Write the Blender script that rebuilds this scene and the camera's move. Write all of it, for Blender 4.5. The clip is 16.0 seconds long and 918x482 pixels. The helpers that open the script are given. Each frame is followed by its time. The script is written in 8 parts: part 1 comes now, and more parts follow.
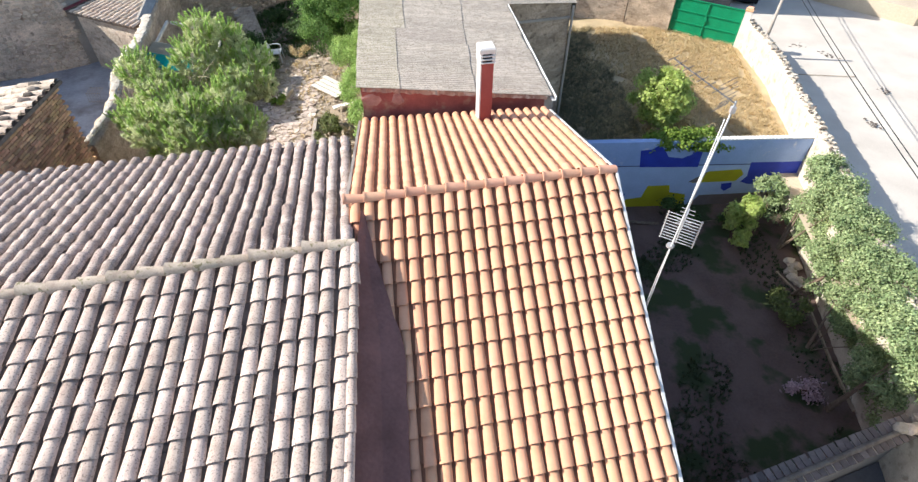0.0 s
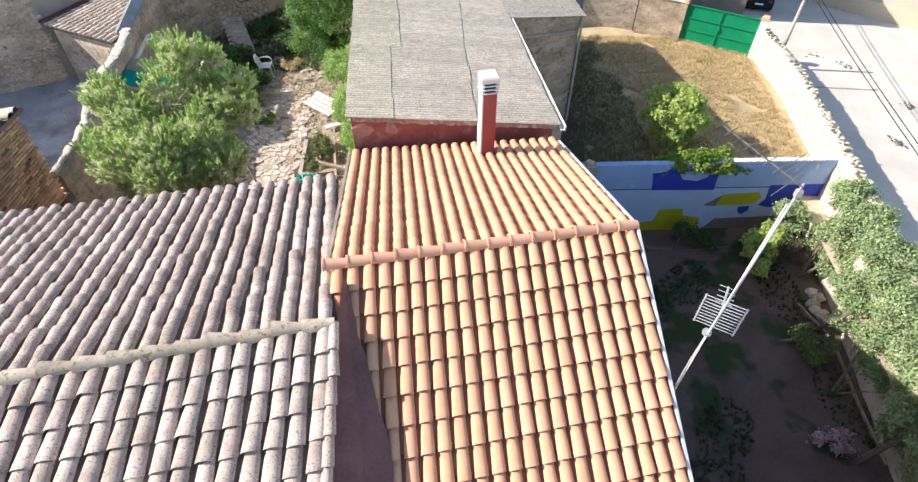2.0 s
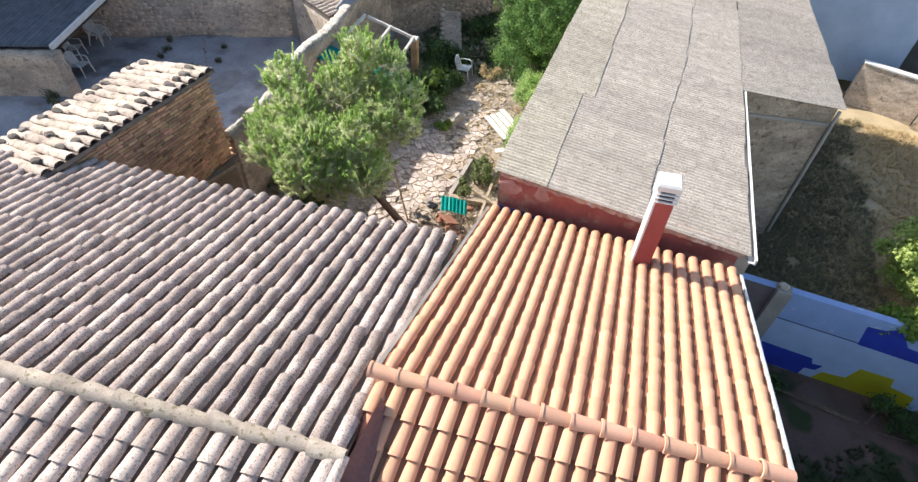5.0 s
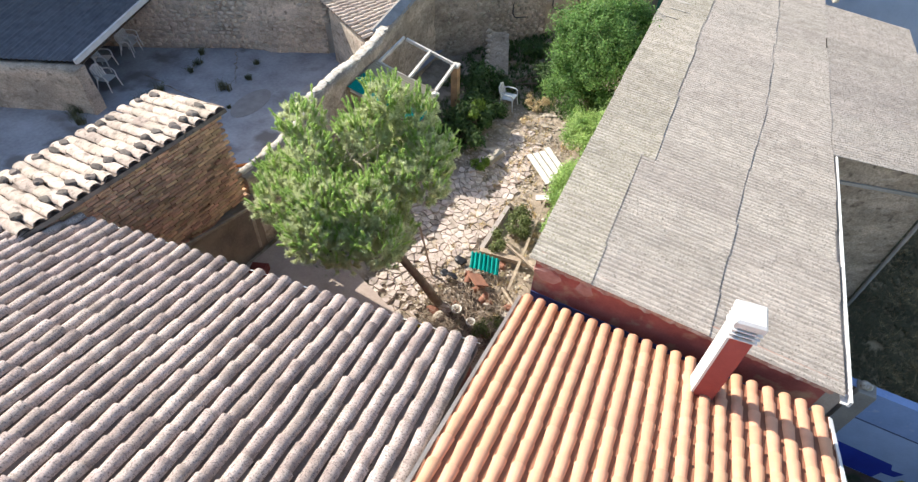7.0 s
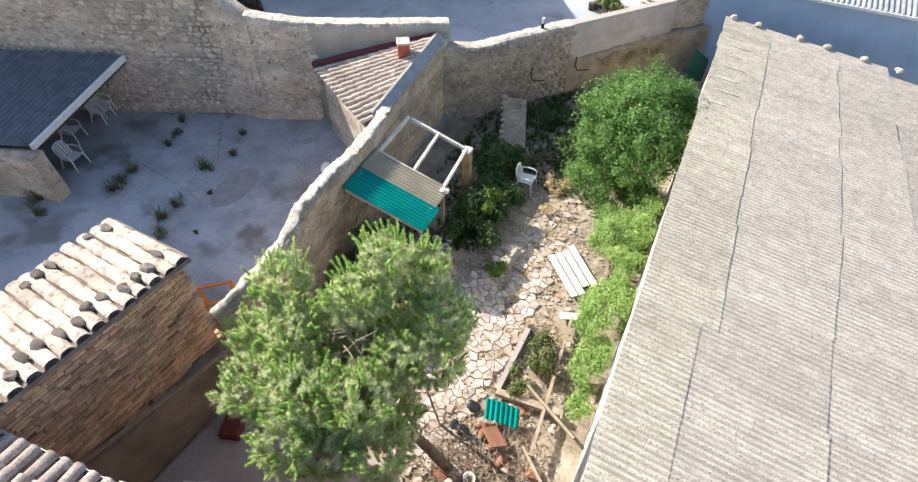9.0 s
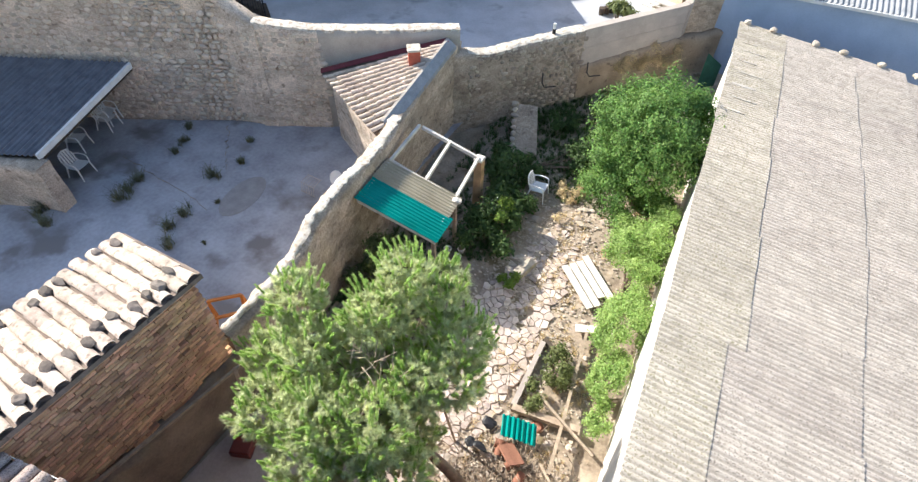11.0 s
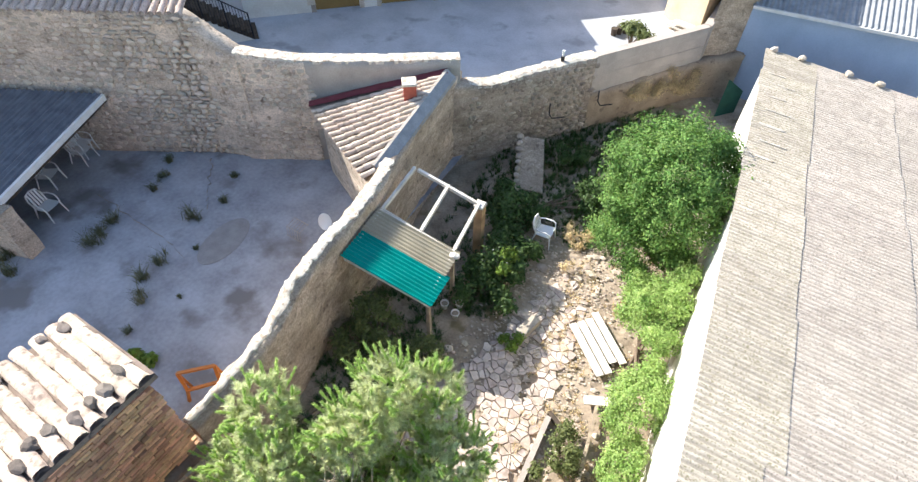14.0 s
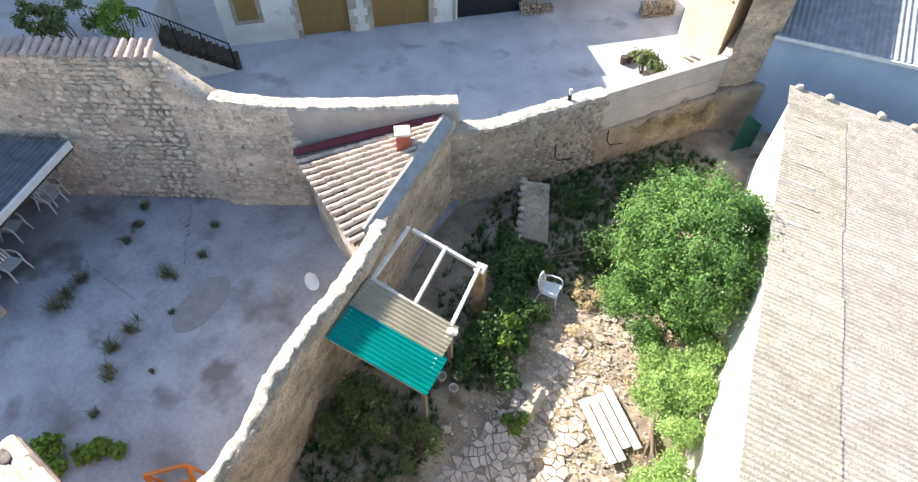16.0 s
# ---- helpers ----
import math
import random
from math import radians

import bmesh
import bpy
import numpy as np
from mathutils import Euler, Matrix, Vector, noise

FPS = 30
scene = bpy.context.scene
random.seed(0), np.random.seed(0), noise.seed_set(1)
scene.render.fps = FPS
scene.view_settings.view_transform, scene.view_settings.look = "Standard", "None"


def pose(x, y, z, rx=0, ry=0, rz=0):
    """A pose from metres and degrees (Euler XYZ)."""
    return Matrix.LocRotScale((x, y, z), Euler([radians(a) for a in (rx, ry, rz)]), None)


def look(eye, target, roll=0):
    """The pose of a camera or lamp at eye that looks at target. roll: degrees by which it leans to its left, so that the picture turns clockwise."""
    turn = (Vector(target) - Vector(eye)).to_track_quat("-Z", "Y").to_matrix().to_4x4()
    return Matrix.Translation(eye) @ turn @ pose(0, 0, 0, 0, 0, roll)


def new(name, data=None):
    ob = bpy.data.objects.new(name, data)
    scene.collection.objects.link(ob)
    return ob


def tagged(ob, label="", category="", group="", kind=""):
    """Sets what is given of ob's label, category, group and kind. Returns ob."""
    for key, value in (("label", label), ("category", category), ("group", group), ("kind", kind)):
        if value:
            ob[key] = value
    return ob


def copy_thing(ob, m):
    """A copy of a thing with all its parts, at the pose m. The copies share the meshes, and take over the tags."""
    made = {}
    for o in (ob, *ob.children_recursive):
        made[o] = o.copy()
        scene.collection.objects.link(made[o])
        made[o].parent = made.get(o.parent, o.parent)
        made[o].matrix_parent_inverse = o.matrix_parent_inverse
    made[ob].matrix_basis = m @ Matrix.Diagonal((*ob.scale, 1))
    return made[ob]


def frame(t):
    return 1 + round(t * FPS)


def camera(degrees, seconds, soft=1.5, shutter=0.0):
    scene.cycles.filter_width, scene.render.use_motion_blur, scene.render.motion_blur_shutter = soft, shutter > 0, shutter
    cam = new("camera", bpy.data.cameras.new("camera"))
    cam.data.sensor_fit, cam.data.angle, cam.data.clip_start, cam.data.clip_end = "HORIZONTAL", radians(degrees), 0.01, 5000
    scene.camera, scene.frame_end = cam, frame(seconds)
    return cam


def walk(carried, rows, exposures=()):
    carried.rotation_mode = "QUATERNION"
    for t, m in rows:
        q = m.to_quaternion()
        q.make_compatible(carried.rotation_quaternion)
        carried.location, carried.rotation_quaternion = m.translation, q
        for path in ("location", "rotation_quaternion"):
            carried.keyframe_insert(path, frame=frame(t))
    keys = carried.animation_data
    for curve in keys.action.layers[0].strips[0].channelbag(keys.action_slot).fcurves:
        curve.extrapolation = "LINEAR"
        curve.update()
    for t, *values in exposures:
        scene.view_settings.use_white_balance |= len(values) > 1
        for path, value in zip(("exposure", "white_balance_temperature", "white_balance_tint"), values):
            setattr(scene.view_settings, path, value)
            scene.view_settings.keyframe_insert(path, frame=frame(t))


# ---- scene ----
cam = camera(79.2, 16.0, 1.35)
PATH = [
    (0, (-0.159, 0.101, 11.923), (-0.147, 1.51, 10.503), 0.3),
    (0.5, (-0.211, 0.211, 11.95), (-0.201, 1.618, 10.528), 0.3),
    (1, (-0.23, 0.532, 11.905), (-0.222, 1.938, 10.482), 0.3),
    (1.5, (-0.195, 1.006, 11.856), (-0.187, 2.41, 10.431), 0.3),
    (2, (-0.094, 1.876, 11.767), (-0.088, 3.279, 10.342), 0.3),
    (2.5, (0.046, 2.81, 11.651), (0.053, 4.213, 10.225), 0.5),
    (3, (0.248, 3.889, 11.597), (0.257, 5.292, 10.172), 0.7),
    (3.5, (0.405, 4.51, 11.649), (0.406, 5.913, 10.224), 0.8),
    (4, (0.457, 4.694, 11.702), (0.291, 6.086, 10.275), 1.3),
    (4.5, (0.422, 4.646, 11.752), (0.027, 5.984, 10.318), 2.1),
    (4.7, (0.403, 4.616, 11.765), (-0.094, 5.913, 10.326), 2.4),
    (6.8, (-0.454, 6.801, 11.729), (-1.136, 7.977, 10.263), 1.5),
    (7, (-0.594, 7.088, 11.733), (-1.28, 8.263, 10.268), 1.4),
    (7.5, (-1.162, 8.045, 11.88), (-1.847, 9.213, 10.409), 1.5),
    (8, (-1.786, 9.004, 12.026), (-2.472, 10.167, 10.551), 1.5),
    (8.5, (-2.434, 9.944, 12.262), (-3.12, 11.097, 10.779), 1.5),
    (9, (-2.997, 10.533, 12.385), (-3.683, 11.687, 10.902), 1.5),
    (9.2, (-3.128, 10.662, 12.389), (-3.819, 11.816, 10.909), 1.3),
    (11.5, (-3.523, 10.714, 12.347), (-4.213, 11.866, 10.864), 1.3),
    (12, (-3.615, 10.897, 12.276), (-4.306, 12.046, 10.792), 1.3),
    (12.5, (-3.74, 11.219, 12.246), (-4.434, 12.364, 10.76), 1.2),
    (13, (-3.902, 11.643, 12.295), (-4.597, 12.781, 10.805), 1.1),
    (13.5, (-4.144, 12.139, 12.361), (-4.841, 13.272, 10.867), 1.0),
    (14, (-4.451, 12.626, 12.446), (-5.148, 13.752, 10.947), 1.0),
    (14.5, (-4.771, 13.172, 12.547), (-5.467, 14.289, 11.041), 0.9),
    (15, (-5.12, 13.728, 12.59), (-5.813, 14.841, 11.079), 0.9),
    (15.5, (-5.47, 14.271, 12.662), (-6.158, 15.376, 11.143), 0.9),
    (16, (-5.668, 14.585, 12.729), (-6.348, 15.688, 11.205), 0.9),
]
walk(cam, [(t, look(eye, target, roll)) for t, eye, target, roll in PATH], [(0, 0.72), (7, 0.74), (9, 0.88), (12.5, 1.05), (16, 1.24)])
# ---------------------------------------------------------------- world, sun
SUN_EL, SUN_FROM = 35.3, (-1.0, 0.04)
world = bpy.data.worlds.new("sky")
scene.world = world
world.use_nodes = True
wn = world.node_tree.nodes
sky = wn.new("ShaderNodeTexSky")
sky.sky_type = "NISHITA"
sky.sun_disc = False
sky.sun_elevation = radians(SUN_EL)
sky.sun_rotation = math.atan2(SUN_FROM[0], SUN_FROM[1])
sky.air_density, sky.dust_density, sky.ozone_density = 1.0, 1.0, 1.0
wn["Background"].inputs["Strength"].default_value = 0.14
world.node_tree.links.new(sky.outputs["Color"], wn["Background"].inputs["Color"])

sun = new("sun", bpy.data.lights.new("sun", "SUN"))
sun.data.energy, sun.data.angle, sun.data.color = 5.0, radians(0.5), (1.0, 0.955, 0.89)
_l = math.hypot(*SUN_FROM)
_s = Vector((SUN_FROM[0] / _l, SUN_FROM[1] / _l, math.tan(radians(SUN_EL))))
sun.matrix_world = look(_s * 60, (0, 0, 0))


# ---------------------------------------------------------------- materials
def mat(name, base, dark, scale=3.0, fine=40.0, rough=0.85, bump=0.25, spread=0.0, spots=None, spot_scale=9.0, spot_cut=0.62,
        metal=0.0, leaf=0.0, bump_dist=0.02, hue=0.045, soft=0.09):
    """Two-scale noise colour between base and dark, random shift per piece, optional stain colour, and relief."""
    m = bpy.data.materials.new(name)
    m.use_nodes = True
    nt = m.node_tree
    n, l = nt.nodes, nt.links
    bsdf = n["Principled BSDF"]
    tc = n.new("ShaderNodeTexCoord")
    geo = n.new("ShaderNodeNewGeometry")
    info = n.new("ShaderNodeObjectInfo")
    big = n.new("ShaderNodeTexNoise")
    big.inputs["Scale"].default_value, big.inputs["Detail"].default_value = scale, 5
    small = n.new("ShaderNodeTexNoise")
    small.inputs["Scale"].default_value, small.inputs["Detail"].default_value = fine, 3
    pos = n.new("ShaderNodeVectorMath")
    pos.operation = "ADD"
    l.new(geo.outputs["Position"], pos.inputs[0])
    shift = n.new("ShaderNodeVectorMath")
    shift.operation = "SCALE"
    shift.inputs[0].default_value = (7.0, 3.0, 5.0)
    l.new(info.outputs["Random"], shift.inputs["Scale"])
    l.new(shift.outputs[0], pos.inputs[1])
    for t in (big, small):
        l.new(pos.outputs[0], t.inputs["Vector"])
    mixf = n.new("ShaderNodeMath")
    mixf.operation = "MULTIPLY_ADD"
    l.new(small.outputs["Fac"], mixf.inputs[0])
    mixf.inputs[1].default_value = 0.45
    l.new(big.outputs["Fac"], mixf.inputs[2])
    ramp = n.new("ShaderNodeValToRGB")
    ramp.color_ramp.elements[0].position, ramp.color_ramp.elements[1].position = 0.48, 0.95
    ramp.color_ramp.elements[0].color, ramp.color_ramp.elements[1].color = (*dark, 1), (*base, 1)
    l.new(mixf.outputs[0], ramp.inputs[0])
    colour = ramp.outputs["Color"]
    if spots:
        st = n.new("ShaderNodeTexNoise")
        st.inputs["Scale"].default_value, st.inputs["Detail"].default_value = spot_scale, 6
        l.new(pos.outputs[0], st.inputs["Vector"])
        cut = n.new("ShaderNodeMapRange")
        cut.inputs["From Min"].default_value, cut.inputs["From Max"].default_value = spot_cut, spot_cut + soft
        l.new(st.outputs["Fac"], cut.inputs["Value"])
        mx = n.new("ShaderNodeMixRGB")
        mx.inputs[2].default_value = (*spots, 1)
        l.new(cut.outputs[0], mx.inputs[0])
        l.new(colour, mx.inputs[1])
        colour = mx.outputs[0]
    if spread:
        add = n.new("ShaderNodeMath")
        l.new(info.outputs["Random"], add.inputs[0])
        l.new(geo.outputs["Random Per Island"], add.inputs[1])
        fr = n.new("ShaderNodeMath")
        fr.operation = "FRACT"
        l.new(add.outputs[0], fr.inputs[0])
        val = n.new("ShaderNodeMapRange")
        val.inputs["To Min"].default_value, val.inputs["To Max"].default_value = 1 - spread, 1 + spread
        l.new(fr.outputs[0], val.inputs["Value"])
        m2 = n.new("ShaderNodeMath")
        m2.operation = "MULTIPLY"
        m2.inputs[1].default_value = 7.31
        l.new(fr.outputs[0], m2.inputs[0])
        f2 = n.new("ShaderNodeMath")
        f2.operation = "FRACT"
        l.new(m2.outputs[0], f2.inputs[0])
        tint = n.new("ShaderNodeMapRange")
        tint.inputs["To Min"].default_value, tint.inputs["To Max"].default_value = 0.5 - spread * hue, 0.5 + spread * hue
        l.new(f2.outputs[0], tint.inputs["Value"])
        hsv = n.new("ShaderNodeHueSaturation")
        l.new(val.outputs[0], hsv.inputs["Value"])
        l.new(tint.outputs[0], hsv.inputs["Hue"])
        l.new(colour, hsv.inputs["Color"])
        colour = hsv.outputs[0]
    l.new(colour, bsdf.inputs["Base Color"])
    bsdf.inputs["Roughness"].default_value = rough
    bsdf.inputs["Metallic"].default_value = metal
    bsdf.inputs["Specular IOR Level"].default_value = 0.3
    if bump:
        b = n.new("ShaderNodeBump")
        b.inputs["Strength"].default_value, b.inputs["Distance"].default_value = bump, bump_dist
        l.new(mixf.outputs[0], b.inputs["Height"])
        l.new(b.outputs[0], bsdf.inputs["Normal"])
    if leaf:
        tr = n.new("ShaderNodeBsdfTranslucent")
        l.new(colour, tr.inputs["Color"])
        ms = n.new("ShaderNodeMixShader")
        ms.inputs[0].default_value = leaf
        l.new(bsdf.outputs[0], ms.inputs[1])
        l.new(tr.outputs[0], ms.inputs[2])
        l.new(ms.outputs[0], n["Material Output"].inputs["Surface"])
    return m


def stone_mat(name, cols, mortar, scale=4.0, squash=1.7, joint=0.05, bump=0.6):
    """Rubble masonry: cells of uneven stones with recessed mortar, colour per stone, and dirt over all."""
    m = bpy.data.materials.new(name)
    m.use_nodes = True
    nt = m.node_tree
    n, l = nt.nodes, nt.links
    bsdf = n["Principled BSDF"]
    geo = n.new("ShaderNodeNewGeometry")
    mp = n.new("ShaderNodeMapping")
    mp.inputs["Scale"].default_value = (1, 1, squash)
    l.new(geo.outputs["Position"], mp.inputs["Vector"])
    wob = n.new("ShaderNodeTexNoise")
    wob.inputs["Scale"].default_value, wob.inputs["Detail"].default_value = 2.5, 6
    l.new(geo.outputs["Position"], wob.inputs["Vector"])
    sc = n.new("ShaderNodeVectorMath")
    sc.operation = "SCALE"
    sc.inputs["Scale"].default_value = 0.42
    l.new(wob.outputs["Color"], sc.inputs[0])
    ad = n.new("ShaderNodeVectorMath")
    l.new(mp.outputs[0], ad.inputs[0])
    l.new(sc.outputs[0], ad.inputs[1])
    cell, edge = n.new("ShaderNodeTexVoronoi"), n.new("ShaderNodeTexVoronoi")
    edge.feature = "DISTANCE_TO_EDGE"
    for v in (cell, edge):
        v.inputs["Scale"].default_value = scale
        l.new(ad.outputs[0], v.inputs["Vector"])
    sep = n.new("ShaderNodeSeparateColor")
    l.new(cell.outputs["Color"], sep.inputs[0])
    ramp = n.new("ShaderNodeValToRGB")
    els = ramp.color_ramp.elements
    els[0].color, els[1].color = (*cols[0], 1), (*cols[-1], 1)
    for k, c in enumerate(cols[1:-1]):
        els.new((k + 1) / (len(cols) - 1)).color = (*c, 1)
    l.new(sep.outputs[0], ramp.inputs[0])
    gr = n.new("ShaderNodeTexNoise")
    gr.inputs["Scale"].default_value, gr.inputs["Detail"].default_value = 22, 5
    l.new(geo.outputs["Position"], gr.inputs["Vector"])
    big = n.new("ShaderNodeTexNoise")
    big.inputs["Scale"].default_value, big.inputs["Detail"].default_value = 0.7, 5
    l.new(geo.outputs["Position"], big.inputs["Vector"])
    jr = n.new("ShaderNodeMapRange")
    jr.inputs["From Max"].default_value = joint
    l.new(edge.outputs["Distance"], jr.inputs["Value"])
    # plaster remains cover part of the joints and stones
    pl = n.new("ShaderNodeMapRange")
    pl.inputs["From Min"].default_value, pl.inputs["From Max"].default_value = 0.5, 0.62
    l.new(big.outputs["Fac"], pl.inputs["Value"])
    inv = n.new("ShaderNodeMath")
    inv.operation = "MULTIPLY_ADD"
    l.new(pl.outputs[0], inv.inputs[0])
    inv.inputs[1].default_value, inv.inputs[2].default_value = -0.75, 1.0
    both = n.new("ShaderNodeMath")
    both.operation = "MULTIPLY"
    l.new(jr.outputs[0], both.inputs[0])
    l.new(inv.outputs[0], both.inputs[1])
    mx = n.new("ShaderNodeMixRGB")
    mx.inputs[1].default_value = (*mortar, 1)
    l.new(both.outputs[0], mx.inputs[0])
    l.new(ramp.outputs[0], mx.inputs[2])
    val = n.new("ShaderNodeMapRange")
    val.inputs["From Min"].default_value, val.inputs["From Max"].default_value = 0.3, 0.7
    val.inputs["To Min"].default_value, val.inputs["To Max"].default_value = 0.7, 1.2
    l.new(gr.outputs["Fac"], val.inputs["Value"])
    hsv = n.new("ShaderNodeHueSaturation")
    pit = n.new("ShaderNodeTexNoise")
    pit.inputs["Scale"].default_value, pit.inputs["Detail"].default_value = 5.5, 4
    l.new(geo.outputs["Position"], pit.inputs["Vector"])
    pr = n.new("ShaderNodeMapRange")
    pr.inputs["From Min"].default_value, pr.inputs["From Max"].default_value = 0.60, 0.70
    pr.inputs["To Min"].default_value, pr.inputs["To Max"].default_value = 0.0, 0.75
    l.new(pit.outputs["Fac"], pr.inputs["Value"])
    pm = n.new("ShaderNodeMixRGB")
    pm.inputs[2].default_value = (0.16, 0.12, 0.09, 1)
    l.new(pr.outputs[0], pm.inputs[0])
    l.new(mx.outputs[0], pm.inputs[1])
    pat = n.new("ShaderNodeTexNoise")
    pat.inputs["Scale"].default_value, pat.inputs["Detail"].default_value = 0.9, 6
    l.new(ad.outputs[0], pat.inputs["Vector"])
    pv_ = n.new("ShaderNodeMapRange")
    pv_.inputs["From Min"].default_value, pv_.inputs["From Max"].default_value = 0.35, 0.65
    pv_.inputs["To Min"].default_value, pv_.inputs["To Max"].default_value = 0.8, 1.32
    l.new(pat.outputs["Fac"], pv_.inputs["Value"])
    mul = n.new("ShaderNodeMath")
    mul.operation = "MULTIPLY"
    l.new(val.outputs[0], mul.inputs[0])
    l.new(pv_.outputs[0], mul.inputs[1])
    l.new(pm.outputs[0], hsv.inputs["Color"])
    l.new(mul.outputs[0], hsv.inputs["Value"])
    l.new(hsv.outputs[0], bsdf.inputs["Base Color"])
    bsdf.inputs["Roughness"].default_value = 0.95
    bsdf.inputs["Specular IOR Level"].default_value = 0.15
    hg = n.new("ShaderNodeMath")
    hg.operation = "MULTIPLY_ADD"
    l.new(gr.outputs["Fac"], hg.inputs[0])
    hg.inputs[1].default_value = 0.5
    l.new(both.outputs[0], hg.inputs[2])
    b = n.new("ShaderNodeBump")
    b.inputs["Strength"].default_value, b.inputs["Distance"].default_value = bump, 0.04
    l.new(hg.outputs[0], b.inputs["Height"])
    l.new(b.outputs[0], bsdf.inputs["Normal"])
    return m


ORANGE = mat("new_clay_tile", (0.71, 0.385, 0.235), (0.60, 0.31, 0.185), 4, 70, 0.8, 0.3, spread=0.10)
# Pans darker than their tiles: the grooves' shade is put into the colour.
ORANGE_PAN = mat("shaded_new_clay_pan", (0.36, 0.17, 0.10), (0.26, 0.12, 0.07), 2, 50, 0.85, 0.15)
ORANGE_RIDGE = mat("new_clay_ridge", (0.70, 0.40, 0.265), (0.58, 0.31, 0.20), 2, 50, 0.75, 0.15, spread=0.12)
OLD = mat("old_clay_tile", (0.66, 0.535, 0.455), (0.40, 0.305, 0.255), 3.4, 65, 0.96, 1.2, spread=0.2, spots=(0.25, 0.20, 0.175), spot_scale=38, spot_cut=0.535, hue=0.025, soft=0.14)
# Far-slope tile: more lichen, over a base darker than OLD.
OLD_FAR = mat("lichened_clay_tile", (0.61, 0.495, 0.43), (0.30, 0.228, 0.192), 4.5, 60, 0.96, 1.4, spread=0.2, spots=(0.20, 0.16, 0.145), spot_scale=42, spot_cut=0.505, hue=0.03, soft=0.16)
# The old pans' base colour carries the shade of the grooves too.
OLD_PAN = mat("shaded_old_clay_pan", (0.27, 0.21, 0.17), (0.14, 0.105, 0.085), 4, 40, 0.95, 0.3, spots=(0.08, 0.07, 0.06))
OLD_RIDGE = mat("old_ridge_tile", (0.60, 0.50, 0.39), (0.36, 0.28, 0.22), 7, 45, 0.92, 0.5, spread=0.16, spots=(0.26, 0.22, 0.13), spot_scale=14, spot_cut=0.56)
SHED_TILE = mat("bleached_clay_tile", (0.67, 0.56, 0.455), (0.40, 0.31, 0.245), 5, 50, 0.92, 0.5, spread=0.2, spots=(0.26, 0.205, 0.16), spot_scale=8, spot_cut=0.55, soft=0.14)
FIBRO = mat("weathered_fibre_cement", (0.62, 0.545, 0.46), (0.43, 0.37, 0.305), 4, 60, 0.95, 0.9, spread=0.085, spots=(0.22, 0.19, 0.155), spot_scale=38, spot_cut=0.55, soft=0.06)
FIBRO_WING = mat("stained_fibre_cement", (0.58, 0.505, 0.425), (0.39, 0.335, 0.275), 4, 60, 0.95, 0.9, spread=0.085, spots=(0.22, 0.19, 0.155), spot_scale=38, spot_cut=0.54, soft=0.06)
FIBRO_EDGE = mat("lichened_fibre_cement", (0.62, 0.55, 0.45), (0.43, 0.375, 0.29), 4, 60, 0.95, 0.9, spread=0.085, spots=(0.28, 0.25, 0.16), spot_scale=30, spot_cut=0.53, soft=0.08)


def corrugated(m, along, period, offset, dirt, amount):
    """Grime lies in the troughs of corrugated sheets: a dirt tint that follows the waves, broken up by noise."""
    n, l = m.node_tree.nodes, m.node_tree.links
    bsdf = n["Principled BSDF"]
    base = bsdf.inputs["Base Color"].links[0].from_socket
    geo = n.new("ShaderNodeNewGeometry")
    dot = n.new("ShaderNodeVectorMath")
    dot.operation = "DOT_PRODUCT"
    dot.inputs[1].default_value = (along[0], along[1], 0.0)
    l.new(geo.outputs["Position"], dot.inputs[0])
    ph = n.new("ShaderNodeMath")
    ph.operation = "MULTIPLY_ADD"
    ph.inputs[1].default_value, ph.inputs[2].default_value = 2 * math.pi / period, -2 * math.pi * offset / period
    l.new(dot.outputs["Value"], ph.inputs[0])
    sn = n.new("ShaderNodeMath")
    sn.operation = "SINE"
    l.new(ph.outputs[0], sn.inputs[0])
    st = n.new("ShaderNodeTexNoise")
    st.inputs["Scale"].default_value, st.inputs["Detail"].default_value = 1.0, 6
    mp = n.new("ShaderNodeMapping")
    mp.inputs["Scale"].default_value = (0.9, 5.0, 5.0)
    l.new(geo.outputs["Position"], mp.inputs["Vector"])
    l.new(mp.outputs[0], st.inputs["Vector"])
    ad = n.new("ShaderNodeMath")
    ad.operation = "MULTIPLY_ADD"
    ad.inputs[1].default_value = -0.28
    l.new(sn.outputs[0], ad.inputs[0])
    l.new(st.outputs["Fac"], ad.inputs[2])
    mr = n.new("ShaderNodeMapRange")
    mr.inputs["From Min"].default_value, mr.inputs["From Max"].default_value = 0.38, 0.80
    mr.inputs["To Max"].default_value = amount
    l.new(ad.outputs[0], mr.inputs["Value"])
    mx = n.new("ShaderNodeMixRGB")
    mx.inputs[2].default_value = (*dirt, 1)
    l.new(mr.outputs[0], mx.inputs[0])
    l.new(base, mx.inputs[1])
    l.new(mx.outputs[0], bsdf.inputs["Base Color"])


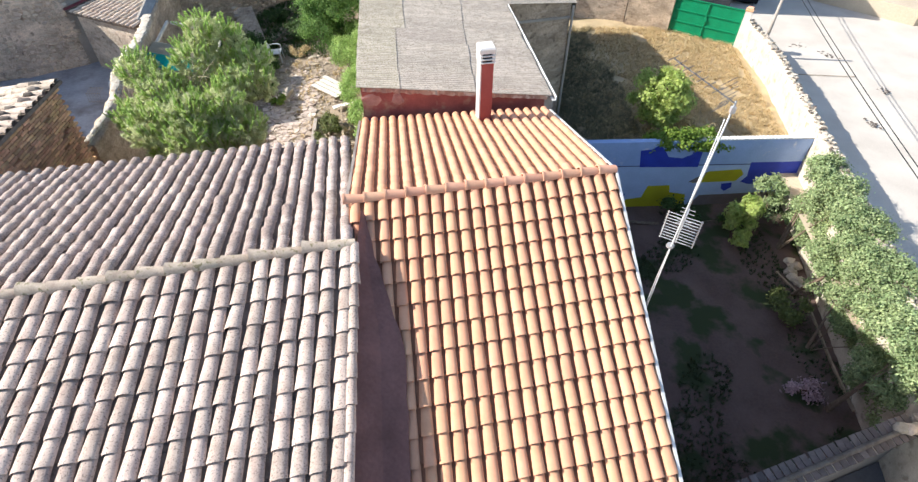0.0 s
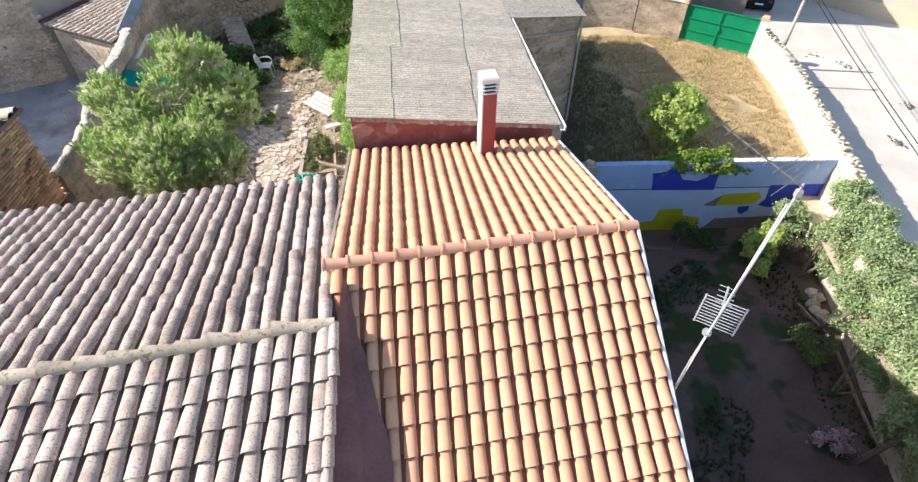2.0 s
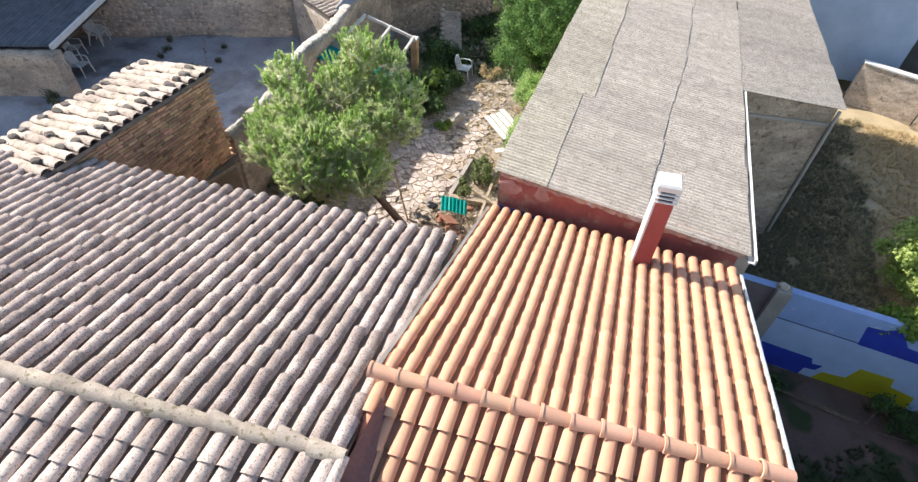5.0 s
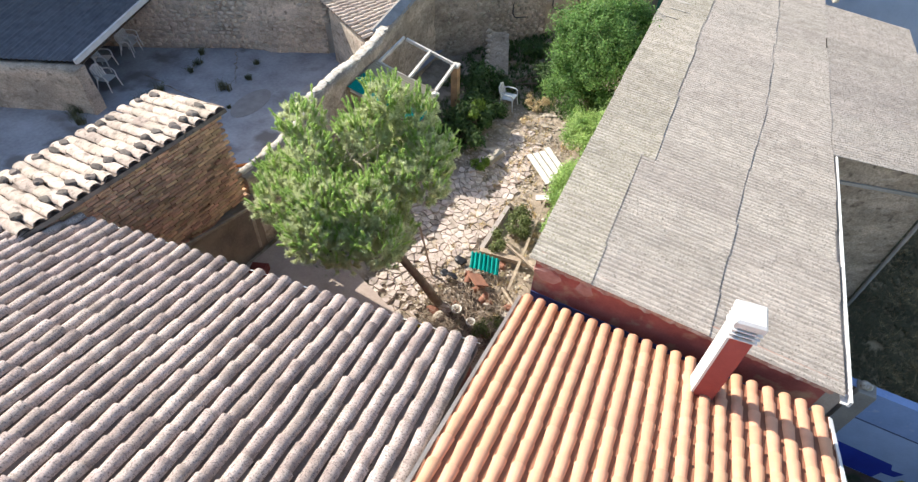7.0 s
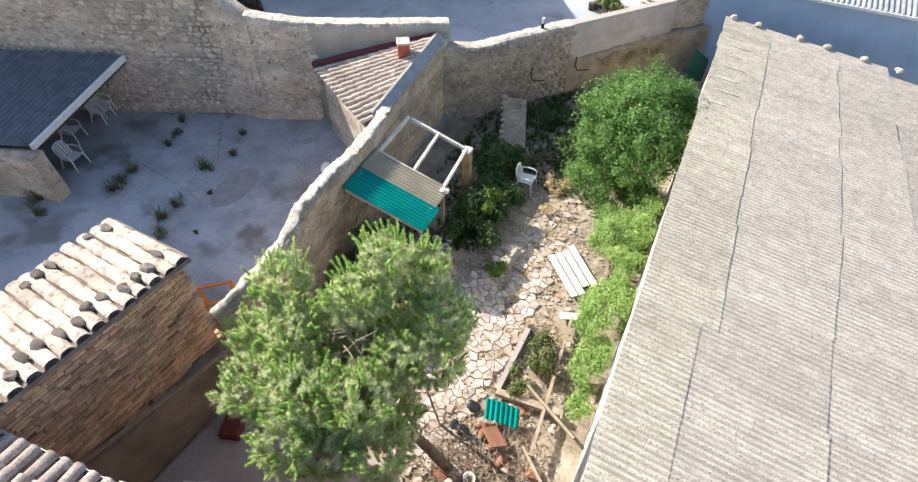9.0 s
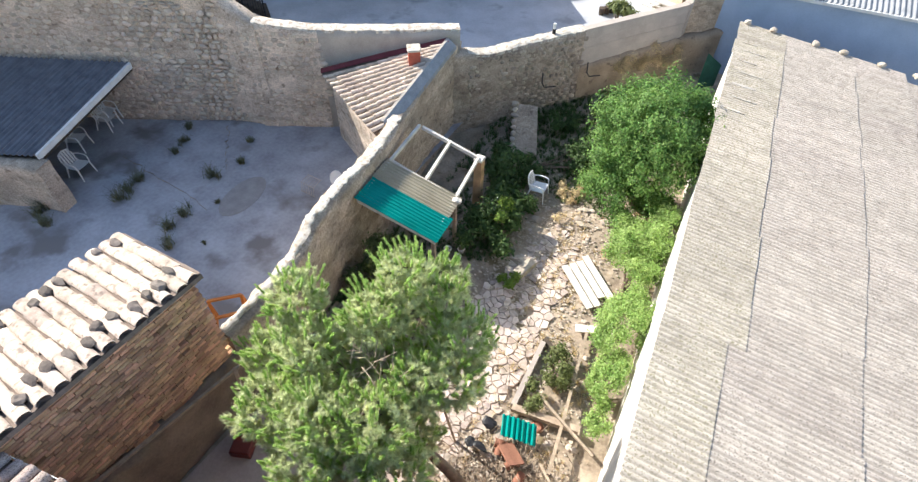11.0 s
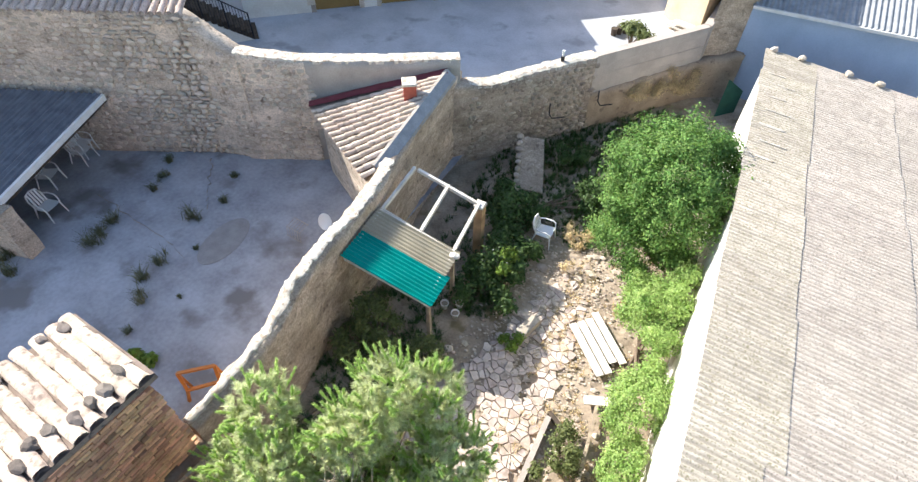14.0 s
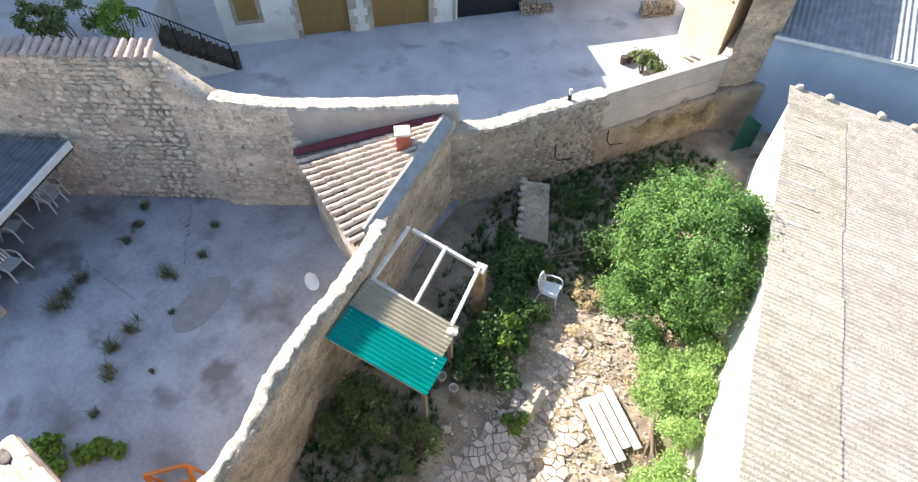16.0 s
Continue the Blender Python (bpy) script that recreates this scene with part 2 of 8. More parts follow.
FIBRO_BLUE = mat("grey_fibre_cement", (0.34, 0.35, 0.36), (0.2, 0.21, 0.22), 3, 30, 0.9, 0.3, spread=0.06)
PORCH_ROOF = mat("dark_fibre_cement", (0.19, 0.20, 0.22), (0.11, 0.115, 0.13), 3, 30, 0.9, 0.3)
RUBBLE = stone_mat("rubble_stone", [(0.46, 0.365, 0.285), (0.62, 0.53, 0.43), (0.41, 0.32, 0.25), (0.57, 0.47, 0.37), (0.52, 0.44, 0.36), (0.47, 0.38, 0.295)], (0.57, 0.475, 0.385), 4.6, 2.1, 0.10, 0.3)
EARTH_RUBBLE = stone_mat("earth_mortared_rubble", [(0.44, 0.345, 0.25), (0.52, 0.42, 0.32), (0.34, 0.26, 0.19)], (0.43, 0.335, 0.245), 5.0, 1.9, 0.10, 0.35)
RUBBLE_PALE = stone_mat("pale_rubble_stone", [(0.46, 0.37, 0.28), (0.56, 0.47, 0.37), (0.38, 0.30, 0.23)], (0.50, 0.42, 0.33), 5.5, 1.9, bump=0.5)
# Darker rubble for the garden end wall and the ramp.
DARK_RUBBLE = stone_mat("dark_rubble_stone", [(0.38, 0.305, 0.235), (0.46, 0.385, 0.305), (0.31, 0.245, 0.19), (0.42, 0.34, 0.265)], (0.34, 0.275, 0.215), 4.6, 2.1, 0.10, 0.3)
EARTH_WALL = mat("earth_render_wall", (0.44, 0.345, 0.25), (0.25, 0.19, 0.135), 1.8, 18, 0.95, 0.5, spots=(0.2, 0.15, 0.11), spot_scale=4, spot_cut=0.6)
PLASTER = mat("white_plaster", (0.82, 0.79, 0.72), (0.62, 0.58, 0.51), 1.2, 20, 0.9, 0.25, spots=(0.55, 0.5, 0.42), spot_scale=2.5, spot_cut=0.63)
GREY_RENDER = mat("grey_cement_render", (0.46, 0.42, 0.37), (0.31, 0.28, 0.245), 1.4, 25, 0.92, 0.3)
CONCRETE = mat("cast_concrete", (0.50, 0.44, 0.38), (0.36, 0.31, 0.27), 1.5, 22, 0.9, 0.3, spread=0.06)
RED_PAINT = mat("red_painted_render", (0.44, 0.14, 0.115), (0.28, 0.085, 0.075), 2.5, 25, 0.88, 0.4, spots=(0.46, 0.29, 0.20), spot_scale=2.2, spot_cut=0.55, soft=0.12)
RED_CHIM = mat("red_chimney_render", (0.40, 0.10, 0.085), (0.31, 0.075, 0.065), 2, 25, 0.85, 0.2)
BLUE_BAND = mat("dark_blue_band", (0.10, 0.11, 0.26), (0.06, 0.068, 0.17), 3, 20, 0.8, 0.2)
# Render of the gable wall and of the slope standing for its shadow.
PURPLE_RENDER = mat("grey_mauve_render", (0.25, 0.125, 0.11), (0.15, 0.075, 0.066), 1.6, 18, 0.95, 0.5)
WHITE_PAINT = mat("white_paint", (0.80, 0.79, 0.76), (0.66, 0.64, 0.60), 4, 40, 0.6, 0.1)
WHITE_PLASTIC = mat("white_plastic", (0.82, 0.82, 0.81), (0.74, 0.74, 0.72), 3, 40, 0.4, 0.0)
BRICK = mat("hand_made_brick", (0.80, 0.48, 0.29), (0.52, 0.29, 0.165), 3, 40, 0.93, 0.5, spread=0.28, spots=(0.33, 0.195, 0.12), spot_scale=1.6, spot_cut=0.5, soft=0.25)
BRICK_MORTAR = mat("brick_mortar", (0.50, 0.34, 0.215), (0.35, 0.225, 0.14), 6, 40, 0.95, 0.4)
COPING = mat("lime_coping", (0.70, 0.65, 0.56), (0.48, 0.42, 0.34), 6, 40, 0.95, 0.8, spread=0.1, spots=(0.42, 0.34, 0.26), spot_scale=8, spot_cut=0.53, soft=0.08)
PATIO = mat("patio_concrete", (0.52, 0.535, 0.56), (0.37, 0.38, 0.40), 0.9, 14, 0.9, 0.2, spots=(0.31, 0.315, 0.33), spot_scale=0.8, spot_cut=0.6)
COURT = mat("courtyard_concrete", (0.44, 0.455, 0.485), (0.265, 0.265, 0.28), 0.9, 9, 0.92, 0.3, spots=(0.21, 0.20, 0.195), spot_scale=0.6, spot_cut=0.55)
ROAD = mat("dusty_concrete_road", (0.62, 0.57, 0.50), (0.50, 0.45, 0.39), 0.6, 18, 0.92, 0.2)
GROUND = mat("dusty_ground", (0.58, 0.49, 0.37), (0.43, 0.35, 0.26), 0.3, 9, 0.95, 0.3)
SOIL = mat("garden_soil", (0.47, 0.385, 0.29), (0.20, 0.155, 0.11), 1.4, 16, 0.97, 0.6, spots=(0.19, 0.15, 0.085), spot_scale=1.6, spot_cut=0.57)
LIME_WALL = mat("worn_limewash_on_rubble", (0.70, 0.63, 0.52), (0.46, 0.39, 0.30), 2.2, 20, 0.95, 0.7, spots=(0.40, 0.33, 0.25), spot_scale=3.2, spot_cut=0.56, soft=0.12)
# Yard soil and grass are coloured darker to carry the shade lying there.
YARD = mat("shade_dark_yard_soil", (0.165, 0.112, 0.095), (0.105, 0.07, 0.06), 0.8, 12, 0.97, 0.5, spots=(0.045, 0.06, 0.025), spot_scale=0.7, spot_cut=0.52)
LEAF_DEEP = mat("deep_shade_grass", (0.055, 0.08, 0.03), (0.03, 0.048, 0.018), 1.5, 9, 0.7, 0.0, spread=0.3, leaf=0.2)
DRY = mat("dry_field_soil", (0.54, 0.43, 0.27), (0.38, 0.29, 0.17), 0.9, 14, 0.97, 0.5, spots=(0.20, 0.17, 0.07), spot_scale=0.6, spot_cut=0.62)
STRAW = mat("dry_grass_blades", (0.72, 0.57, 0.33), (0.50, 0.38, 0.20), 1.5, 10, 0.9, 0.0, spread=0.25, leaf=0.25)
FLAG = mat("flagstone", (0.66, 0.56, 0.485), (0.42, 0.335, 0.28), 4, 30, 0.94, 0.5, spread=0.2, spots=(0.30, 0.24, 0.19), spot_scale=2.5, spot_cut=0.54, soft=0.14)
PINE = mat("pine_needles", (0.57, 0.71, 0.25), (0.32, 0.49, 0.145), 3.2, 14, 0.55, 0.0, spread=0.2, leaf=0.58)
PINE_INNER = mat("inner_pine_needles", (0.77, 0.79, 0.50), (0.54, 0.60, 0.32), 2.0, 9, 0.7, 0.0, spread=0.2, leaf=0.58)
HEDGE_LEAF = mat("dull_green_hedge_leaves", (0.40, 0.48, 0.24), (0.16, 0.235, 0.10), 2.0, 12, 0.6, 0.0, spread=0.38, leaf=0.3)
LEAF = mat("green_leaves", (0.22, 0.37, 0.09), (0.075, 0.165, 0.035), 2.6, 12, 0.55, 0.0, spread=0.38, leaf=0.35)
LEAF_LIGHT = mat("light_green_leaves", (0.24, 0.34, 0.06), (0.13, 0.22, 0.03), 1.5, 9, 0.55, 0.0, spread=0.3, leaf=0.4)
LEAF_BRIGHT = mat("yellow_green_leaves", (0.46, 0.60, 0.21), (0.22, 0.36, 0.09), 2.5, 9, 0.5, 0.0, spread=0.25, leaf=0.5)
LEAF_FIG = mat("pale_yellow_green_leaves", (0.58, 0.66, 0.22), (0.32, 0.43, 0.11), 2.5, 9, 0.5, 0.0, spread=0.25, leaf=0.5)
LEAF_DARK = mat("dark_green_leaves", (0.095, 0.16, 0.045), (0.04, 0.08, 0.02), 1.5, 9, 0.55, 0.0, spread=0.35, leaf=0.3)
LEAF_OLIVE = mat("olive_green_leaves", (0.19, 0.22, 0.075), (0.10, 0.125, 0.04), 1.5, 9, 0.6, 0.0, spread=0.3, leaf=0.3)
PINK_FLOWER = mat("pale_pink_blossom", (0.6, 0.42, 0.45), (0.42, 0.28, 0.3), 6, 30, 0.7, 0.0, spread=0.2, leaf=0.3)
BARK = mat("bark", (0.24, 0.18, 0.13), (0.12, 0.09, 0.065), 8, 60, 0.95, 0.6)
TWIG = mat("dry_twigs", (0.40, 0.31, 0.225), (0.20, 0.145, 0.10), 8, 60, 0.95, 0.3)
WOOD = mat("weathered_wood", (0.46, 0.37, 0.27), (0.27, 0.21, 0.15), 5, 50, 0.9, 0.35, spread=0.15)
WOOD_WHITE = mat("bleached_board", (0.78, 0.74, 0.66), (0.56, 0.51, 0.44), 4, 50, 0.9, 0.3, spread=0.1)
WOOD_DARK = mat("dark_wood", (0.10, 0.075, 0.055), (0.05, 0.04, 0.03), 5, 40, 0.9, 0.3)
GREEN_SHEET = mat("green_plastic_sheet", (0.0, 0.42, 0.37), (0.0, 0.31, 0.27), 2, 30, 0.35, 0.05, leaf=0.25)
CLEAR_SHEET = mat("yellowed_clear_sheet", (0.62, 0.56, 0.42), (0.46, 0.41, 0.30), 2, 30, 0.5, 0.05, leaf=0.35)
GATE_GREEN = mat("green_enamel_steel", (0.004, 0.255, 0.115), (0.003, 0.20, 0.088), 3, 40, 0.45, 0.05)
STEEL = mat("galvanised_steel", (0.55, 0.55, 0.56), (0.38, 0.385, 0.39), 8, 60, 0.5, 0.05, metal=0.4)
BLACK_STEEL = mat("black_painted_steel", (0.02, 0.02, 0.025), (0.012, 0.012, 0.015), 8, 60, 0.5, 0.0)
BLUE_WALL = mat("blue_grey_painted_wall", (0.44, 0.53, 0.66), (0.34, 0.42, 0.54), 1.0, 18, 0.85, 0.2)
MURAL_PALE = mat("pale_blue_mural_paint", (0.36, 0.50, 0.80), (0.28, 0.40, 0.68), 1.5, 14, 0.8, 0.15, spots=(0.62, 0.68, 0.80), spot_scale=2.2, spot_cut=0.62)
MURAL_LIGHT = mat("light_mural_paint", (0.47, 0.61, 0.86), (0.38, 0.51, 0.75), 1.5, 14, 0.8, 0.15)
MURAL_BLUE = mat("deep_blue_mural_paint", (0.035, 0.07, 0.50), (0.03, 0.05, 0.38), 2, 20, 0.75, 0.1)
MURAL_YELLOW = mat("yellow_mural_paint", (0.50, 0.46, 0.02), (0.42, 0.38, 0.02), 2, 20, 0.75, 0.1)
MURAL_GREY = mat("brown_grey_mural_paint", (0.24, 0.20, 0.20), (0.17, 0.14, 0.14), 2, 20, 0.8, 0.1)
DOOR_BROWN = mat("ochre_door_paint", (0.30, 0.19, 0.065), (0.23, 0.14, 0.05), 3, 40, 0.6, 0.1)
CAR_PAINT = mat("black_car_paint", (0.015, 0.017, 0.022), (0.012, 0.013, 0.017), 3, 40, 0.2, 0.0)
DARK_GLASS = mat("dark_window_glass", (0.02, 0.025, 0.03), (0.015, 0.018, 0.02), 3, 20, 0.08, 0.0)
RUBBER = mat("black_rubber", (0.02, 0.02, 0.02), (0.012, 0.012, 0.012), 5, 50, 0.8, 0.0)
RED_FLASH = mat("dark_red_membrane", (0.21, 0.05, 0.06), (0.14, 0.035, 0.042), 3, 30, 0.8, 0.2)
ORANGE_PAINT = mat("orange_paint", (0.62, 0.24, 0.06), (0.48, 0.17, 0.04), 3, 30, 0.5, 0.05)
RUSTY_CLAY = mat("terracotta_rubbish", (0.36, 0.17, 0.11), (0.22, 0.10, 0.065), 4, 40, 0.9, 0.3)
WALL_STONE = mat("lime_washed_wall_stone", (0.62, 0.55, 0.45), (0.36, 0.30, 0.23), 5, 35, 0.95, 0.5, spread=0.2)
STONE = mat("field_stone", (0.55, 0.47, 0.38), (0.36, 0.30, 0.235), 4, 30, 0.95, 0.5, spread=0.22)
DARK_STONE = mat("dark_field_stone", (0.22, 0.185, 0.155), (0.11, 0.09, 0.075), 4, 30, 0.95, 0.5, spread=0.2)
BLACK_PLASTIC = mat("black_plastic", (0.02, 0.02, 0.022), (0.015, 0.015, 0.016), 6, 30, 0.45, 0.1)


# ---------------------------------------------------------------- mesh tools
class Shape:
    """Vertices and faces gathered for one mesh."""

    def __init__(self):
        self.v, self.f = [], []

    def add(self, vs, fs):
        k = len(self.v)
        self.v.extend([tuple(p) for p in vs])
        self.f.extend([tuple(i + k for i in q) for q in fs])
        return self

    def hexa(self, p):
        """Eight corners: four below, four above, each round the same way."""
        return self.add(p, [(3, 2, 1, 0), (4, 5, 6, 7), (0, 1, 5, 4), (1, 2, 6, 5), (2, 3, 7, 6), (3, 0, 4, 7)])

    def box(self, sx, sy, sz, m=None, bevel=0.0):
        """A box standing on the origin of m, its long edges cut off by bevel."""
        m = m or Matrix()
        x, y, b = sx / 2, sy / 2, min(bevel, sx / 2.2, sy / 2.2, sz / 2.2)
        if not b:
            p = [(-x, -y, 0), (x, -y, 0), (x, y, 0), (-x, y, 0), (-x, -y, sz), (x, -y, sz), (x, y, sz), (-x, y, sz)]
            return self.hexa([m @ Vector(q) for q in p])
        rings = []
        for z, i in ((0, b), (b, 0), (sz - b, 0), (sz, b)):
            rings.append([(-x + i, -y + i, z), (x - i, -y + i, z), (x - i, y - i, z), (-x + i, y - i, z)])
        return self.rings([[m @ Vector(q) for q in r] for r in rings], True)

    def rings(self, rings, caps=True):
        k, fs = len(rings[0]), []
        for a in range(len(rings) - 1):
            for i in range(k):
                j = (i + 1) % k
                fs.append((a * k + i, a * k + j, (a + 1) * k + j, (a + 1) * k + i))
        if caps:
            fs += [tuple(range(k - 1, -1, -1)), tuple((len(rings) - 1) * k + i for i in range(k))]
        return self.add([p for r in rings for p in r], fs)

    def tube(self, pts, radii, n=8, caps=True):
        pts = [Vector(p) for p in pts]
        if not hasattr(radii, "__len__"):
            radii = [radii] * len(pts)
        rings = []
        for i, p in enumerate(pts):
            d = (pts[min(i + 1, len(pts) - 1)] - pts[max(i - 1, 0)]).normalized()
            a = d.orthogonal().normalized() if abs(d.z) < 0.95 else Vector((1, 0, 0)).cross(d).normalized()
            if abs(d.z) < 0.95:
                a = Vector((0, 0, 1)).cross(d).normalized()
            b = d.cross(a)
            rings.append([p + (a * math.cos(2 * math.pi * k / n) + b * math.sin(2 * math.pi * k / n)) * radii[i] for k in range(n)])
        return self.rings(rings, caps)

    def beam(self, a, b, w, h, up=(0, 0, 1)):
        """A squared timber from a to b."""
        a, b = Vector(a), Vector(b)
        d = (b - a).normalized()
        s = d.cross(Vector(up)).normalized()
        u = s.cross(d)
        r = [[q + s * i * w / 2 + u * j * h / 2 for i, j in ((-1, -1), (1, -1), (1, 1), (-1, 1))] for q in (a, b)]
        return self.rings(r, True)

    def prism(self, poly, low, high):
        """A standing prism over a plan; low and high may be numbers or functions of x, y."""
        g = lambda z, p: z(*p) if callable(z) else z
        return self.rings([[(x, y, g(low, (x, y))) for x, y in poly], [(x, y, g(high, (x, y))) for x, y in poly]], True)

    def grid(self, fn, us, vs):
        """A sheet of fn(u, v)."""
        k = len(vs)
        fs = [(i * k + j, (i + 1) * k + j, (i + 1) * k + j + 1, i * k + j + 1) for i in range(len(us) - 1) for j in range(k - 1)]
        return self.add([fn(u, v) for u in us for v in vs], fs)

    def stone(self, c, sx, sy, sz, rnd, fine=True):
        """A rough cobble: a squashed ball, knocked out of shape."""
        t = (1 + 5 ** 0.5) / 2
        ico = [(-1, t, 0), (1, t, 0), (-1, -t, 0), (1, -t, 0), (0, -1, t), (0, 1, t), (0, -1, -t), (0, 1, -t), (t, 0, -1), (t, 0, 1), (-t, 0, -1), (-t, 0, 1)]
        fs = [(0, 11, 5), (0, 5, 1), (0, 1, 7), (0, 7, 10), (0, 10, 11), (1, 5, 9), (5, 11, 4), (11, 10, 2), (10, 7, 6), (7, 1, 8),
              (3, 9, 4), (3, 4, 2), (3, 2, 6), (3, 6, 8), (3, 8, 9), (4, 9, 5), (2, 4, 11), (6, 2, 10), (8, 6, 7), (9, 8, 1)]
        r = Euler((0, 0, rnd.uniform(0, 6.28))).to_matrix()
        pts = [Vector(p).normalized() for p in ico]
        if fine:
            mid, cut = {}, []

            def half(i, j):
                k = (min(i, j), max(i, j))
                if k not in mid:
                    mid[k] = len(pts)
                    pts.append((pts[i] + pts[j]).normalized())
                return mid[k]

            for a, b, d in fs:
                x, y, z = half(a, b), half(b, d), half(d, a)
                cut += [(a, x, z), (b, y, x), (d, z, y), (x, y, z)]
            fs = cut
        o = Vector((rnd.uniform(0, 50), rnd.uniform(0, 50), rnd.uniform(0, 50)))
        vs = []
        for p in pts:
            k = max(abs(p.x), abs(p.y), abs(p.z))
            q = r @ (p * (0.42 + 0.48 / k + 0.45 * noise.noise(p * 1.1 + o) + 0.22 * noise.noise(p * 3.1 + o) + rnd.uniform(-0.03, 0.03)))
            vs.append((c[0] + q.x * sx, c[1] + q.y * sy, c[2] + q.z * sz))
        return self.add(vs, fs)


def mesh_of(name, shape, material, smooth=False):
    me = bpy.data.meshes.new(name)
    me.from_pydata(shape.v, [], shape.f)
    me.materials.append(material)
    if smooth:
        me.polygons.foreach_set("use_smooth", [True] * len(me.polygons))
    me.update()
    return me


def level(x, y):
    return 0.0, 0.0, 0.0


def falling(x, y):
    """The land east of the houses falls away towards the street and the gate."""
    x, y = min(max(x, -5.0), 45.0), min(max(y, -5.0), 50.0)
    return -0.419 + 0.0109 * x + 0.0085 * y, -0.685 + 0.0215 * x + 0.008 * y, 0.654 - 0.0245 * x - 0.0365 * y


lie = level


def settle(p):
    dx, dy, dz = lie(p[0], p[1])
    return p[0] + dx, p[1] + dy, p[2] + dz


def at_origin(ob):
    """Whether a thing's parts are given in the world's own coordinates."""
    while ob is not None and ob.parent is not None:
        ob = ob.parent
    return ob is None or ob.location.length < 1e-6


def part(name, shape, material, parent=None, label="", smooth=False):
    if lie is not level and at_origin(parent):
        shape.v = [settle(p) for p in shape.v]
    ob = new(name, mesh_of(name, shape, material, smooth))
    ob.parent = parent
    return tagged(ob, label) if label else ob


def piece(name, me, parent, m):
    ob = new(name, me)
    ob.parent = parent
    ob.matrix_basis = Matrix.Translation(Vector(lie(*m.translation.xy))) @ m
    return ob


def thing(name, label, category, at=(0, 0, 0), group="", kind=""):
    ob = new(name)
    ob.location = settle(at) if any(at) else at
    ob.empty_display_size = 0.2
    return tagged(ob, label, category, group, kind)


def lin(a, b, n):
    return [a + (b - a) * i / (n - 1) for i in range(n)]


def structure(name, shape, material, label, smooth=False):
    return tagged(part(name, shape, material, None, "", smooth), label, name.split("_")[0], "", "structure")


def rough_wall(shape, pts, low, thick, step=0.22, amp=0.05, top_amp=0.06, seed=0):
    """A wall of uneven face along a line of (x, y, top): two faces and a top, in one sheet, with closed ends."""
    P = [Vector(p) for p in pts]
    along = []
    for a, b in zip(P, P[1:]):
        k = max(1, int((b - a).to_2d().length / step))
        along += [a.lerp(b, i / k) for i in range(k)]
    along.append(P[-1])
    n_h = max(3, int((max(p.z for p in P) - low) / (step * 1.2)))
    rows = []
    for i, p in enumerate(along):
        d = (along[min(i + 1, len(along) - 1)] - along[max(i - 1, 0)]).to_2d().normalized()
        nrm = Vector((-d.y, d.x, 0))
        off = Vector((seed * 7.3, seed * 3.1, 0))
        top = p.z + top_amp * (noise.noise(Vector((p.x * 1.7, p.y * 1.7, seed))) + 0.6 * noise.noise(Vector((p.x * 5, p.y * 5, seed + 9))))
        row = []
        for side in (1, -1):
            hs = [low + (top - low) * k / n_h for k in range(n_h + 1)]
            for z in hs if side == 1 else hs[::-1]:
                q = Vector((p.x, p.y, z)) + nrm * side * thick / 2
                q += nrm * side * amp * noise.noise(q * 2.6 + off) + nrm * side * amp * 0.6 * noise.noise(q * 7 + off)
                row.append(q)
        rows.append(row)
    k = len(rows[0])
    fs = [(i * k + j, i * k + j + 1, (i + 1) * k + j + 1, (i + 1) * k + j) for i in range(len(rows) - 1) for j in range(k - 1)]
    shape.add([q for r in rows for q in r], fs)
    for r, flip in ((rows[0], False), (rows[-1], True)):
        h = k // 2
        fs = [(j, k - 1 - j, k - 2 - j, j + 1) for j in range(h - 1)]
        shape.add(r, [q[::-1] for q in fs] if flip else fs)
    return shape


# ---------------------------------------------------------------- ground
BIG = 1500.0
YARD_Z, ROAD_Z, FIELD_Z, COURT_Z, PATIO_Z = -4.3, -2.25, -2.0, 0.35, 2.0
hole = [(-1.0, 1.0), (11.6, 1.0), (16.6, 41.0), (-1.0, 41.0)]
outer = [(-BIG, -BIG), (BIG, -BIG), (BIG, BIG), (-BIG, BIG)]
lie = falling
g = Shape()
g.add([(x, y, ROAD_Z - 0.35) for x, y in outer + hole], [(0, 1, 5, 4), (1, 2, 6, 5), (2, 3, 7, 6), (3, 0, 4, 7)])
structure("ground", g, GROUND, "pale dusty bare ground round the village plots")

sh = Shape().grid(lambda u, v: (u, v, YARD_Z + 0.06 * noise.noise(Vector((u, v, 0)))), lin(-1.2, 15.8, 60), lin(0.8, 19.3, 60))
structure("ground_yard", sh, YARD, "soil of a sunken yard, darkened for its shade, with thin grass")

sh = Shape()
road = [(12.0, -40), (60, -40), (60, 60), (16.5, 60), (16.5, 31), (15.9, 24), (15.3, 18)]
sh.prism(road, ROAD_Z - 0.3, ROAD_Z)
structure("road", sh, ROAD, "sun-bleached dusty concrete village street")

sh = Shape().grid(lambda u, v: (u, v + max(0.0, 18.88 + 0.05 * (u - 3.4) - v), FIELD_Z + 0.08 * noise.noise(Vector((u * 0.8, v * 0.8, 3)))), lin(2.0, 16.2, 50), lin(18.75, 40.0, 70))
structure("ground_field", sh, DRY, "dry fallow plot of yellow soil and straw")

lie = level


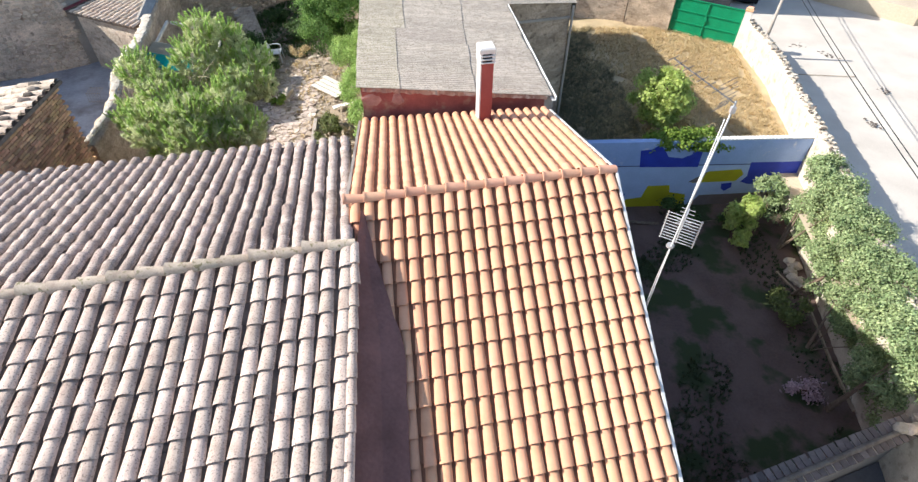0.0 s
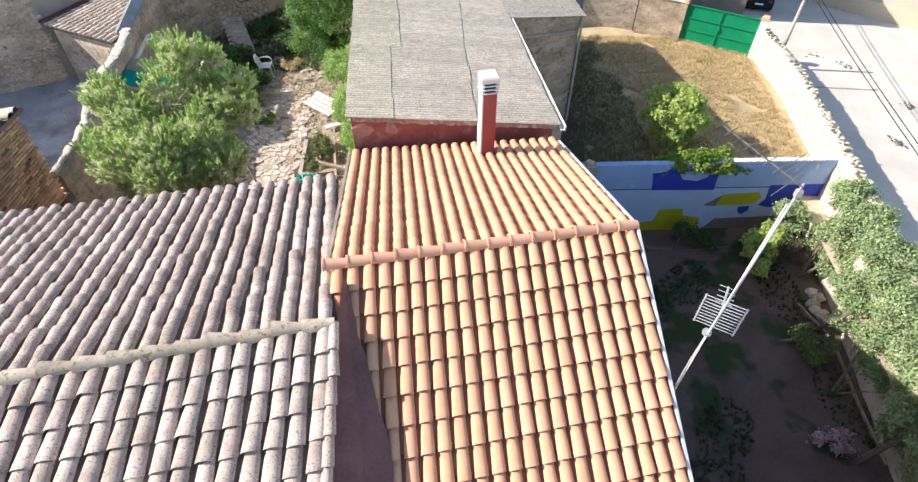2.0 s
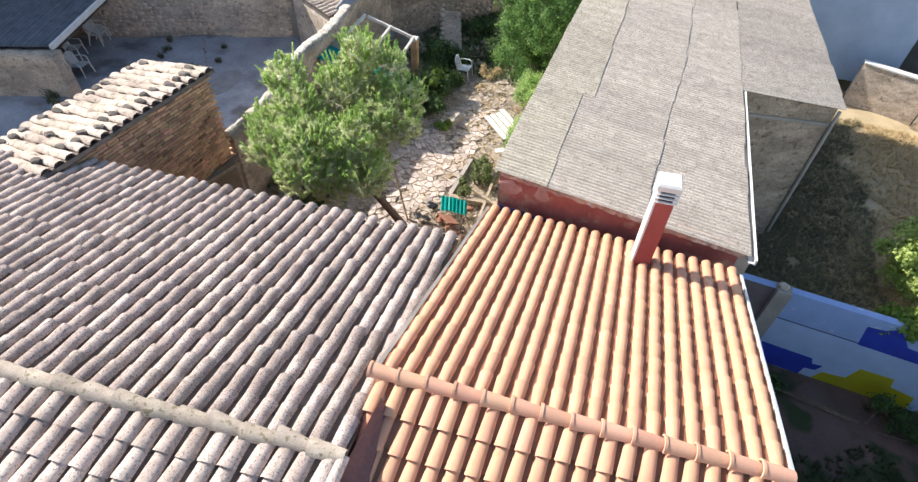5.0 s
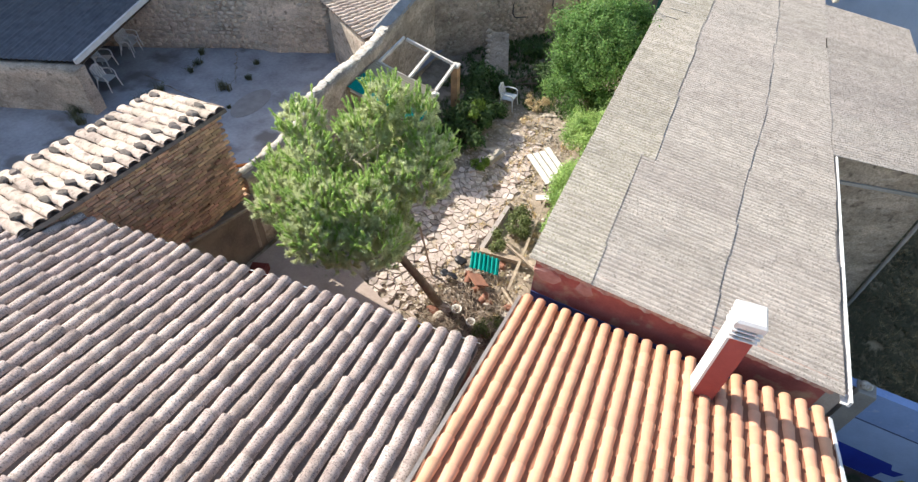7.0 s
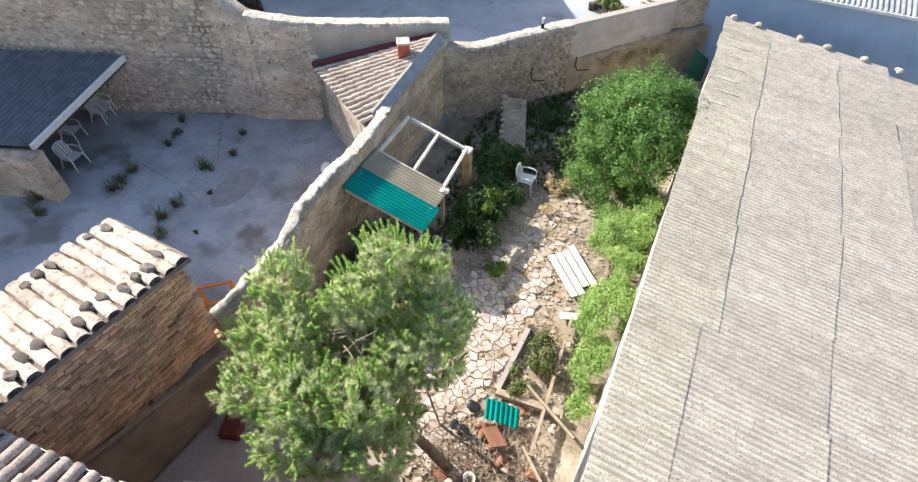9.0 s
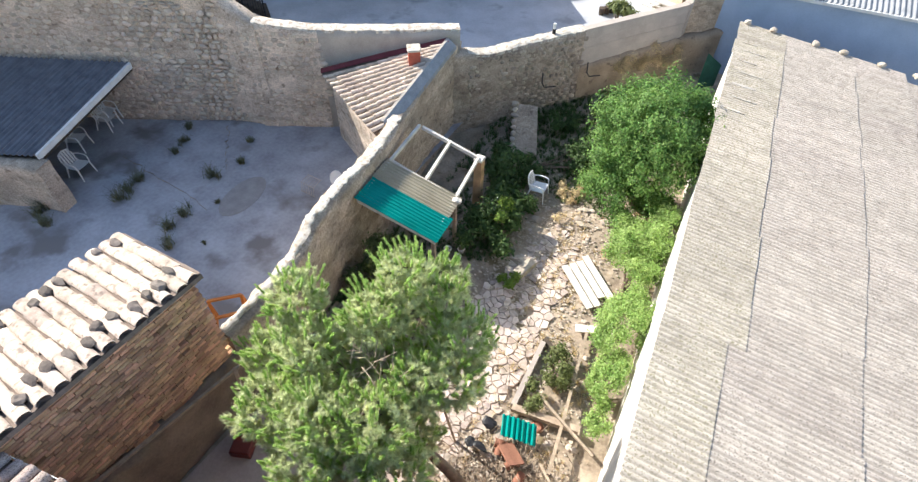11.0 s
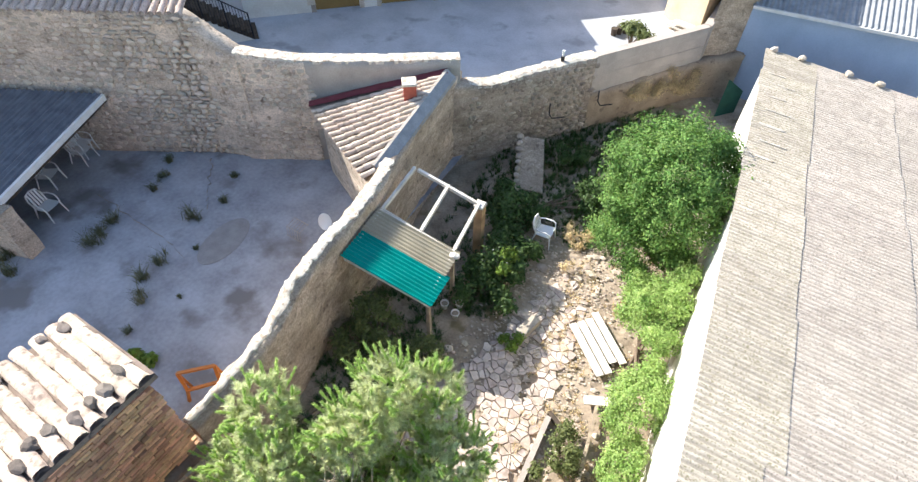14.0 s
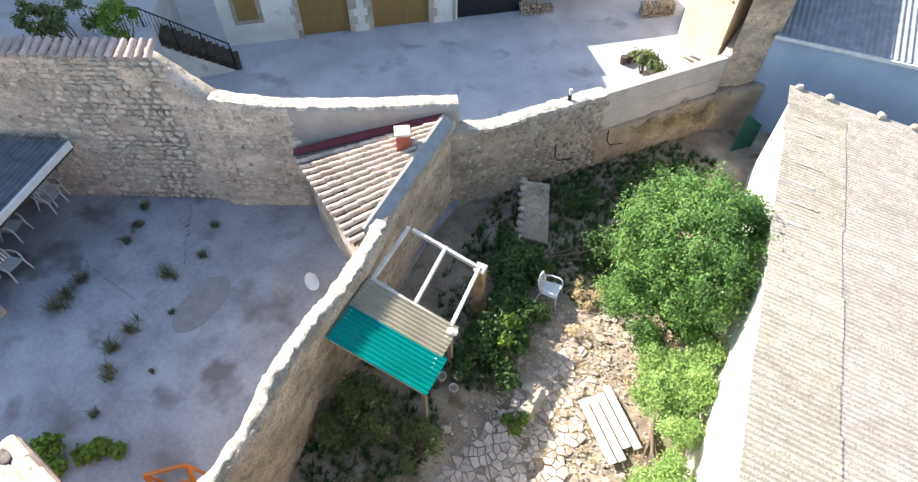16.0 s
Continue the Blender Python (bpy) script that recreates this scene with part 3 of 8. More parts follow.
def garden_z(x, y):
    far = max(0.0, min(1.0, (y - 22.5) / 5))
    return -0.12 + 0.10 * noise.noise(Vector((x * 0.7, y * 0.7, 5))) + 0.04 * noise.noise(Vector((x * 3, y * 3, 5))) + 0.25 * far


sh = Shape().grid(lambda u, v: (u, v, garden_z(u, v)), lin(-12.4, -2.4, 70), lin(8.0, 34.5, 170))
structure("ground_garden", sh, SOIL, "dry garden earth with gravel and weeds")

sh = Shape().prism([(-10.6, 8.6), (-3.0, 8.6), (-3.9, 11.9), (-4.6, 12.7), (-5.4, 13.25), (-6.4, 13.55), (-7.2, 13.8), (-8.0, 14.05), (-10.5, 13.8)], -0.4, 0.0)
structure("floor_back_yard", sh, mat("brown_worn_concrete", (0.50, 0.40, 0.335), (0.35, 0.275, 0.23), 1.2, 14, 0.92, 0.25), "dark worn concrete slab behind the old house")

sh = Shape().grid(lambda u, v: (-26.5 + u * 15.35 - 0.055 * v * 17, 9.0 + v * 17, COURT_Z + 0.05 * noise.noise(Vector((u * 6, v * 8, 2))) if u < 1 else COURT_Z), lin(0, 1, 40), lin(0, 1, 48))
structure("floor_courtyard", sh, COURT, "cracked and stained grey concrete courtyard paving")

sh = Shape().prism([(-27, 18.4), (-12.6, 25.2), (-7.0, 33.4), (-6.0, 60), (-40, 60), (-40, 25)], 0.0, PATIO_Z)
structure("floor_patio", sh, PATIO, "smooth grey concrete forecourt of a house")


# ---------------------------------------------------------------- tiled roofs
def cover_mesh(name, material, ea, eb, en, length, r0, r1, lift, seg=7, high=1.0):
    """One barrel tile, hollow, wider at its lower end; the origin lies at the middle of its upper end."""
    s = Shape()
    vs = []
    for b, r, up in ((0, r0, 0.0), (length, r1, lift)):
        for rr in (r, r - 0.014):
            for k in range(seg):
                w = math.pi * k / (seg - 1)
                vs.append(ea * (-math.cos(w) * rr) + eb * b + en * (math.sin(w) * rr * high + up))
    fs = []
    for k in range(seg - 1):
        fs.append((k, k + 1, 2 * seg + k + 1, 2 * seg + k))
        fs.append((2 * seg + k, 2 * seg + k + 1, 3 * seg + k + 1, 3 * seg + k))
        fs.append((k + 1, k, seg + k, seg + k + 1))
    fs += [(0, 2 * seg, 3 * seg, seg), (seg - 1, 2 * seg - 1, 4 * seg - 1, 3 * seg - 1)]
    s.add(vs, fs)
    me = mesh_of(name, s, material, False)
    flags = [True] * len(me.polygons)
    me.polygons.foreach_set("use_smooth", flags)
    me.set_sharp_from_angle(angle=radians(50))
    return me


def tiled_slope(house, O, A, D0, D1, L0, L1, slope, pitch, rows, cover, pan, r0, r1, keep, jitter=0.0, seed=1, high=1.0, lift=0.03, flat_pan=False, skip=None):
    """A slope of barrel tiles: O the ridge's end, A along the ridge, D0 and D1 the way down at both ends (plan), L0 and L1 its plan lengths there."""
    rnd = random.Random(seed)
    O, A = Vector(O), Vector(A)
    cols = round(A.length / pitch)
    ea = A.normalized()
    dm = (Vector(D0) + Vector(D1)) / 2
    eb = Vector((dm.x, dm.y, -slope)).normalized()
    en = ea.cross(eb)
    en = en if en.z > 0 else -en
    down = lambda u: Vector((*Vector(D0).lerp(Vector(D1), u), 0))
    span = lambda u: L0 + (L1 - L0) * u

    def at(u, b):
        p = O + A * u + down(u) * (span(u) * b)
        p.z = O.z + A.z * u - slope * span(u) * b
        return p

    # pans: a trough in every gap, stepped row by row
    s = Shape()
    us = []
    for c in range(cols):
        for q in ((0.0, 0.06), (0.25, 0.02), (0.5, 0.0), (0.75, 0.02)) if not flat_pan else ((0.0, 0.03), (0.36, 0.012), (0.5, 0.01), (0.64, 0.012)):
            us.append(((c + 0.5 + q[0]) / cols, q[1]))
    us = [(0.0, 0.03)] + [u for u in us if u[0] <= 1.0] + [(1.0, 0.03)]
    bs = []
    for r in range(rows):
        bs += [(r / rows, 0.0), ((r + 0.995) / rows, 0.036 if flat_pan else 0.022)]
    vs = [at(u, b) + en * (h + e) for u, h in us for b, e in bs]
    k = len(bs)
    fs = [(i * k + j, i * k + j + 1, (i + 1) * k + j + 1, (i + 1) * k + j) for i in range(len(us) - 1) for j in range(k - 1)]
    if en.dot((vs[k] - vs[0]).cross(vs[1] - vs[0])) > 0:
        fs = [f[::-1] for f in fs]
    s.add(vs, fs)
    c4 = [at(0, 0), at(1, 0), at(1, 1), at(0, 1)]
    s.hexa([p - en * 0.10 for p in c4] + [p - en * 0.012 for p in c4])
    roof = part("roof", s, pan, house)

    step = (span(0.5) / rows) * math.sqrt(1 + slope * slope)
    me = cover_mesh("roof_tile", cover, ea, eb, en, step * 1.16, r0, r1, lift, 7, high)
    base = [v.co.copy() for v in me.vertices]
    quads = [tuple(p.vertices) for p in me.polygons]
    rest = Shape()
    for c in range(cols):
        sway = rnd.uniform(-1, 1) * jitter
        for r in range(rows):
            u = (c + 0.5) / cols
            p = at(u, r / rows) + en * 0.03
            if skip and skip(p):
                continue
            p += ea * (sway * 0.012 + rnd.gauss(0, 0.006) * jitter) + eb * rnd.gauss(0, 0.010) * jitter + en * abs(rnd.gauss(0, 0.004)) * jitter
            turn = Matrix.Rotation(rnd.gauss(0, radians(1.1)) * jitter, 3, en) @ Matrix.Rotation(rnd.gauss(0, radians(1.0)) * jitter, 3, ea)
            if keep(p):
                piece("roof_tile", me, roof, Matrix.Translation(p) @ turn.to_4x4())
            else:
                rest.add([p + turn @ q for q in base], quads)
    if rest.v:
        ob = part("roof_tiles", rest, cover, house, "", True)
        ob.data.set_sharp_from_angle(angle=radians(50))
        tagged(ob, kind="stuff")
    return at, en


def ridge_row(house, name, P, Q, n, r, material, collar=False, rough=0.7, taper=0.1):
    """A row of ridge tiles from P to Q."""
    P, Q = Vector(P), Vector(Q)
    ea = (Q - P).normalized()
    side = ea.cross(Vector((0, 0, 1))).normalized()
    up = side.cross(ea)
    step = (Q - P).length / n
    me = cover_mesh(name, material, side, -ea, up, step * 1.06, r * (1 - taper), r * (1.02 + taper), 0.028, 9)
    if collar:
        # raised lip round the wide end
        s = Shape()
        for b, rr in ((step * 0.95, r * 1.06), (step * 0.955, r * 1.19), (step * 1.05, r * 1.22), (step * 1.06, r * 1.1)):
            s.v += [tuple(side * (-math.cos(math.pi * k / 10) * rr) - ea * b + up * (math.sin(math.pi * k / 10) * rr + 0.028)) for k in range(11)]
        s.f += [(a * 11 + k, a * 11 + k + 1, a * 11 + k + 12, a * 11 + k + 11) for a in range(3) for k in range(10)]
        s.add([v.co for v in me.vertices], [tuple(p.vertices) for p in me.polygons])
        me = mesh_of(name, s, material, True)
        me.set_sharp_from_angle(angle=radians(50))
    rnd = random.Random(len(name) + n)
    for i in range(n):
        p = P + ea * step * (i + 1) + up * rnd.uniform(0, 0.006)
        piece(name, me, house, Matrix.Translation(p) @ Matrix.Rotation(rnd.gauss(0, radians(rough)), 4, "Z") @ Matrix.Rotation(rnd.gauss(0, radians(rough)), 4, side))


# ---- house with the new roof
new_house = thing("house", "house with new orange clay tile roof, red rendered walls and chimney", "house", (0.5, 8.5, YARD_Z))
new_house.location = (0, 0, 0)
RL, RR = Vector((-2.09, 7.65, 5.28)), Vector((2.93, 8.69, 5.19))
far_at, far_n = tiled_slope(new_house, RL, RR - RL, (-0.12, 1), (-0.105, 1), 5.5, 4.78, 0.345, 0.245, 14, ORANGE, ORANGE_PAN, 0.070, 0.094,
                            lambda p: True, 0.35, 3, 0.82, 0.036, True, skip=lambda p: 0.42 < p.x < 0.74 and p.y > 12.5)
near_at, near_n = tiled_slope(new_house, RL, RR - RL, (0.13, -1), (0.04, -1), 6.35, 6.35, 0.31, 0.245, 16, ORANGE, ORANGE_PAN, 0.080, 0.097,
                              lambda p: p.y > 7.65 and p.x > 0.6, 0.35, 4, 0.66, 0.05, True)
ridge_row(new_house, "ridge_tile", RL + Vector((-0.08, 0, 0.045)), RR + Vector((0.03, 0, 0.045)), 14, 0.10, ORANGE_RIDGE, True)
s = Shape()
A, B = near_at(0, 1), near_at(1, 1)
C, E = far_at(1, 1), far_at(0, 1)
foot = lambda p, dx, dy: (p.x + dx, p.y + dy)
pl = [foot(A, 0.15, 0.15), foot(B, -0.12, 0.15), foot(RR, -0.12, 0), foot(C, -0.12, -0.12), foot(E, 0.12, -0.12), foot(RL, 0.2, 0)]


def under_new(x, y):
    dy = y - (7.65 + (x + 2.09) * 0.207)
    return 5.02 - 0.35 * abs(dy)


s.prism(pl, YARD_Z - 0.2, under_new)
part("wall", s, RED_PAINT, new_house, "dull red rendered wall")
# white mortar verges along the right-hand edges
for at, u, off, col, lab in ((near_at, 1, 0.035, WHITE_PAINT, "white painted mortar verge"), (far_at, 1, 0.035, WHITE_PAINT, "white painted mortar verge"), (far_at, 0, -0.03, GREY_RENDER, "grey mortar verge")):
    rg_ = []
    for k in range(13):
        p = at(u, k / 12) + Vector((off, 0, 0.02 * noise.noise(Vector((k * 0.9, u, off)))))
        w = 0.026 + 0.008 * noise.noise(Vector((k * 1.7, 3, off)))
        rg_.append([p + Vector((-w, 0, -0.09)), p + Vector((w, 0, -0.09)), p + Vector((w, 0, 0.07)), p + Vector((-w, 0, 0.085))])
    part("verge", Shape().rings(rg_), col, new_house, lab)
# broken mortar and a bent sheet at the ridge's end
s = Shape()
s.grid(lambda u, v: (-2.02 + 0.16 * u + 0.09 * v + 0.03 * math.sin(5 * v), 7.47 - 0.36 * v, 5.25 - 0.13 * v + 0.05 * math.sin(3 * u + 2 * v)), lin(0, 1, 6), lin(0, 1, 7))
s.grid(lambda u, v: (-2.02 + 0.16 * u + 0.09 * v + 0.03 * math.sin(5 * v), 7.47 - 0.36 * v, 5.22 - 0.13 * v + 0.05 * math.sin(3 * u + 2 * v)), lin(0, 1, 6), lin(0, 1, 7))
part("mortar_patch", s, GREY_RENDER, new_house, "curled grey mortar at the end of the ridge")

# chimney
ch = Vector((0.58, 12.8, 0))
chim = Shape().box(0.33, 0.33, 2.0, pose(ch.x, ch.y, 3.4, 0, 0, 11), 0.012)
chimney = part("chimney", chim, RED_CHIM, new_house, "square red rendered chimney stack")
part("chimney_base", Shape().box(0.54, 0.58, 0.33, pose(ch.x, ch.y - 0.06, 3.42, 0, 0, 11), 0.09), mat("pinkish_mortar", (0.6, 0.36, 0.28), (0.48, 0.27, 0.2), 4, 30), chimney, "pinkish mortar fillet")
# Sun on the stack's left face, put on as a white strip.
part("corner_strip", Shape().box(0.035, 0.345, 1.75, pose(ch.x - 0.155, ch.y - 0.03, 3.62, 0, 0, 11), 0.004), WHITE_PAINT, chimney, "white strip standing for the chimney's sunlit side")
for k in range(3):
    part("cowl_slab", Shape().box(0.40, 0.40, 0.03, pose(ch.x, ch.y, 5.40 + 0.088 * k, 0, 0, 11), 0.01), WHITE_PAINT, chimney, "white precast louvre ring")
    for i, j in ((-1, -1), (1, -1), (1, 1), (-1, 1)):
        part("cowl_spacer", Shape().box(0.05, 0.05, 0.062, Matrix.Translation((ch.x, ch.y, 5.428 + 0.088 * k)) @ pose(0, 0, 0, 0, 0, 11) @ pose(i * 0.15, j * 0.15, 0)), WHITE_PAINT, chimney)
s = Shape()
m0 = pose(ch.x, ch.y, 5.66, 0, 0, 11)
s.rings([[m0 @ Vector((i * w, j * w, z)) for i, j in ((-1, -1), (1, -1), (1, 1), (-1, 1))] for w, z in ((0.20, 0), (0.20, 0.10), (0.17, 0.14))])
part("cowl_cap", s, WHITE_PAINT, chimney, "white precast chimney cap")
# Flue is wide and black so that the slits' shade comes from its colour.
part("flue", Shape().box(0.31, 0.31, 0.28, pose(ch.x, ch.y, 5.38, 0, 0, 11)), BLACK_STEEL, chimney, "black flue, widened to darken the louvre slits")

# ---- house with the old roof
old_house = thing("house", "old house with lichen-stained pale clay tile roof", "house")
OR, OD = Vector((-1.83, 6.54, 5.33)), Vector((5.21, 1.19, -0.07)).normalized()
OL = OR - OD * 11.2
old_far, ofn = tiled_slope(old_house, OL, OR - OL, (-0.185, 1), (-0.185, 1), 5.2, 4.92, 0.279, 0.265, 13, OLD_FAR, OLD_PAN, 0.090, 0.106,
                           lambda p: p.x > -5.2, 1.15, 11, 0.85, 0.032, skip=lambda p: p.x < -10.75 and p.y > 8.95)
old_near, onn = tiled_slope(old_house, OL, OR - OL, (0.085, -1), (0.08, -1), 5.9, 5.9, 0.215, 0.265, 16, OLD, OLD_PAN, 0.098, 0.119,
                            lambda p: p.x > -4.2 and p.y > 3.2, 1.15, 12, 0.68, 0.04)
ridge_row(old_house, "ridge_tile", OL + Vector((0, 0, 0.05)), OR + Vector((0.02, 0.0, 0.05)), 27, 0.10, OLD_RIDGE, False, 2.6, 0.2)
s = Shape()
A, B = old_near(0, 1), old_near(1, 1)
C, E = old_far(1, 1), old_far(0, 1)
pl = [foot(A, 0.1, 0.15), foot(B, -0.03, 0.15), foot(OR, -0.03, 0), foot(C, -0.03, -0.15), foot(E, 0.1, -0.15), foot(OL, 0.1, 0)]


def under_old(x, y):
    dy = y - (6.54 + (x + 1.83) * 0.2285)
    return 5.21 - (0.282 if dy > 0 else 0.222) * abs(dy) - 0.0134 * (x + 1.83)


s.prism(pl, YARD_Z, under_old)
part("wall", s, PURPLE_RENDER, old_house, "rough grey mauve rendered gable wall")
# drip board under the far eave
s = Shape()
for k in range(20):
    a, b = old_far(k / 20, 1.0), old_far((k + 1) / 20, 1.0)
    s.beam(a + Vector((0, 0.02, -0.06)), b + Vector((0, 0.02, -0.06)), 0.05, 0.05)
part("eave_board", s, WOOD_DARK, old_house, "dark eave board")
part("eave_cable", Shape().tube([old_far(k / 12, 1.0) + Vector((0, 0.07, 0.05 - 0.02 * math.sin(k * 2.1))) for k in range(13)], 0.008, 5), WHITE_PLASTIC, old_house, "thin pale cable along the eave")
# mauve slope from gable to lower roof, widening downhill; stands for the gable's shadow
rg_ = []
for k in range(25):
    b_ = 0.05 + 0.95 * k / 24
    p = near_at(0, b_)
    q = old_near(1, max(0.0, min(1.0, (6.54 - p.y) / 5.9)))
    w = min(0.78, 0.09 + 0.075 * k) + 0.05 * noise.noise(Vector((k * 0.8, 1, 1)))
    z = near_at(max(0.0, (q.x + w - p.x) / 5.02), b_).z
    up = min(0.34, 0.15 + 0.02 * k)
    rg_.append([(q.x - 0.05, p.y, z - 0.1), (q.x + w, p.y, z - 0.1), (q.x + w - 0.02, p.y, z + 0.12), (q.x + w * 0.5, p.y, z + 0.13 + up * 0.3), (q.x + 0.02, p.y, z + 0.12 + up)])
part("mortar_fillet", Shape().rings(rg_), PURPLE_RENDER, old_house, "dark mauve slope standing for the gable's shadow on the tiles")
# edge tiles hanging over the gable
ea = Vector((0.085, -1, -0.215)).normalized()
sd = Vector((1, 0.1, 0)).normalized()
me = cover_mesh("verge_tile", OLD, sd, ea, sd.cross(-ea) if sd.cross(-ea).z > 0 else sd.cross(ea), 0.42, 0.07, 0.085, 0.03)
rnd = random.Random(8)
for k in range(16):
    p = old_near(1, k / 16) + Vector((0.0, 0, 0.05))
    piece("verge_tile", me, old_house, Matrix.Translation(p) @ Matrix.Rotation(rnd.gauss(0, 0.03), 4, "Z"))


# ---------------------------------------------------------------- barn with the corrugated roof
def barn_z(x, y):
    return 4.26 - 0.0904 * (x + 1.69) - 0.065 * (y - 13.35)


barn = thing("barn", "long barn with lichen-grey corrugated fibre-cement roof and white flank", "barn")
eu, ev = Vector((0.995, 0.085)), Vector((-0.112, 0.9937))
BO = Vector((-2.80, 13.27))


def barn_at(u, v):
    """A place on the roof's plane; the near edge of the wing runs askew."""
    p = BO + eu * u + ev * v
    if u > 5.46:
        p.y += 0.27 * (u - 5.46) * max(0.0, 1 - (v - 7.0) / 10.6)
    return Vector((p.x, p.y, barn_z(p.x, p.y)))


def wave_sheet(at, u0, u1, v0, v1, amp, period, lift0, lift1, thick=0.008):
    """A corrugated sheet: its waves run along u; lift raises its ends over the next sheet."""
    k = max(8, int((v1 - v0) / period * 5))
    s = Shape()
    top = lambda u, v: at(u0 + (u1 - u0) * u, v0 + (v1 - v0) * v) + Vector((0, 0, amp * math.sin(2 * math.pi * (v0 + (v1 - v0) * v) / period) + lift0 + (lift1 - lift0) * u))
    s.grid(lambda u, v: top(u, v), [0, 0.5, 1], lin(0, 1, k))
    n_ = len(s.v)
    s.grid(lambda u, v: top(u, v) - Vector((0, 0, thick)), [0, 0.5, 1], lin(0, 1, k))
    s.f = s.f[: len(s.f) // 2] + [f[::-1] for f in s.f[len(s.f) // 2:]]
    for i in (0, 2 * k):
        s.f += [(i + j, i + j + 1, n_ + i + j + 1, n_ + i + j) for j in range(k - 1)]
    for i in (0, k - 1):
        s.f += [(i + a * k, i + (a + 1) * k, n_ + i + (a + 1) * k, n_ + i + a * k) for a in range(2)]
    return s


det = eu.x * ev.y - eu.y * ev.x
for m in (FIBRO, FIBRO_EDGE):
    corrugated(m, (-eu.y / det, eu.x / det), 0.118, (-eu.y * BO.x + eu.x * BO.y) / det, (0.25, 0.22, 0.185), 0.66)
rnd = random.Random(21)
roof = part("roof", Shape().hexa([barn_at(u, v) - Vector((0, 0, 0.16)) for u, v in ((0.1, 0.3), (5.3, 0.3), (5.3, 18.2), (0.1, 18.2))]
                                 + [barn_at(u, v) - Vector((0, 0, 0.07)) for u, v in ((0.1, 0.3), (5.3, 0.3), (5.3, 18.2), (0.1, 18.2))]), WOOD_DARK, barn)
PER, SHEET_W = 0.118, 1.062
seams = (0.0, 1.14, 3.18, 5.36)
for k in range(18):
    v0 = k * SHEET_W + 0.1 - (0.59 if k == 17 else 0.0)
    for i, (a, b) in enumerate(zip(seams, seams[1:])):
        drift = lambda j: 0.0 if j in (0, 3) else 0.008 * v0 + (0.3 if v0 > 3.8 else 0.0) if j == 1 else min(0.56, 0.06 * v0)
        lo = a + drift(i) - (0.14 if i else 0.0) + rnd.gauss(0, 0.016)
        hi = b + drift(i + 1) + rnd.gauss(0, 0.022)
        lean = 0.06 if i and v0 < 9.0 else 0.008
        sheet_at = lambda u, v: barn_at(u + (lean * (v - v0) if 0.5 < u < 5.0 else 0.0), v)
        part("roof_sheet", wave_sheet(sheet_at, lo, hi, v0 - 0.04, v0 + SHEET_W, 0.017, PER, rnd.uniform(0.0, 0.004) + (0.012 if k == 17 else 0.0), (0.019 if i < 2 else 0.008) + rnd.uniform(-0.004, 0.004)), FIBRO if i else FIBRO_EDGE, roof)
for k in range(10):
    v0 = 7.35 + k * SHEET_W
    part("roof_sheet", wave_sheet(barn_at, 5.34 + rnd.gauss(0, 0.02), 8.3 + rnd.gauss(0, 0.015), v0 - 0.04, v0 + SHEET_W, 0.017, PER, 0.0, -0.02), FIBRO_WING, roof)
for v, a, b in ((12.3, 0.25, 0.7), (13.1, 0.3, 0.95), (13.9, 0.2, 0.85), (14.75, 0.3, 1.0), (15.5, 0.25, 0.8), (16.3, 0.35, 1.0), (16.9, 0.2, 0.7)):
    part("lime_streak", wave_sheet(barn_at, a, b, v, v + 0.09, 0.017, PER, 0.018, 0.031, 0.004), COPING, roof, "pale lime streak along a corrugation")
in_b = lambda pts: [(barn_at(u, v).x, barn_at(u, v).y) for u, v in pts]
under = lambda x, y: barn_z(x, y) - 0.09
part("wall", Shape().prism(in_b([(0.12, 0.5), (0.32, 0.5), (0.32, 18.1), (0.12, 18.1)]), -2.2, under), PLASTER, barn, "whitewashed flank wall with peeling patches")
part("wall", Shape().prism(in_b([(0.12, 0.22), (5.2, 0.22), (5.2, 0.5), (0.12, 0.5)]), -4.4, under), RED_PAINT, barn, "faded red painted gable end with bare brick")
part("wall", Shape().prism(in_b([(5.2, 0.22), (5.45, 0.22), (5.45, 7.5), (5.2, 7.5)]), -4.4, under), GREY_RENDER, barn)
part("wall", Shape().prism(in_b([(5.45, 7.5), (8.1, 7.5), (8.1, 7.75), (5.45, 7.75)]), -4.4, under), EARTH_RUBBLE, barn, "brown brick return wall")
part("wall", Shape().prism(in_b([(7.9, 7.75), (8.1, 7.75), (8.1, 18.2), (7.9, 18.2)]), -4.4, under), EARTH_WALL, barn)
part("wall", Shape().prism(in_b([(0.32, 17.9), (7.9, 17.9), (7.9, 18.1), (0.32, 18.1)]), -2.2, under), GREY_RENDER, barn)
part("painted_band", Shape().prism(in_b([(0.12, 0.20), (5.2, 0.20), (5.2, 0.22), (0.12, 0.22)]), 2.4, lambda x, y: 3.30 - 0.07 * (x + 2.7)), BLUE_BAND, barn, "dark blue painted band")
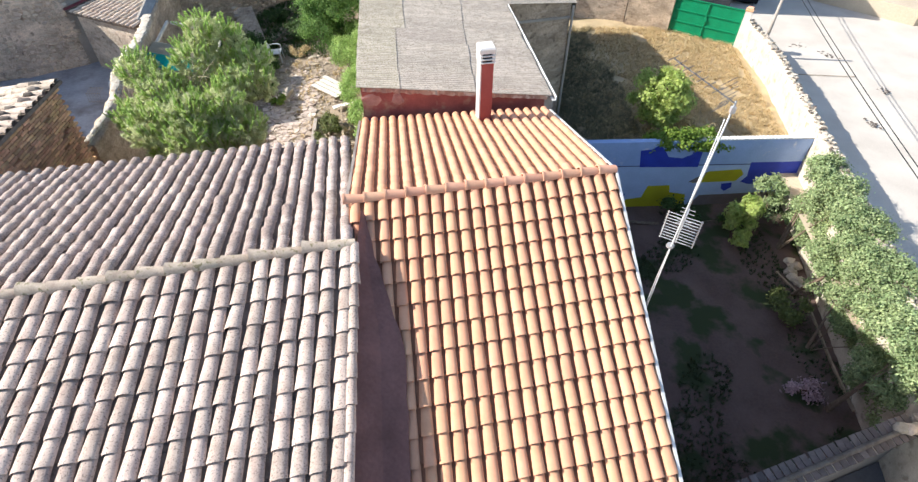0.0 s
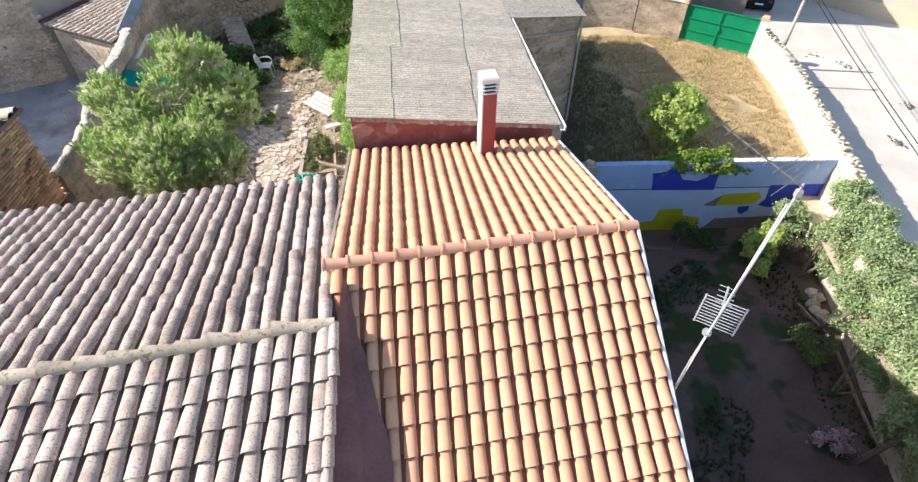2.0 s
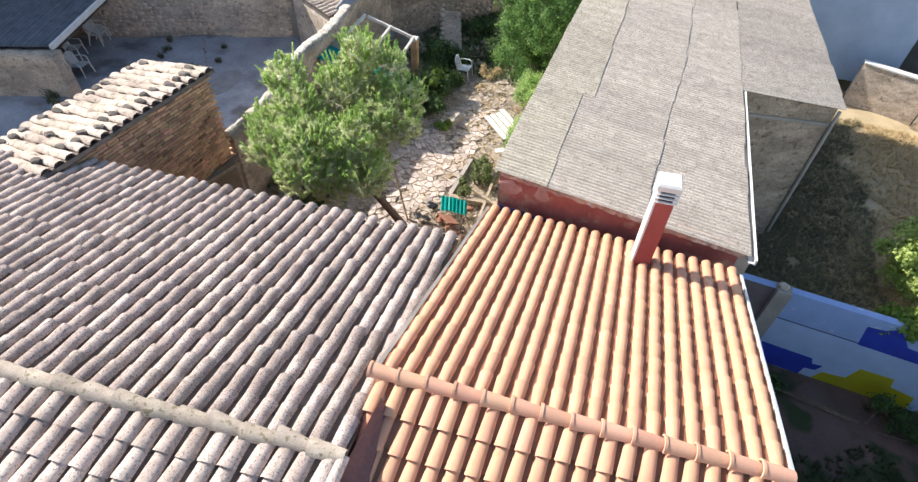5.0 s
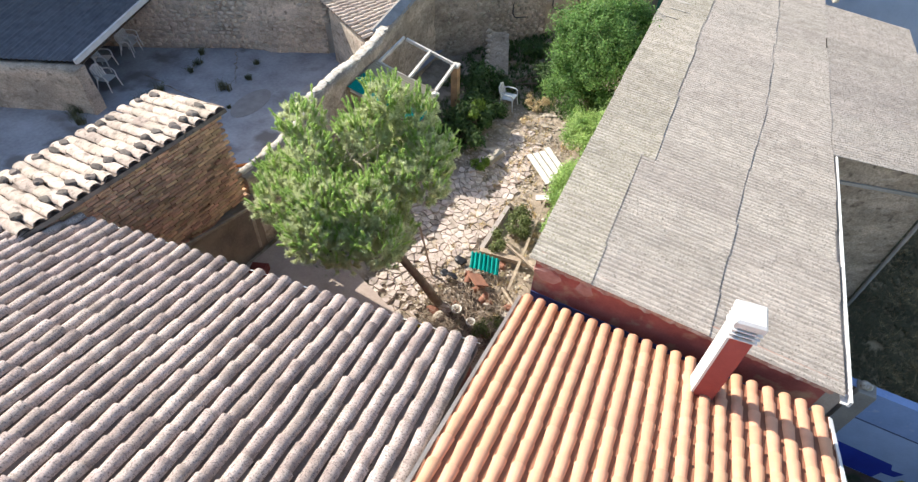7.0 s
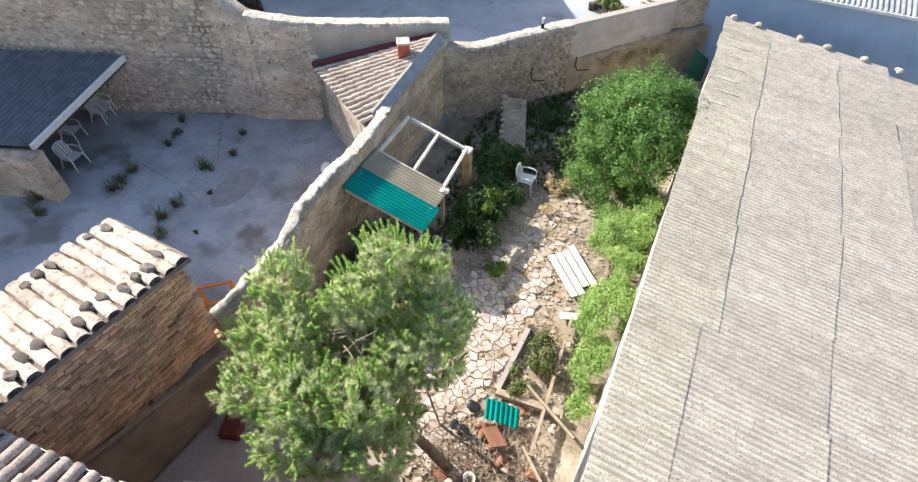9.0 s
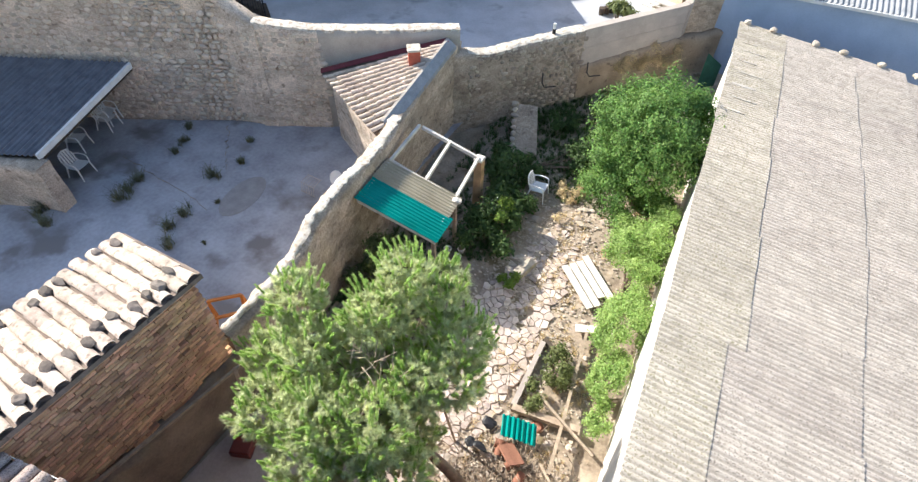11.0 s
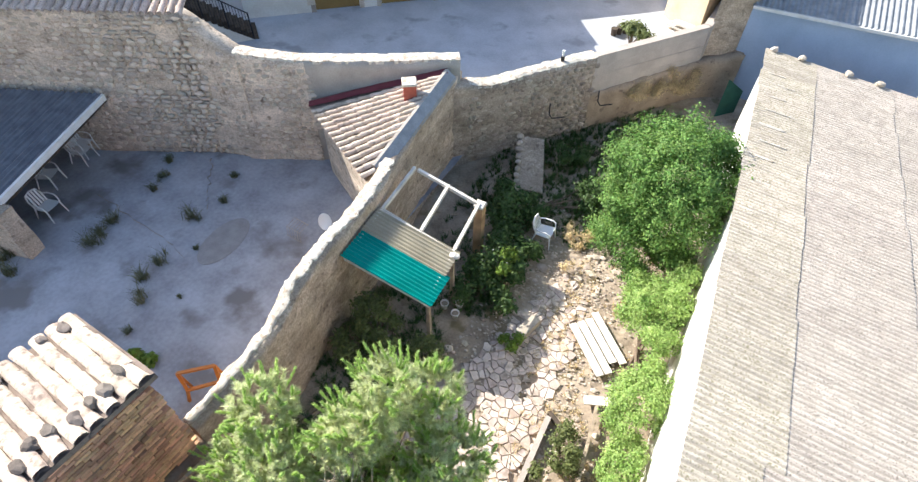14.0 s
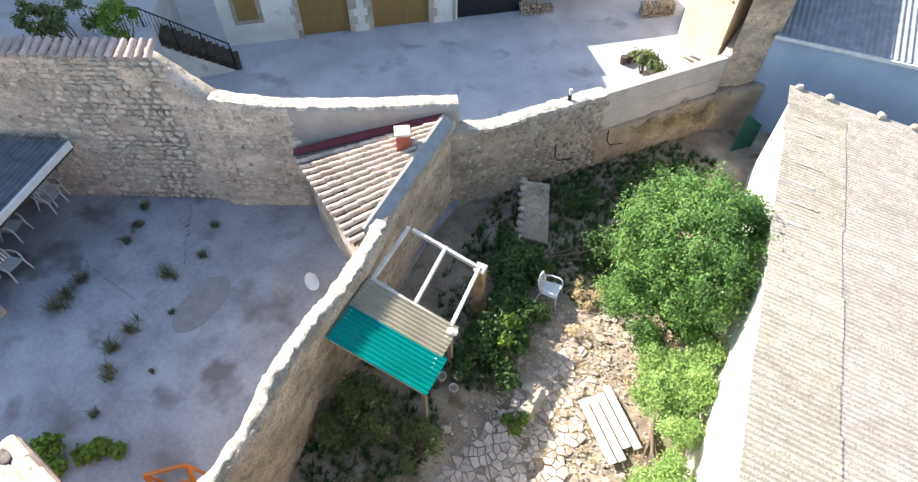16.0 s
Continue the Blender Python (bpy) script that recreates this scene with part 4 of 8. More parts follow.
# crumbling mortar and bare brick under the edge of the sheets
rg_ = []
for k in range(90):
    p = barn_at(0.14 + 5.1 * k / 89, 0.0)
    nz = lambda fr, o: noise.noise(Vector((k * fr, o, 4.0)))
    y0 = 0.13 + 0.03 * nz(0.5, 1) + 0.02 * nz(1.3, 2)
    dp = 0.17 + 0.05 * nz(0.25, 3) + 0.04 * nz(0.9, 5)
    rg_.append([p + Vector((0, y0, -dp)), p + Vector((0, 0.34, -dp)), p + Vector((0, 0.34, -0.03)), p + Vector((0, y0 + 0.03, -0.03))])
part("mortar_bed", Shape().rings(rg_), mat("brick_dusted_mortar", (0.58, 0.40, 0.31), (0.36, 0.19, 0.15), 5, 30, 0.95, 0.6, spots=(0.66, 0.58, 0.50), spot_scale=4, spot_cut=0.55), barn, "crumbling pinkish mortar under the roof edge")
for u, w in ((0.35, 0.55), (1.05, 0.4)):
    p = barn_at(u, 0.21)
    part("plaster_patch", Shape().stone((p.x, p.y + 0.03, p.z - 0.5 + 0.1 * u), w * 0.5, 0.05, 0.2, random.Random(int(u * 10))), mat("pinkish_lime_patch", (0.55, 0.33, 0.28), (0.40, 0.2, 0.17), 5, 30), barn, "pale plaster patch on the red wall")
# zinc edge of the low side
s = Shape()
s.beam(barn_at(5.46, 0.0) + Vector((0.0, 0, -0.07)), barn_at(5.46, 7.3) + Vector((0.0, 0, -0.07)), 0.04, 0.13)
s.beam(barn_at(5.40, 0.0) + Vector((0.0, 0, -0.12)), barn_at(5.40, 7.3) + Vector((0.0, 0, -0.12)), 0.11, 0.02)
part("gutter", s, WHITE_PAINT, barn, "narrow white gutter along the low roof edge")
p = barn_at(8.16, 7.42)
part("downpipe", Shape().tube([(p.x, p.y, p.z - 0.15), (p.x, p.y - 0.05, p.z - 0.5), (p.x, p.y - 0.05, -1.9)], 0.05), GREY_RENDER, barn, "grey downpipe at the corner")
s = Shape()
a, b = barn_at(5.5, 7.46), barn_at(8.1, 7.46)
s.beam((a.x, a.y, 2.62), (b.x, b.y, 2.5), 0.05, 0.09)
part("cable_duct", s, GREY_RENDER, barn)
# loose ridge stones along the far edge, each its own thing
rnd = random.Random(31)
for u in (0.25, 1.1, 2.5, 3.4, 4.6, 5.7):
    p = barn_at(u, 18.5)
    st = part("stone", Shape().stone((p.x, p.y, p.z + 0.09), 0.13, 0.11, 0.09, rnd), WALL_STONE)
    tagged(st, "pale field stone weighing down the roof edge", "stone", "stones on the barn roof")


# ---------------------------------------------------------------- garden and courtyard walls
s = Shape()
DIV = [(-10.95, 13.6, 2.36), (-10.97, 15.0, 2.42), (-11.02, 15.95, 2.58), (-11.2, 16.75, 2.88), (-11.38, 17.55, 2.86), (-11.5, 18.5, 2.84), (-11.58, 19.4, 2.82), (-11.75, 20.4, 2.85), (-11.95, 21.2, 2.9), (-12.2, 22.4, 2.97), (-12.5, 25.3, 3.3)]
rough_wall(s, DIV, -0.5, 0.38, 0.16, 0.05, 0.10, 1)
structure("wall_divide", s, EARTH_RUBBLE, "crooked earth and rubble garden wall with lime coping", True)
s = Shape()
rough_wall(s, [(-12.35, 25.25, 3.78), (-14.2, 23.75, 3.86), (-16.1, 22.38, 3.92)], -0.2, 0.44, 0.2, 0.015, 0.05, 2)
structure("wall_back", s, GREY_RENDER, "tall grey rendered back wall with white mortar coping", True)
s = Shape()
rough_wall(s, [(-15.9, 22.52, 3.90), (-17.95, 21.24, 4.2)], -0.2, 0.5, 0.2, 0.05, 0.05, 2)
structure("wall_back_stone", s, RUBBLE, "tall rubble stone back wall with white mortar coping", True)
s = Shape()
rough_wall(s, [(-17.45, 21.5, 4.15), (-18.9, 21.0, 5.15), (-22.0, 19.1, 5.25), (-27.0, 16.2, 5.3)], -0.2, 0.5, 0.2, 0.04, 0.03, 3)
structure("wall_back_high", s, RUBBLE, "tall rubble stone wall with a clay tile coping", True)
s = Shape()
rough_wall(s, [(-12.55, 24.75, 3.05), (-12.15, 25.25, 3.0), (-11.6, 25.95, 2.85), (-9.85, 28.5, 2.98), (-9.5, 28.95, 3.0)], -0.3, 0.45, 0.18, 0.05, 0.05, 4)
structure("wall_garden_end", s, DARK_RUBBLE, "rubble stone garden end wall with bright coping", True)
s = Shape()
rough_wall(s, [(-9.5, 28.95, 1.6), (-6.9, 33.0, 1.7), (-5.6, 34.0, 1.9)], -0.3, 0.42, 0.2, 0.06, 0.1, 5)
structure("wall_garden_corner", s, EARTH_WALL, "damp earthy base of the garden end wall", True)
# board-marked concrete parapet, each pour its own lift
cast = thing("parapet", "board-marked grey concrete parapet on a rubble base", "wall", kind="structure")
a, b = Vector((-9.52, 28.92)), Vector((-6.95, 33.0))
for k in range(4):
    z0 = 1.55 + 0.36 * k
    s = Shape()
    d = (b - a).normalized()
    n_ = Vector((-d.y, d.x)) * (0.13 + 0.006 * (k % 2))
    s.prism([tuple(a - n_), tuple(b - n_), tuple(b + n_), tuple(a + n_)], z0 + 0.006, z0 + 0.36)
    part("concrete_lift", s, CONCRETE, cast)
d = (b - a).normalized()
s = Shape().prism([tuple(b + Vector((-0.14, 0))), tuple(b + Vector((0.14, 0))), (-6.55, 36.2), (-6.85, 36.2)], 1.5, lambda x, y: 3.0 + 0.9 * min(1, max(0, (y - 33.0) / 0.8)))
part("concrete_lift", s, CONCRETE, cast, "raised concrete end of the parapet")

# lime coping of the walls, each lump a stone of its own
rnd = random.Random(41)


def coping(parent, pts, w, h, seed, rag=1.0, step=0.06):
    """A continuous ragged bed of lime mortar along a wall's top; w and h may change from end to end."""
    P = [Vector(p) for p in pts]
    line = []
    for a, b in zip(P, P[1:]):
        k = max(1, int((b - a).length / step))
        line += [a.lerp(b, i / k) for i in range(k)]
    line.append(P[-1])
    rings = []
    for i, p in enumerate(line):
        d = (line[min(i + 1, len(line) - 1)] - line[max(i - 1, 0)]).to_2d().normalized()
        n_ = Vector((-d.y, d.x, 0))
        t = i / (len(line) - 1)
        ww, hh = w[0] + (w[1] - w[0]) * t, h
        nz = lambda f, o: noise.noise(Vector((p.x * f, p.y * f, seed * 5.1 + o)))
        lf = ww * (0.5 + rag * (0.28 * nz(2.3, 0) + 0.32 * nz(9, 1)))
        rt = ww * (0.5 + rag * (0.28 * nz(2.3, 5) + 0.32 * nz(9, 6)))
        up = hh * (1 + 0.5 * nz(3, 9))
        rings.append([p + n_ * lf - Vector((0, 0, 0.07)), p + n_ * lf * 0.97 + Vector((0, 0, up * 0.45)), p + n_ * lf * 0.55 + Vector((0, 0, up * (0.9 + 0.25 * nz(9, 2)))),
                      p + Vector((0, 0, up * (1 + 0.3 * nz(9, 3)))), p - n_ * rt * 0.55 + Vector((0, 0, up * (0.9 + 0.25 * nz(9, 4)))), p - n_ * rt * 0.97 + Vector((0, 0, up * 0.45)), p - n_ * rt - Vector((0, 0, 0.07))])
    part("coping", Shape().rings(rings), COPING, parent, "ragged whitish lime mortar coping")


find = bpy.data.objects
coping(find["wall_divide"], [(x - 0.04, y, z + 0.02) for x, y, z in DIV[:5]], (0.15, 0.24), 0.04, 1)
coping(find["wall_divide"], [(x - 0.02, y, z + 0.02) for x, y, z in DIV[4:9]], (0.24, 0.30), 0.04, 2)
coping(find["wall_back"], [(-12.35, 25.25, 3.80), (-14.2, 23.75, 3.88), (-16.0, 22.45, 3.94), (-17.6, 21.42, 4.17)], (0.42, 0.44), 0.045, 3, 0.35)
coping(find["wall_garden_end"], [(-12.1, 25.35, 2.97), (-11.6, 25.95, 2.85), (-9.85, 28.5, 2.97), (-9.5, 28.95, 3.0)], (0.46, 0.46), 0.06, 4, 0.4)
# barrel tiles across the top of the high wall
d = Vector((-3.1, -1.9, 0)).normalized()
nrm = Vector((d.y, -d.x, 0))
nrm = nrm if nrm.y < 0 else -nrm
eb = (nrm + Vector((0, 0, -0.3))).normalized()
me = cover_mesh("coping_tile", OLD, d, eb, Vector((0, 0, 1)), 0.62, 0.085, 0.10, 0.0)
for k in range(24):
    p = Vector((-18.75, 21.1, 5.34)) + d * 0.235 * k - nrm * 0.25 + Vector((0, 0, rnd.uniform(-0.01, 0.015)))
    piece("coping_tile", me, find["wall_back_high"], Matrix.Translation(p) @ Matrix.Rotation(rnd.gauss(0, 0.04), 4, "Z"))


# ---------------------------------------------------------------- brick shed
shed = thing("brick_shed", "narrow shed of hand-made bricks under stone-weighted bleached tiles", "shed")
SX0, SX1, SY0, SY1 = -13.15, -10.82, 9.0, 13.55
shed_z = lambda x, y: 4.36 + (x - SX1) * 0.19
part("wall", Shape().prism([(SX0 + 0.2, SY0), (SX1 - 0.09, SY0), (SX1 - 0.09, SY1 - 0.09), (SX0 + 0.2, SY1 - 0.09)], -0.6, lambda x, y: shed_z(x, y) - 0.06), BRICK_MORTAR, shed, "recessed earth mortar and brick core")
part("wall", Shape().prism([(SX0 + 0.2, SY0 - 0.12), (SX1 - 0.05, SY0 - 0.12), (SX1 - 0.05, SY0), (SX0 + 0.2, SY0)], 1.0, lambda x, y: shed_z(x, y) - 0.05), EARTH_WALL, shed, "ochre rendered end wall")
tiled_slope(shed, (SX1 + 0.10, SY1 + 0.12, 4.40), (0, -(SY1 - SY0 + 0.3), 0), (-1, 0.02), (-1, 0.02), 2.55, 2.55, 0.19, 0.285, 5, SHED_TILE, OLD_PAN, 0.116, 0.130,
            lambda p: True, 1.5, 15, 0.55, 0.03)
rnd = random.Random(51)
for ux, chance in ((0.34, 0.8), (2.25, 0.85), (1.25, 0.12)):
    for k in range(1, 17):
        if rnd.random() > chance:
            continue
        y = SY1 + 0.12 - k * 4.85 / 17 + rnd.uniform(-0.04, 0.04)
        x = SX1 - ux + rnd.uniform(-0.12, 0.12)
        st = part("stone", Shape().stone((x, y, shed_z(x, y) + 0.135), rnd.uniform(0.12, 0.19), rnd.uniform(0.08, 0.11), rnd.uniform(0.05, 0.075), rnd), DARK_STONE)
        tagged(st, "rough brown stone wedged between the shed tiles", "stone", "stones on the shed roof")

# ---------------------------------------------------------------- street wall, mural wall, gate
lie = falling
s = Shape()
rough_wall(s, [(11.4, 2.0, -0.5), (13.3, 10.8, -0.5), (14.72, 18.13, -0.5), (15.3, 21.5, -0.5), (16.05, 26.07, -0.45), (16.25, 30.6, -0.4)], -4.5, 0.45, 0.25, 0.05, 0.08, 6)
structure("wall_street", s, LIME_WALL, "thick whitewashed rubble wall along the street", True)
rnd = random.Random(61)
SW = [(12.9, 9.0, -0.5), (13.3, 10.8, -0.5), (14.72, 18.13, -0.5), (15.3, 21.5, -0.5), (16.05, 26.07, -0.45), (16.25, 30.5, -0.4)]
for a, b in zip(SW, SW[1:]):
    a, b = Vector(a), Vector(b)
    n_ = int((b - a).length / 0.155)
    for i in range(n_):
        p = a.lerp(b, (i + rnd.random()) / n_)
        for side in (rnd.uniform(-0.2, -0.02), rnd.uniform(0.02, 0.2)):
            c = (p.x + side, p.y + rnd.uniform(-0.08, 0.08), p.z + 0.03 + rnd.uniform(-0.03, 0.03))
            part("coping_stone", Shape().stone(c, rnd.uniform(0.05, 0.13), rnd.uniform(0.05, 0.11), rnd.uniform(0.03, 0.065), rnd, False), WALL_STONE if rnd.random() < 0.7 else DARK_STONE, find["wall_street"])

MA, MB = Vector((3.4, 18.72)), Vector((15.0, 19.3))
md = (MB - MA).normalized()
mn = Vector((-md.y, md.x))
mural = thing("wall_mural", "retaining wall painted with pale blue, deep blue and yellow puzzle shapes", "wall", kind="structure")


def on_wall(u, z, out):
    p = MA + md * u - mn * out
    return Vector((p.x, p.y, z))


MU = lambda x: (x - MA.x) / md.x
part("wall", Shape().hexa([on_wall(0, -4.5, 0), on_wall(11.7, -4.5, 0), on_wall(11.7, -4.5, -0.25), on_wall(0, -4.5, -0.25), on_wall(0, -0.84, 0), on_wall(11.7, -0.84, 0), on_wall(11.7, -0.84, -0.25), on_wall(0, -0.84, -0.25)]), MURAL_PALE, mural)


pier = Shape().box(0.42, 0.42, 3.75, Matrix.Translation(on_wall(MU(5.08), -4.5, 0.0)) @ Matrix.Rotation(0.05, 4, "Z"), 0.02)
part("pier", pier, GREY_RENDER, mural, "grey cement pier at the mural's end")
part("pier_ball", Shape().stone(on_wall(MU(5.02), -0.66, 0.0), 0.13, 0.13, 0.11, random.Random(2)), COPING, mural, "round pale stone on the pier", True)


def paint(name, poly, material, out=0.004):
    """A flat coat of paint on the mural wall, poly in plan x and height."""
    s = Shape()
    k = len(poly)
    f_ = [on_wall(MU(x), z - 0.02, 0.25 * out) for x, z in poly]
    b_ = [on_wall(MU(x), z, 0.0002) for x, z in poly]
    s.rings([b_, f_])
    part(name, s, material, mural)


paint("bare_render", [(3.42, -0.86), (4.9, -0.86), (4.9, -4.4), (3.42, -4.4)], MURAL_GREY, 0.003)
paint("painted_shape", [(5.3, -2.02), (15.0, -2.1), (15.0, -4.25), (5.3, -4.25)], MURAL_LIGHT, 0.003)
paint("painted_line", [(5.3, -2.0), (15.0, -2.06), (15.0, -2.09), (5.3, -2.03)], BLUE_BAND, 0.005)
paint("painted_shape", [(7.7, -2.08), (7.55, -1.25), (8.0, -1.2), (8.3, -0.98), (8.55, -1.25), (8.8, -1.6), (9.4, -1.68), (9.75, -1.5), (9.85, -1.1), (10.15, -1.05), (10.2, -2.14)], MURAL_BLUE, 0.007)
paint("painted_shape", [(12.45, -1.98), (14.98, -1.98), (14.98, -3.1), (12.75, -3.14), (12.35, -3.0), (12.55, -2.7), (12.5, -2.4)], MURAL_BLUE, 0.007)
paint("painted_shape", [(10.75, -2.4), (12.15, -2.32), (12.35, -2.6), (12.1, -2.95), (10.7, -2.98), (10.2, -3.0)], MURAL_YELLOW, 0.008)
paint("painted_shape", [(5.45, -3.3), (7.0, -3.35), (7.1, -3.6), (7.4, -3.55), (7.3, -3.85), (7.0, -3.9), (6.95, -4.28), (5.5, -4.28)], MURAL_BLUE, 0.008)
paint("painted_shape", [(7.35, -4.28), (7.5, -3.85), (8.15, -3.75), (8.3, -3.12), (9.25, -3.1), (9.35, -3.5), (10.1, -3.65), (10.2, -4.28)], MURAL_YELLOW, 0.007)
paint("painted_shape", [(10.75, -3.72), (12.4, -3.68), (14.98, -3.6), (14.98, -4.28), (10.4, -4.28)], MURAL_GREY, 0.008)
paint("painted_shape", [(10.05, -2.95), (10.7, -2.42), (10.55, -3.0)], MURAL_GREY, 0.011)
paint("painted_shape", [(11.55, -3.1), (12.0, -3.05), (12.05, -3.3), (11.8, -3.5), (11.6, -3.35)], MURAL_BLUE, 0.011)
for k in range(34):
    u = 6.3 + k * 0.155
    s = Shape()
    c = on_wall(u, -0.84, -0.12)
    s.rings([[(c.x + i * w, c.y + j * 0.115, c.z + z) for i, j in ((-1, -1), (1, -1), (1, 1), (-1, 1))] for w, z in ((0.062, 0), (0.062, 0.05), (0.05, 0.06))])
    part("coping_block", s, WHITE_PAINT, mural)

GA, GB = Vector((12.62, 32.72)), Vector((15.86, 30.72))
gd = (GB - GA).normalized()
gate = thing("gate", "double-leaf green enamelled steel yard gate, shut", "gate")
gp = lambda u, z, o=0.0: (GA.x + gd.x * u + gd.y * o, GA.y + gd.y * u - gd.x * o, z)
GL = (GB - GA).length
for a, b in ((0.03, GL / 2 - 0.02), (GL / 2 + 0.02, GL - 0.03)):
    s = Shape()
    k = 40
    s.grid(lambda u, v: gp(a + (b - a) * u, -1.92 + 1.98 * v, 0.004 * (1 if int(u * k) % 2 else -1)), lin(0, 1, k + 1), [0, 1])
    leaf = part("gate_leaf", s, GATE_GREEN, gate)
    for z in (-1.92, -1.28, -0.62, 0.06):
        part("rail", Shape().beam(gp(a, z, 0.03), gp(b, z, 0.03), 0.05, 0.06), GATE_GREEN, leaf)
    for u in (a, b):
        part("stile", Shape().beam(gp(u, -1.95, 0.03), gp(u, 0.08, 0.03), 0.06, 0.05, (1, 0, 0)), GATE_GREEN, leaf)
part("lock_box", Shape().box(0.14, 0.08, 0.2, pose(*gp(GL / 2, -1.0, 0.07), 0, 0, -32), 0.01), GATE_GREEN, gate)
for u, nm in ((-0.18, "gate_pier"), (GL + 0.2, "gate_pier")):
    p = Shape().box(0.36, 0.36, 2.3, pose(*gp(u, -2.2), 0, 0, -32), 0.02)
    pier = part("gate_pier", p, PLASTER if u > 0 else EARTH_RUBBLE, None)
    tagged(pier, "whitewashed masonry gate pier with brick cap" if u > 0 else "rough brown rubble gate pier with brick cap", "pier", "gate piers")
    for k in range(2):
        part("cap_brick", Shape().box(0.42 - 0.1 * k, 0.42 - 0.1 * k, 0.09, pose(*gp(u, 0.1 + 0.095 * k), 0, 0, -32), 0.015), BRICK, pier)
s = Shape().prism([(10.2, 33.75), (12.35, 32.75), (12.5, 33.1), (10.35, 34.1)], -2.2, 0.15)
structure("wall_gate", s, EARTH_RUBBLE, "rough earth and rubble wall beside the gate")
s = Shape().prism([(10.15, 33.7), (12.4, 32.65), (12.55, 33.15), (10.3, 34.2)], 0.15, 0.22)
part("wall_cap", s, WHITE_PAINT, find["wall_gate"], "white wall capping")
s = Shape().prism([(7.3, 34.6), (10.2, 33.95), (10.3, 34.25), (7.3, 34.9)], -2.2, 0.1)
structure("wall_far", s, RUBBLE, "low brown brick wall at the end of the plot")
s = Shape().prism([(7.3, 34.55), (10.2, 33.9), (10.3, 34.3), (7.3, 34.95)], 0.1, 0.17)
part("wall_cap", s, WHITE_PAINT, find["wall_far"], "white wall capping")


# ---------------------------------------------------------------- plants
lie = level


def leaves(rs, centres, normals, size, long=1.7):
    """Bent diamond leaves at the centres, facing roughly along the normals."""
    n = len(centres)
    nr = normals + rs.normal(0, 0.55, (n, 3))
    nr /= np.linalg.norm(nr, axis=1)[:, None]
    t = np.cross(nr, rs.normal(0, 1, (n, 3)))
    t /= np.linalg.norm(t, axis=1)[:, None]
    b = np.cross(nr, t)
    sz = size * rs.uniform(0.6, 1.35, (n, 1))
    v = np.stack([centres - t * sz * long / 2, centres + b * sz / 2 + nr * sz * 0.12, centres + t * sz * long / 2 - nr * sz * 0.15, centres - b * sz / 2 + nr * sz * 0.12], 1).reshape(-1, 3)
    k = np.arange(n)[:, None] * 4
    f = np.concatenate([k + [[0, 1, 3]], k + [[1, 2, 3]]], 1).reshape(-1, 3)
    return v, f


def np_part(name, v, f, material, parent, label=""):
    me = bpy.data.meshes.new(name)
    me.from_pydata([settle(p) for p in v.tolist()] if lie is not level and at_origin(parent) else v.tolist(), [], f.tolist())
    me.materials.append(material)
    me.update()
    ob = new(name, me)
    ob.parent = parent
    return tagged(ob, label) if label else ob


def blobs(rs, lobes, n_clumps, clump_r, shell=(0.5, 1.06), stray=1.25, sub=11, at=(0.55, 0.85)):
    """Clump centres on and in a set of lobes (centre, radii), with the way out of the lobe."""
    out, dirs = [], []
    vol = np.array([l[1][0] * l[1][1] + l[1][2] * l[1][0] for l in lobes])
    subs = []
    for _ in range(max(4, n_clumps // sub)):
        c, r = lobes[rs.choice(len(lobes), p=vol / vol.sum())]
        d = rs.normal(0, 1, 3)
        d[2] = abs(d[2]) * 0.9 - 0.35 * (rs.rand() < 0.5)
        d /= np.linalg.norm(d)
        s_r = rs.uniform(0.26, 0.42)
        subs.append((np.array(c) + d * np.array(r) * rs.uniform(*at), np.array(r) * s_r, d))
    for _ in range(n_clumps):
        c, r, out_d = subs[rs.randint(len(subs))]
        d = rs.normal(0, 1, 3)
        d[2] = abs(d[2]) * 0.9 - 0.35 * (rs.rand() < 0.5)
        d = d / np.linalg.norm(d) + 0.45 * out_d
        d /= np.linalg.norm(d)
        k = rs.uniform(*shell) if rs.rand() < 0.85 else rs.uniform(1.0, stray)
        out.append(np.array(c) + d * np.array(r) * k)
        dirs.append(d)
    return np.array(out), np.array(dirs)


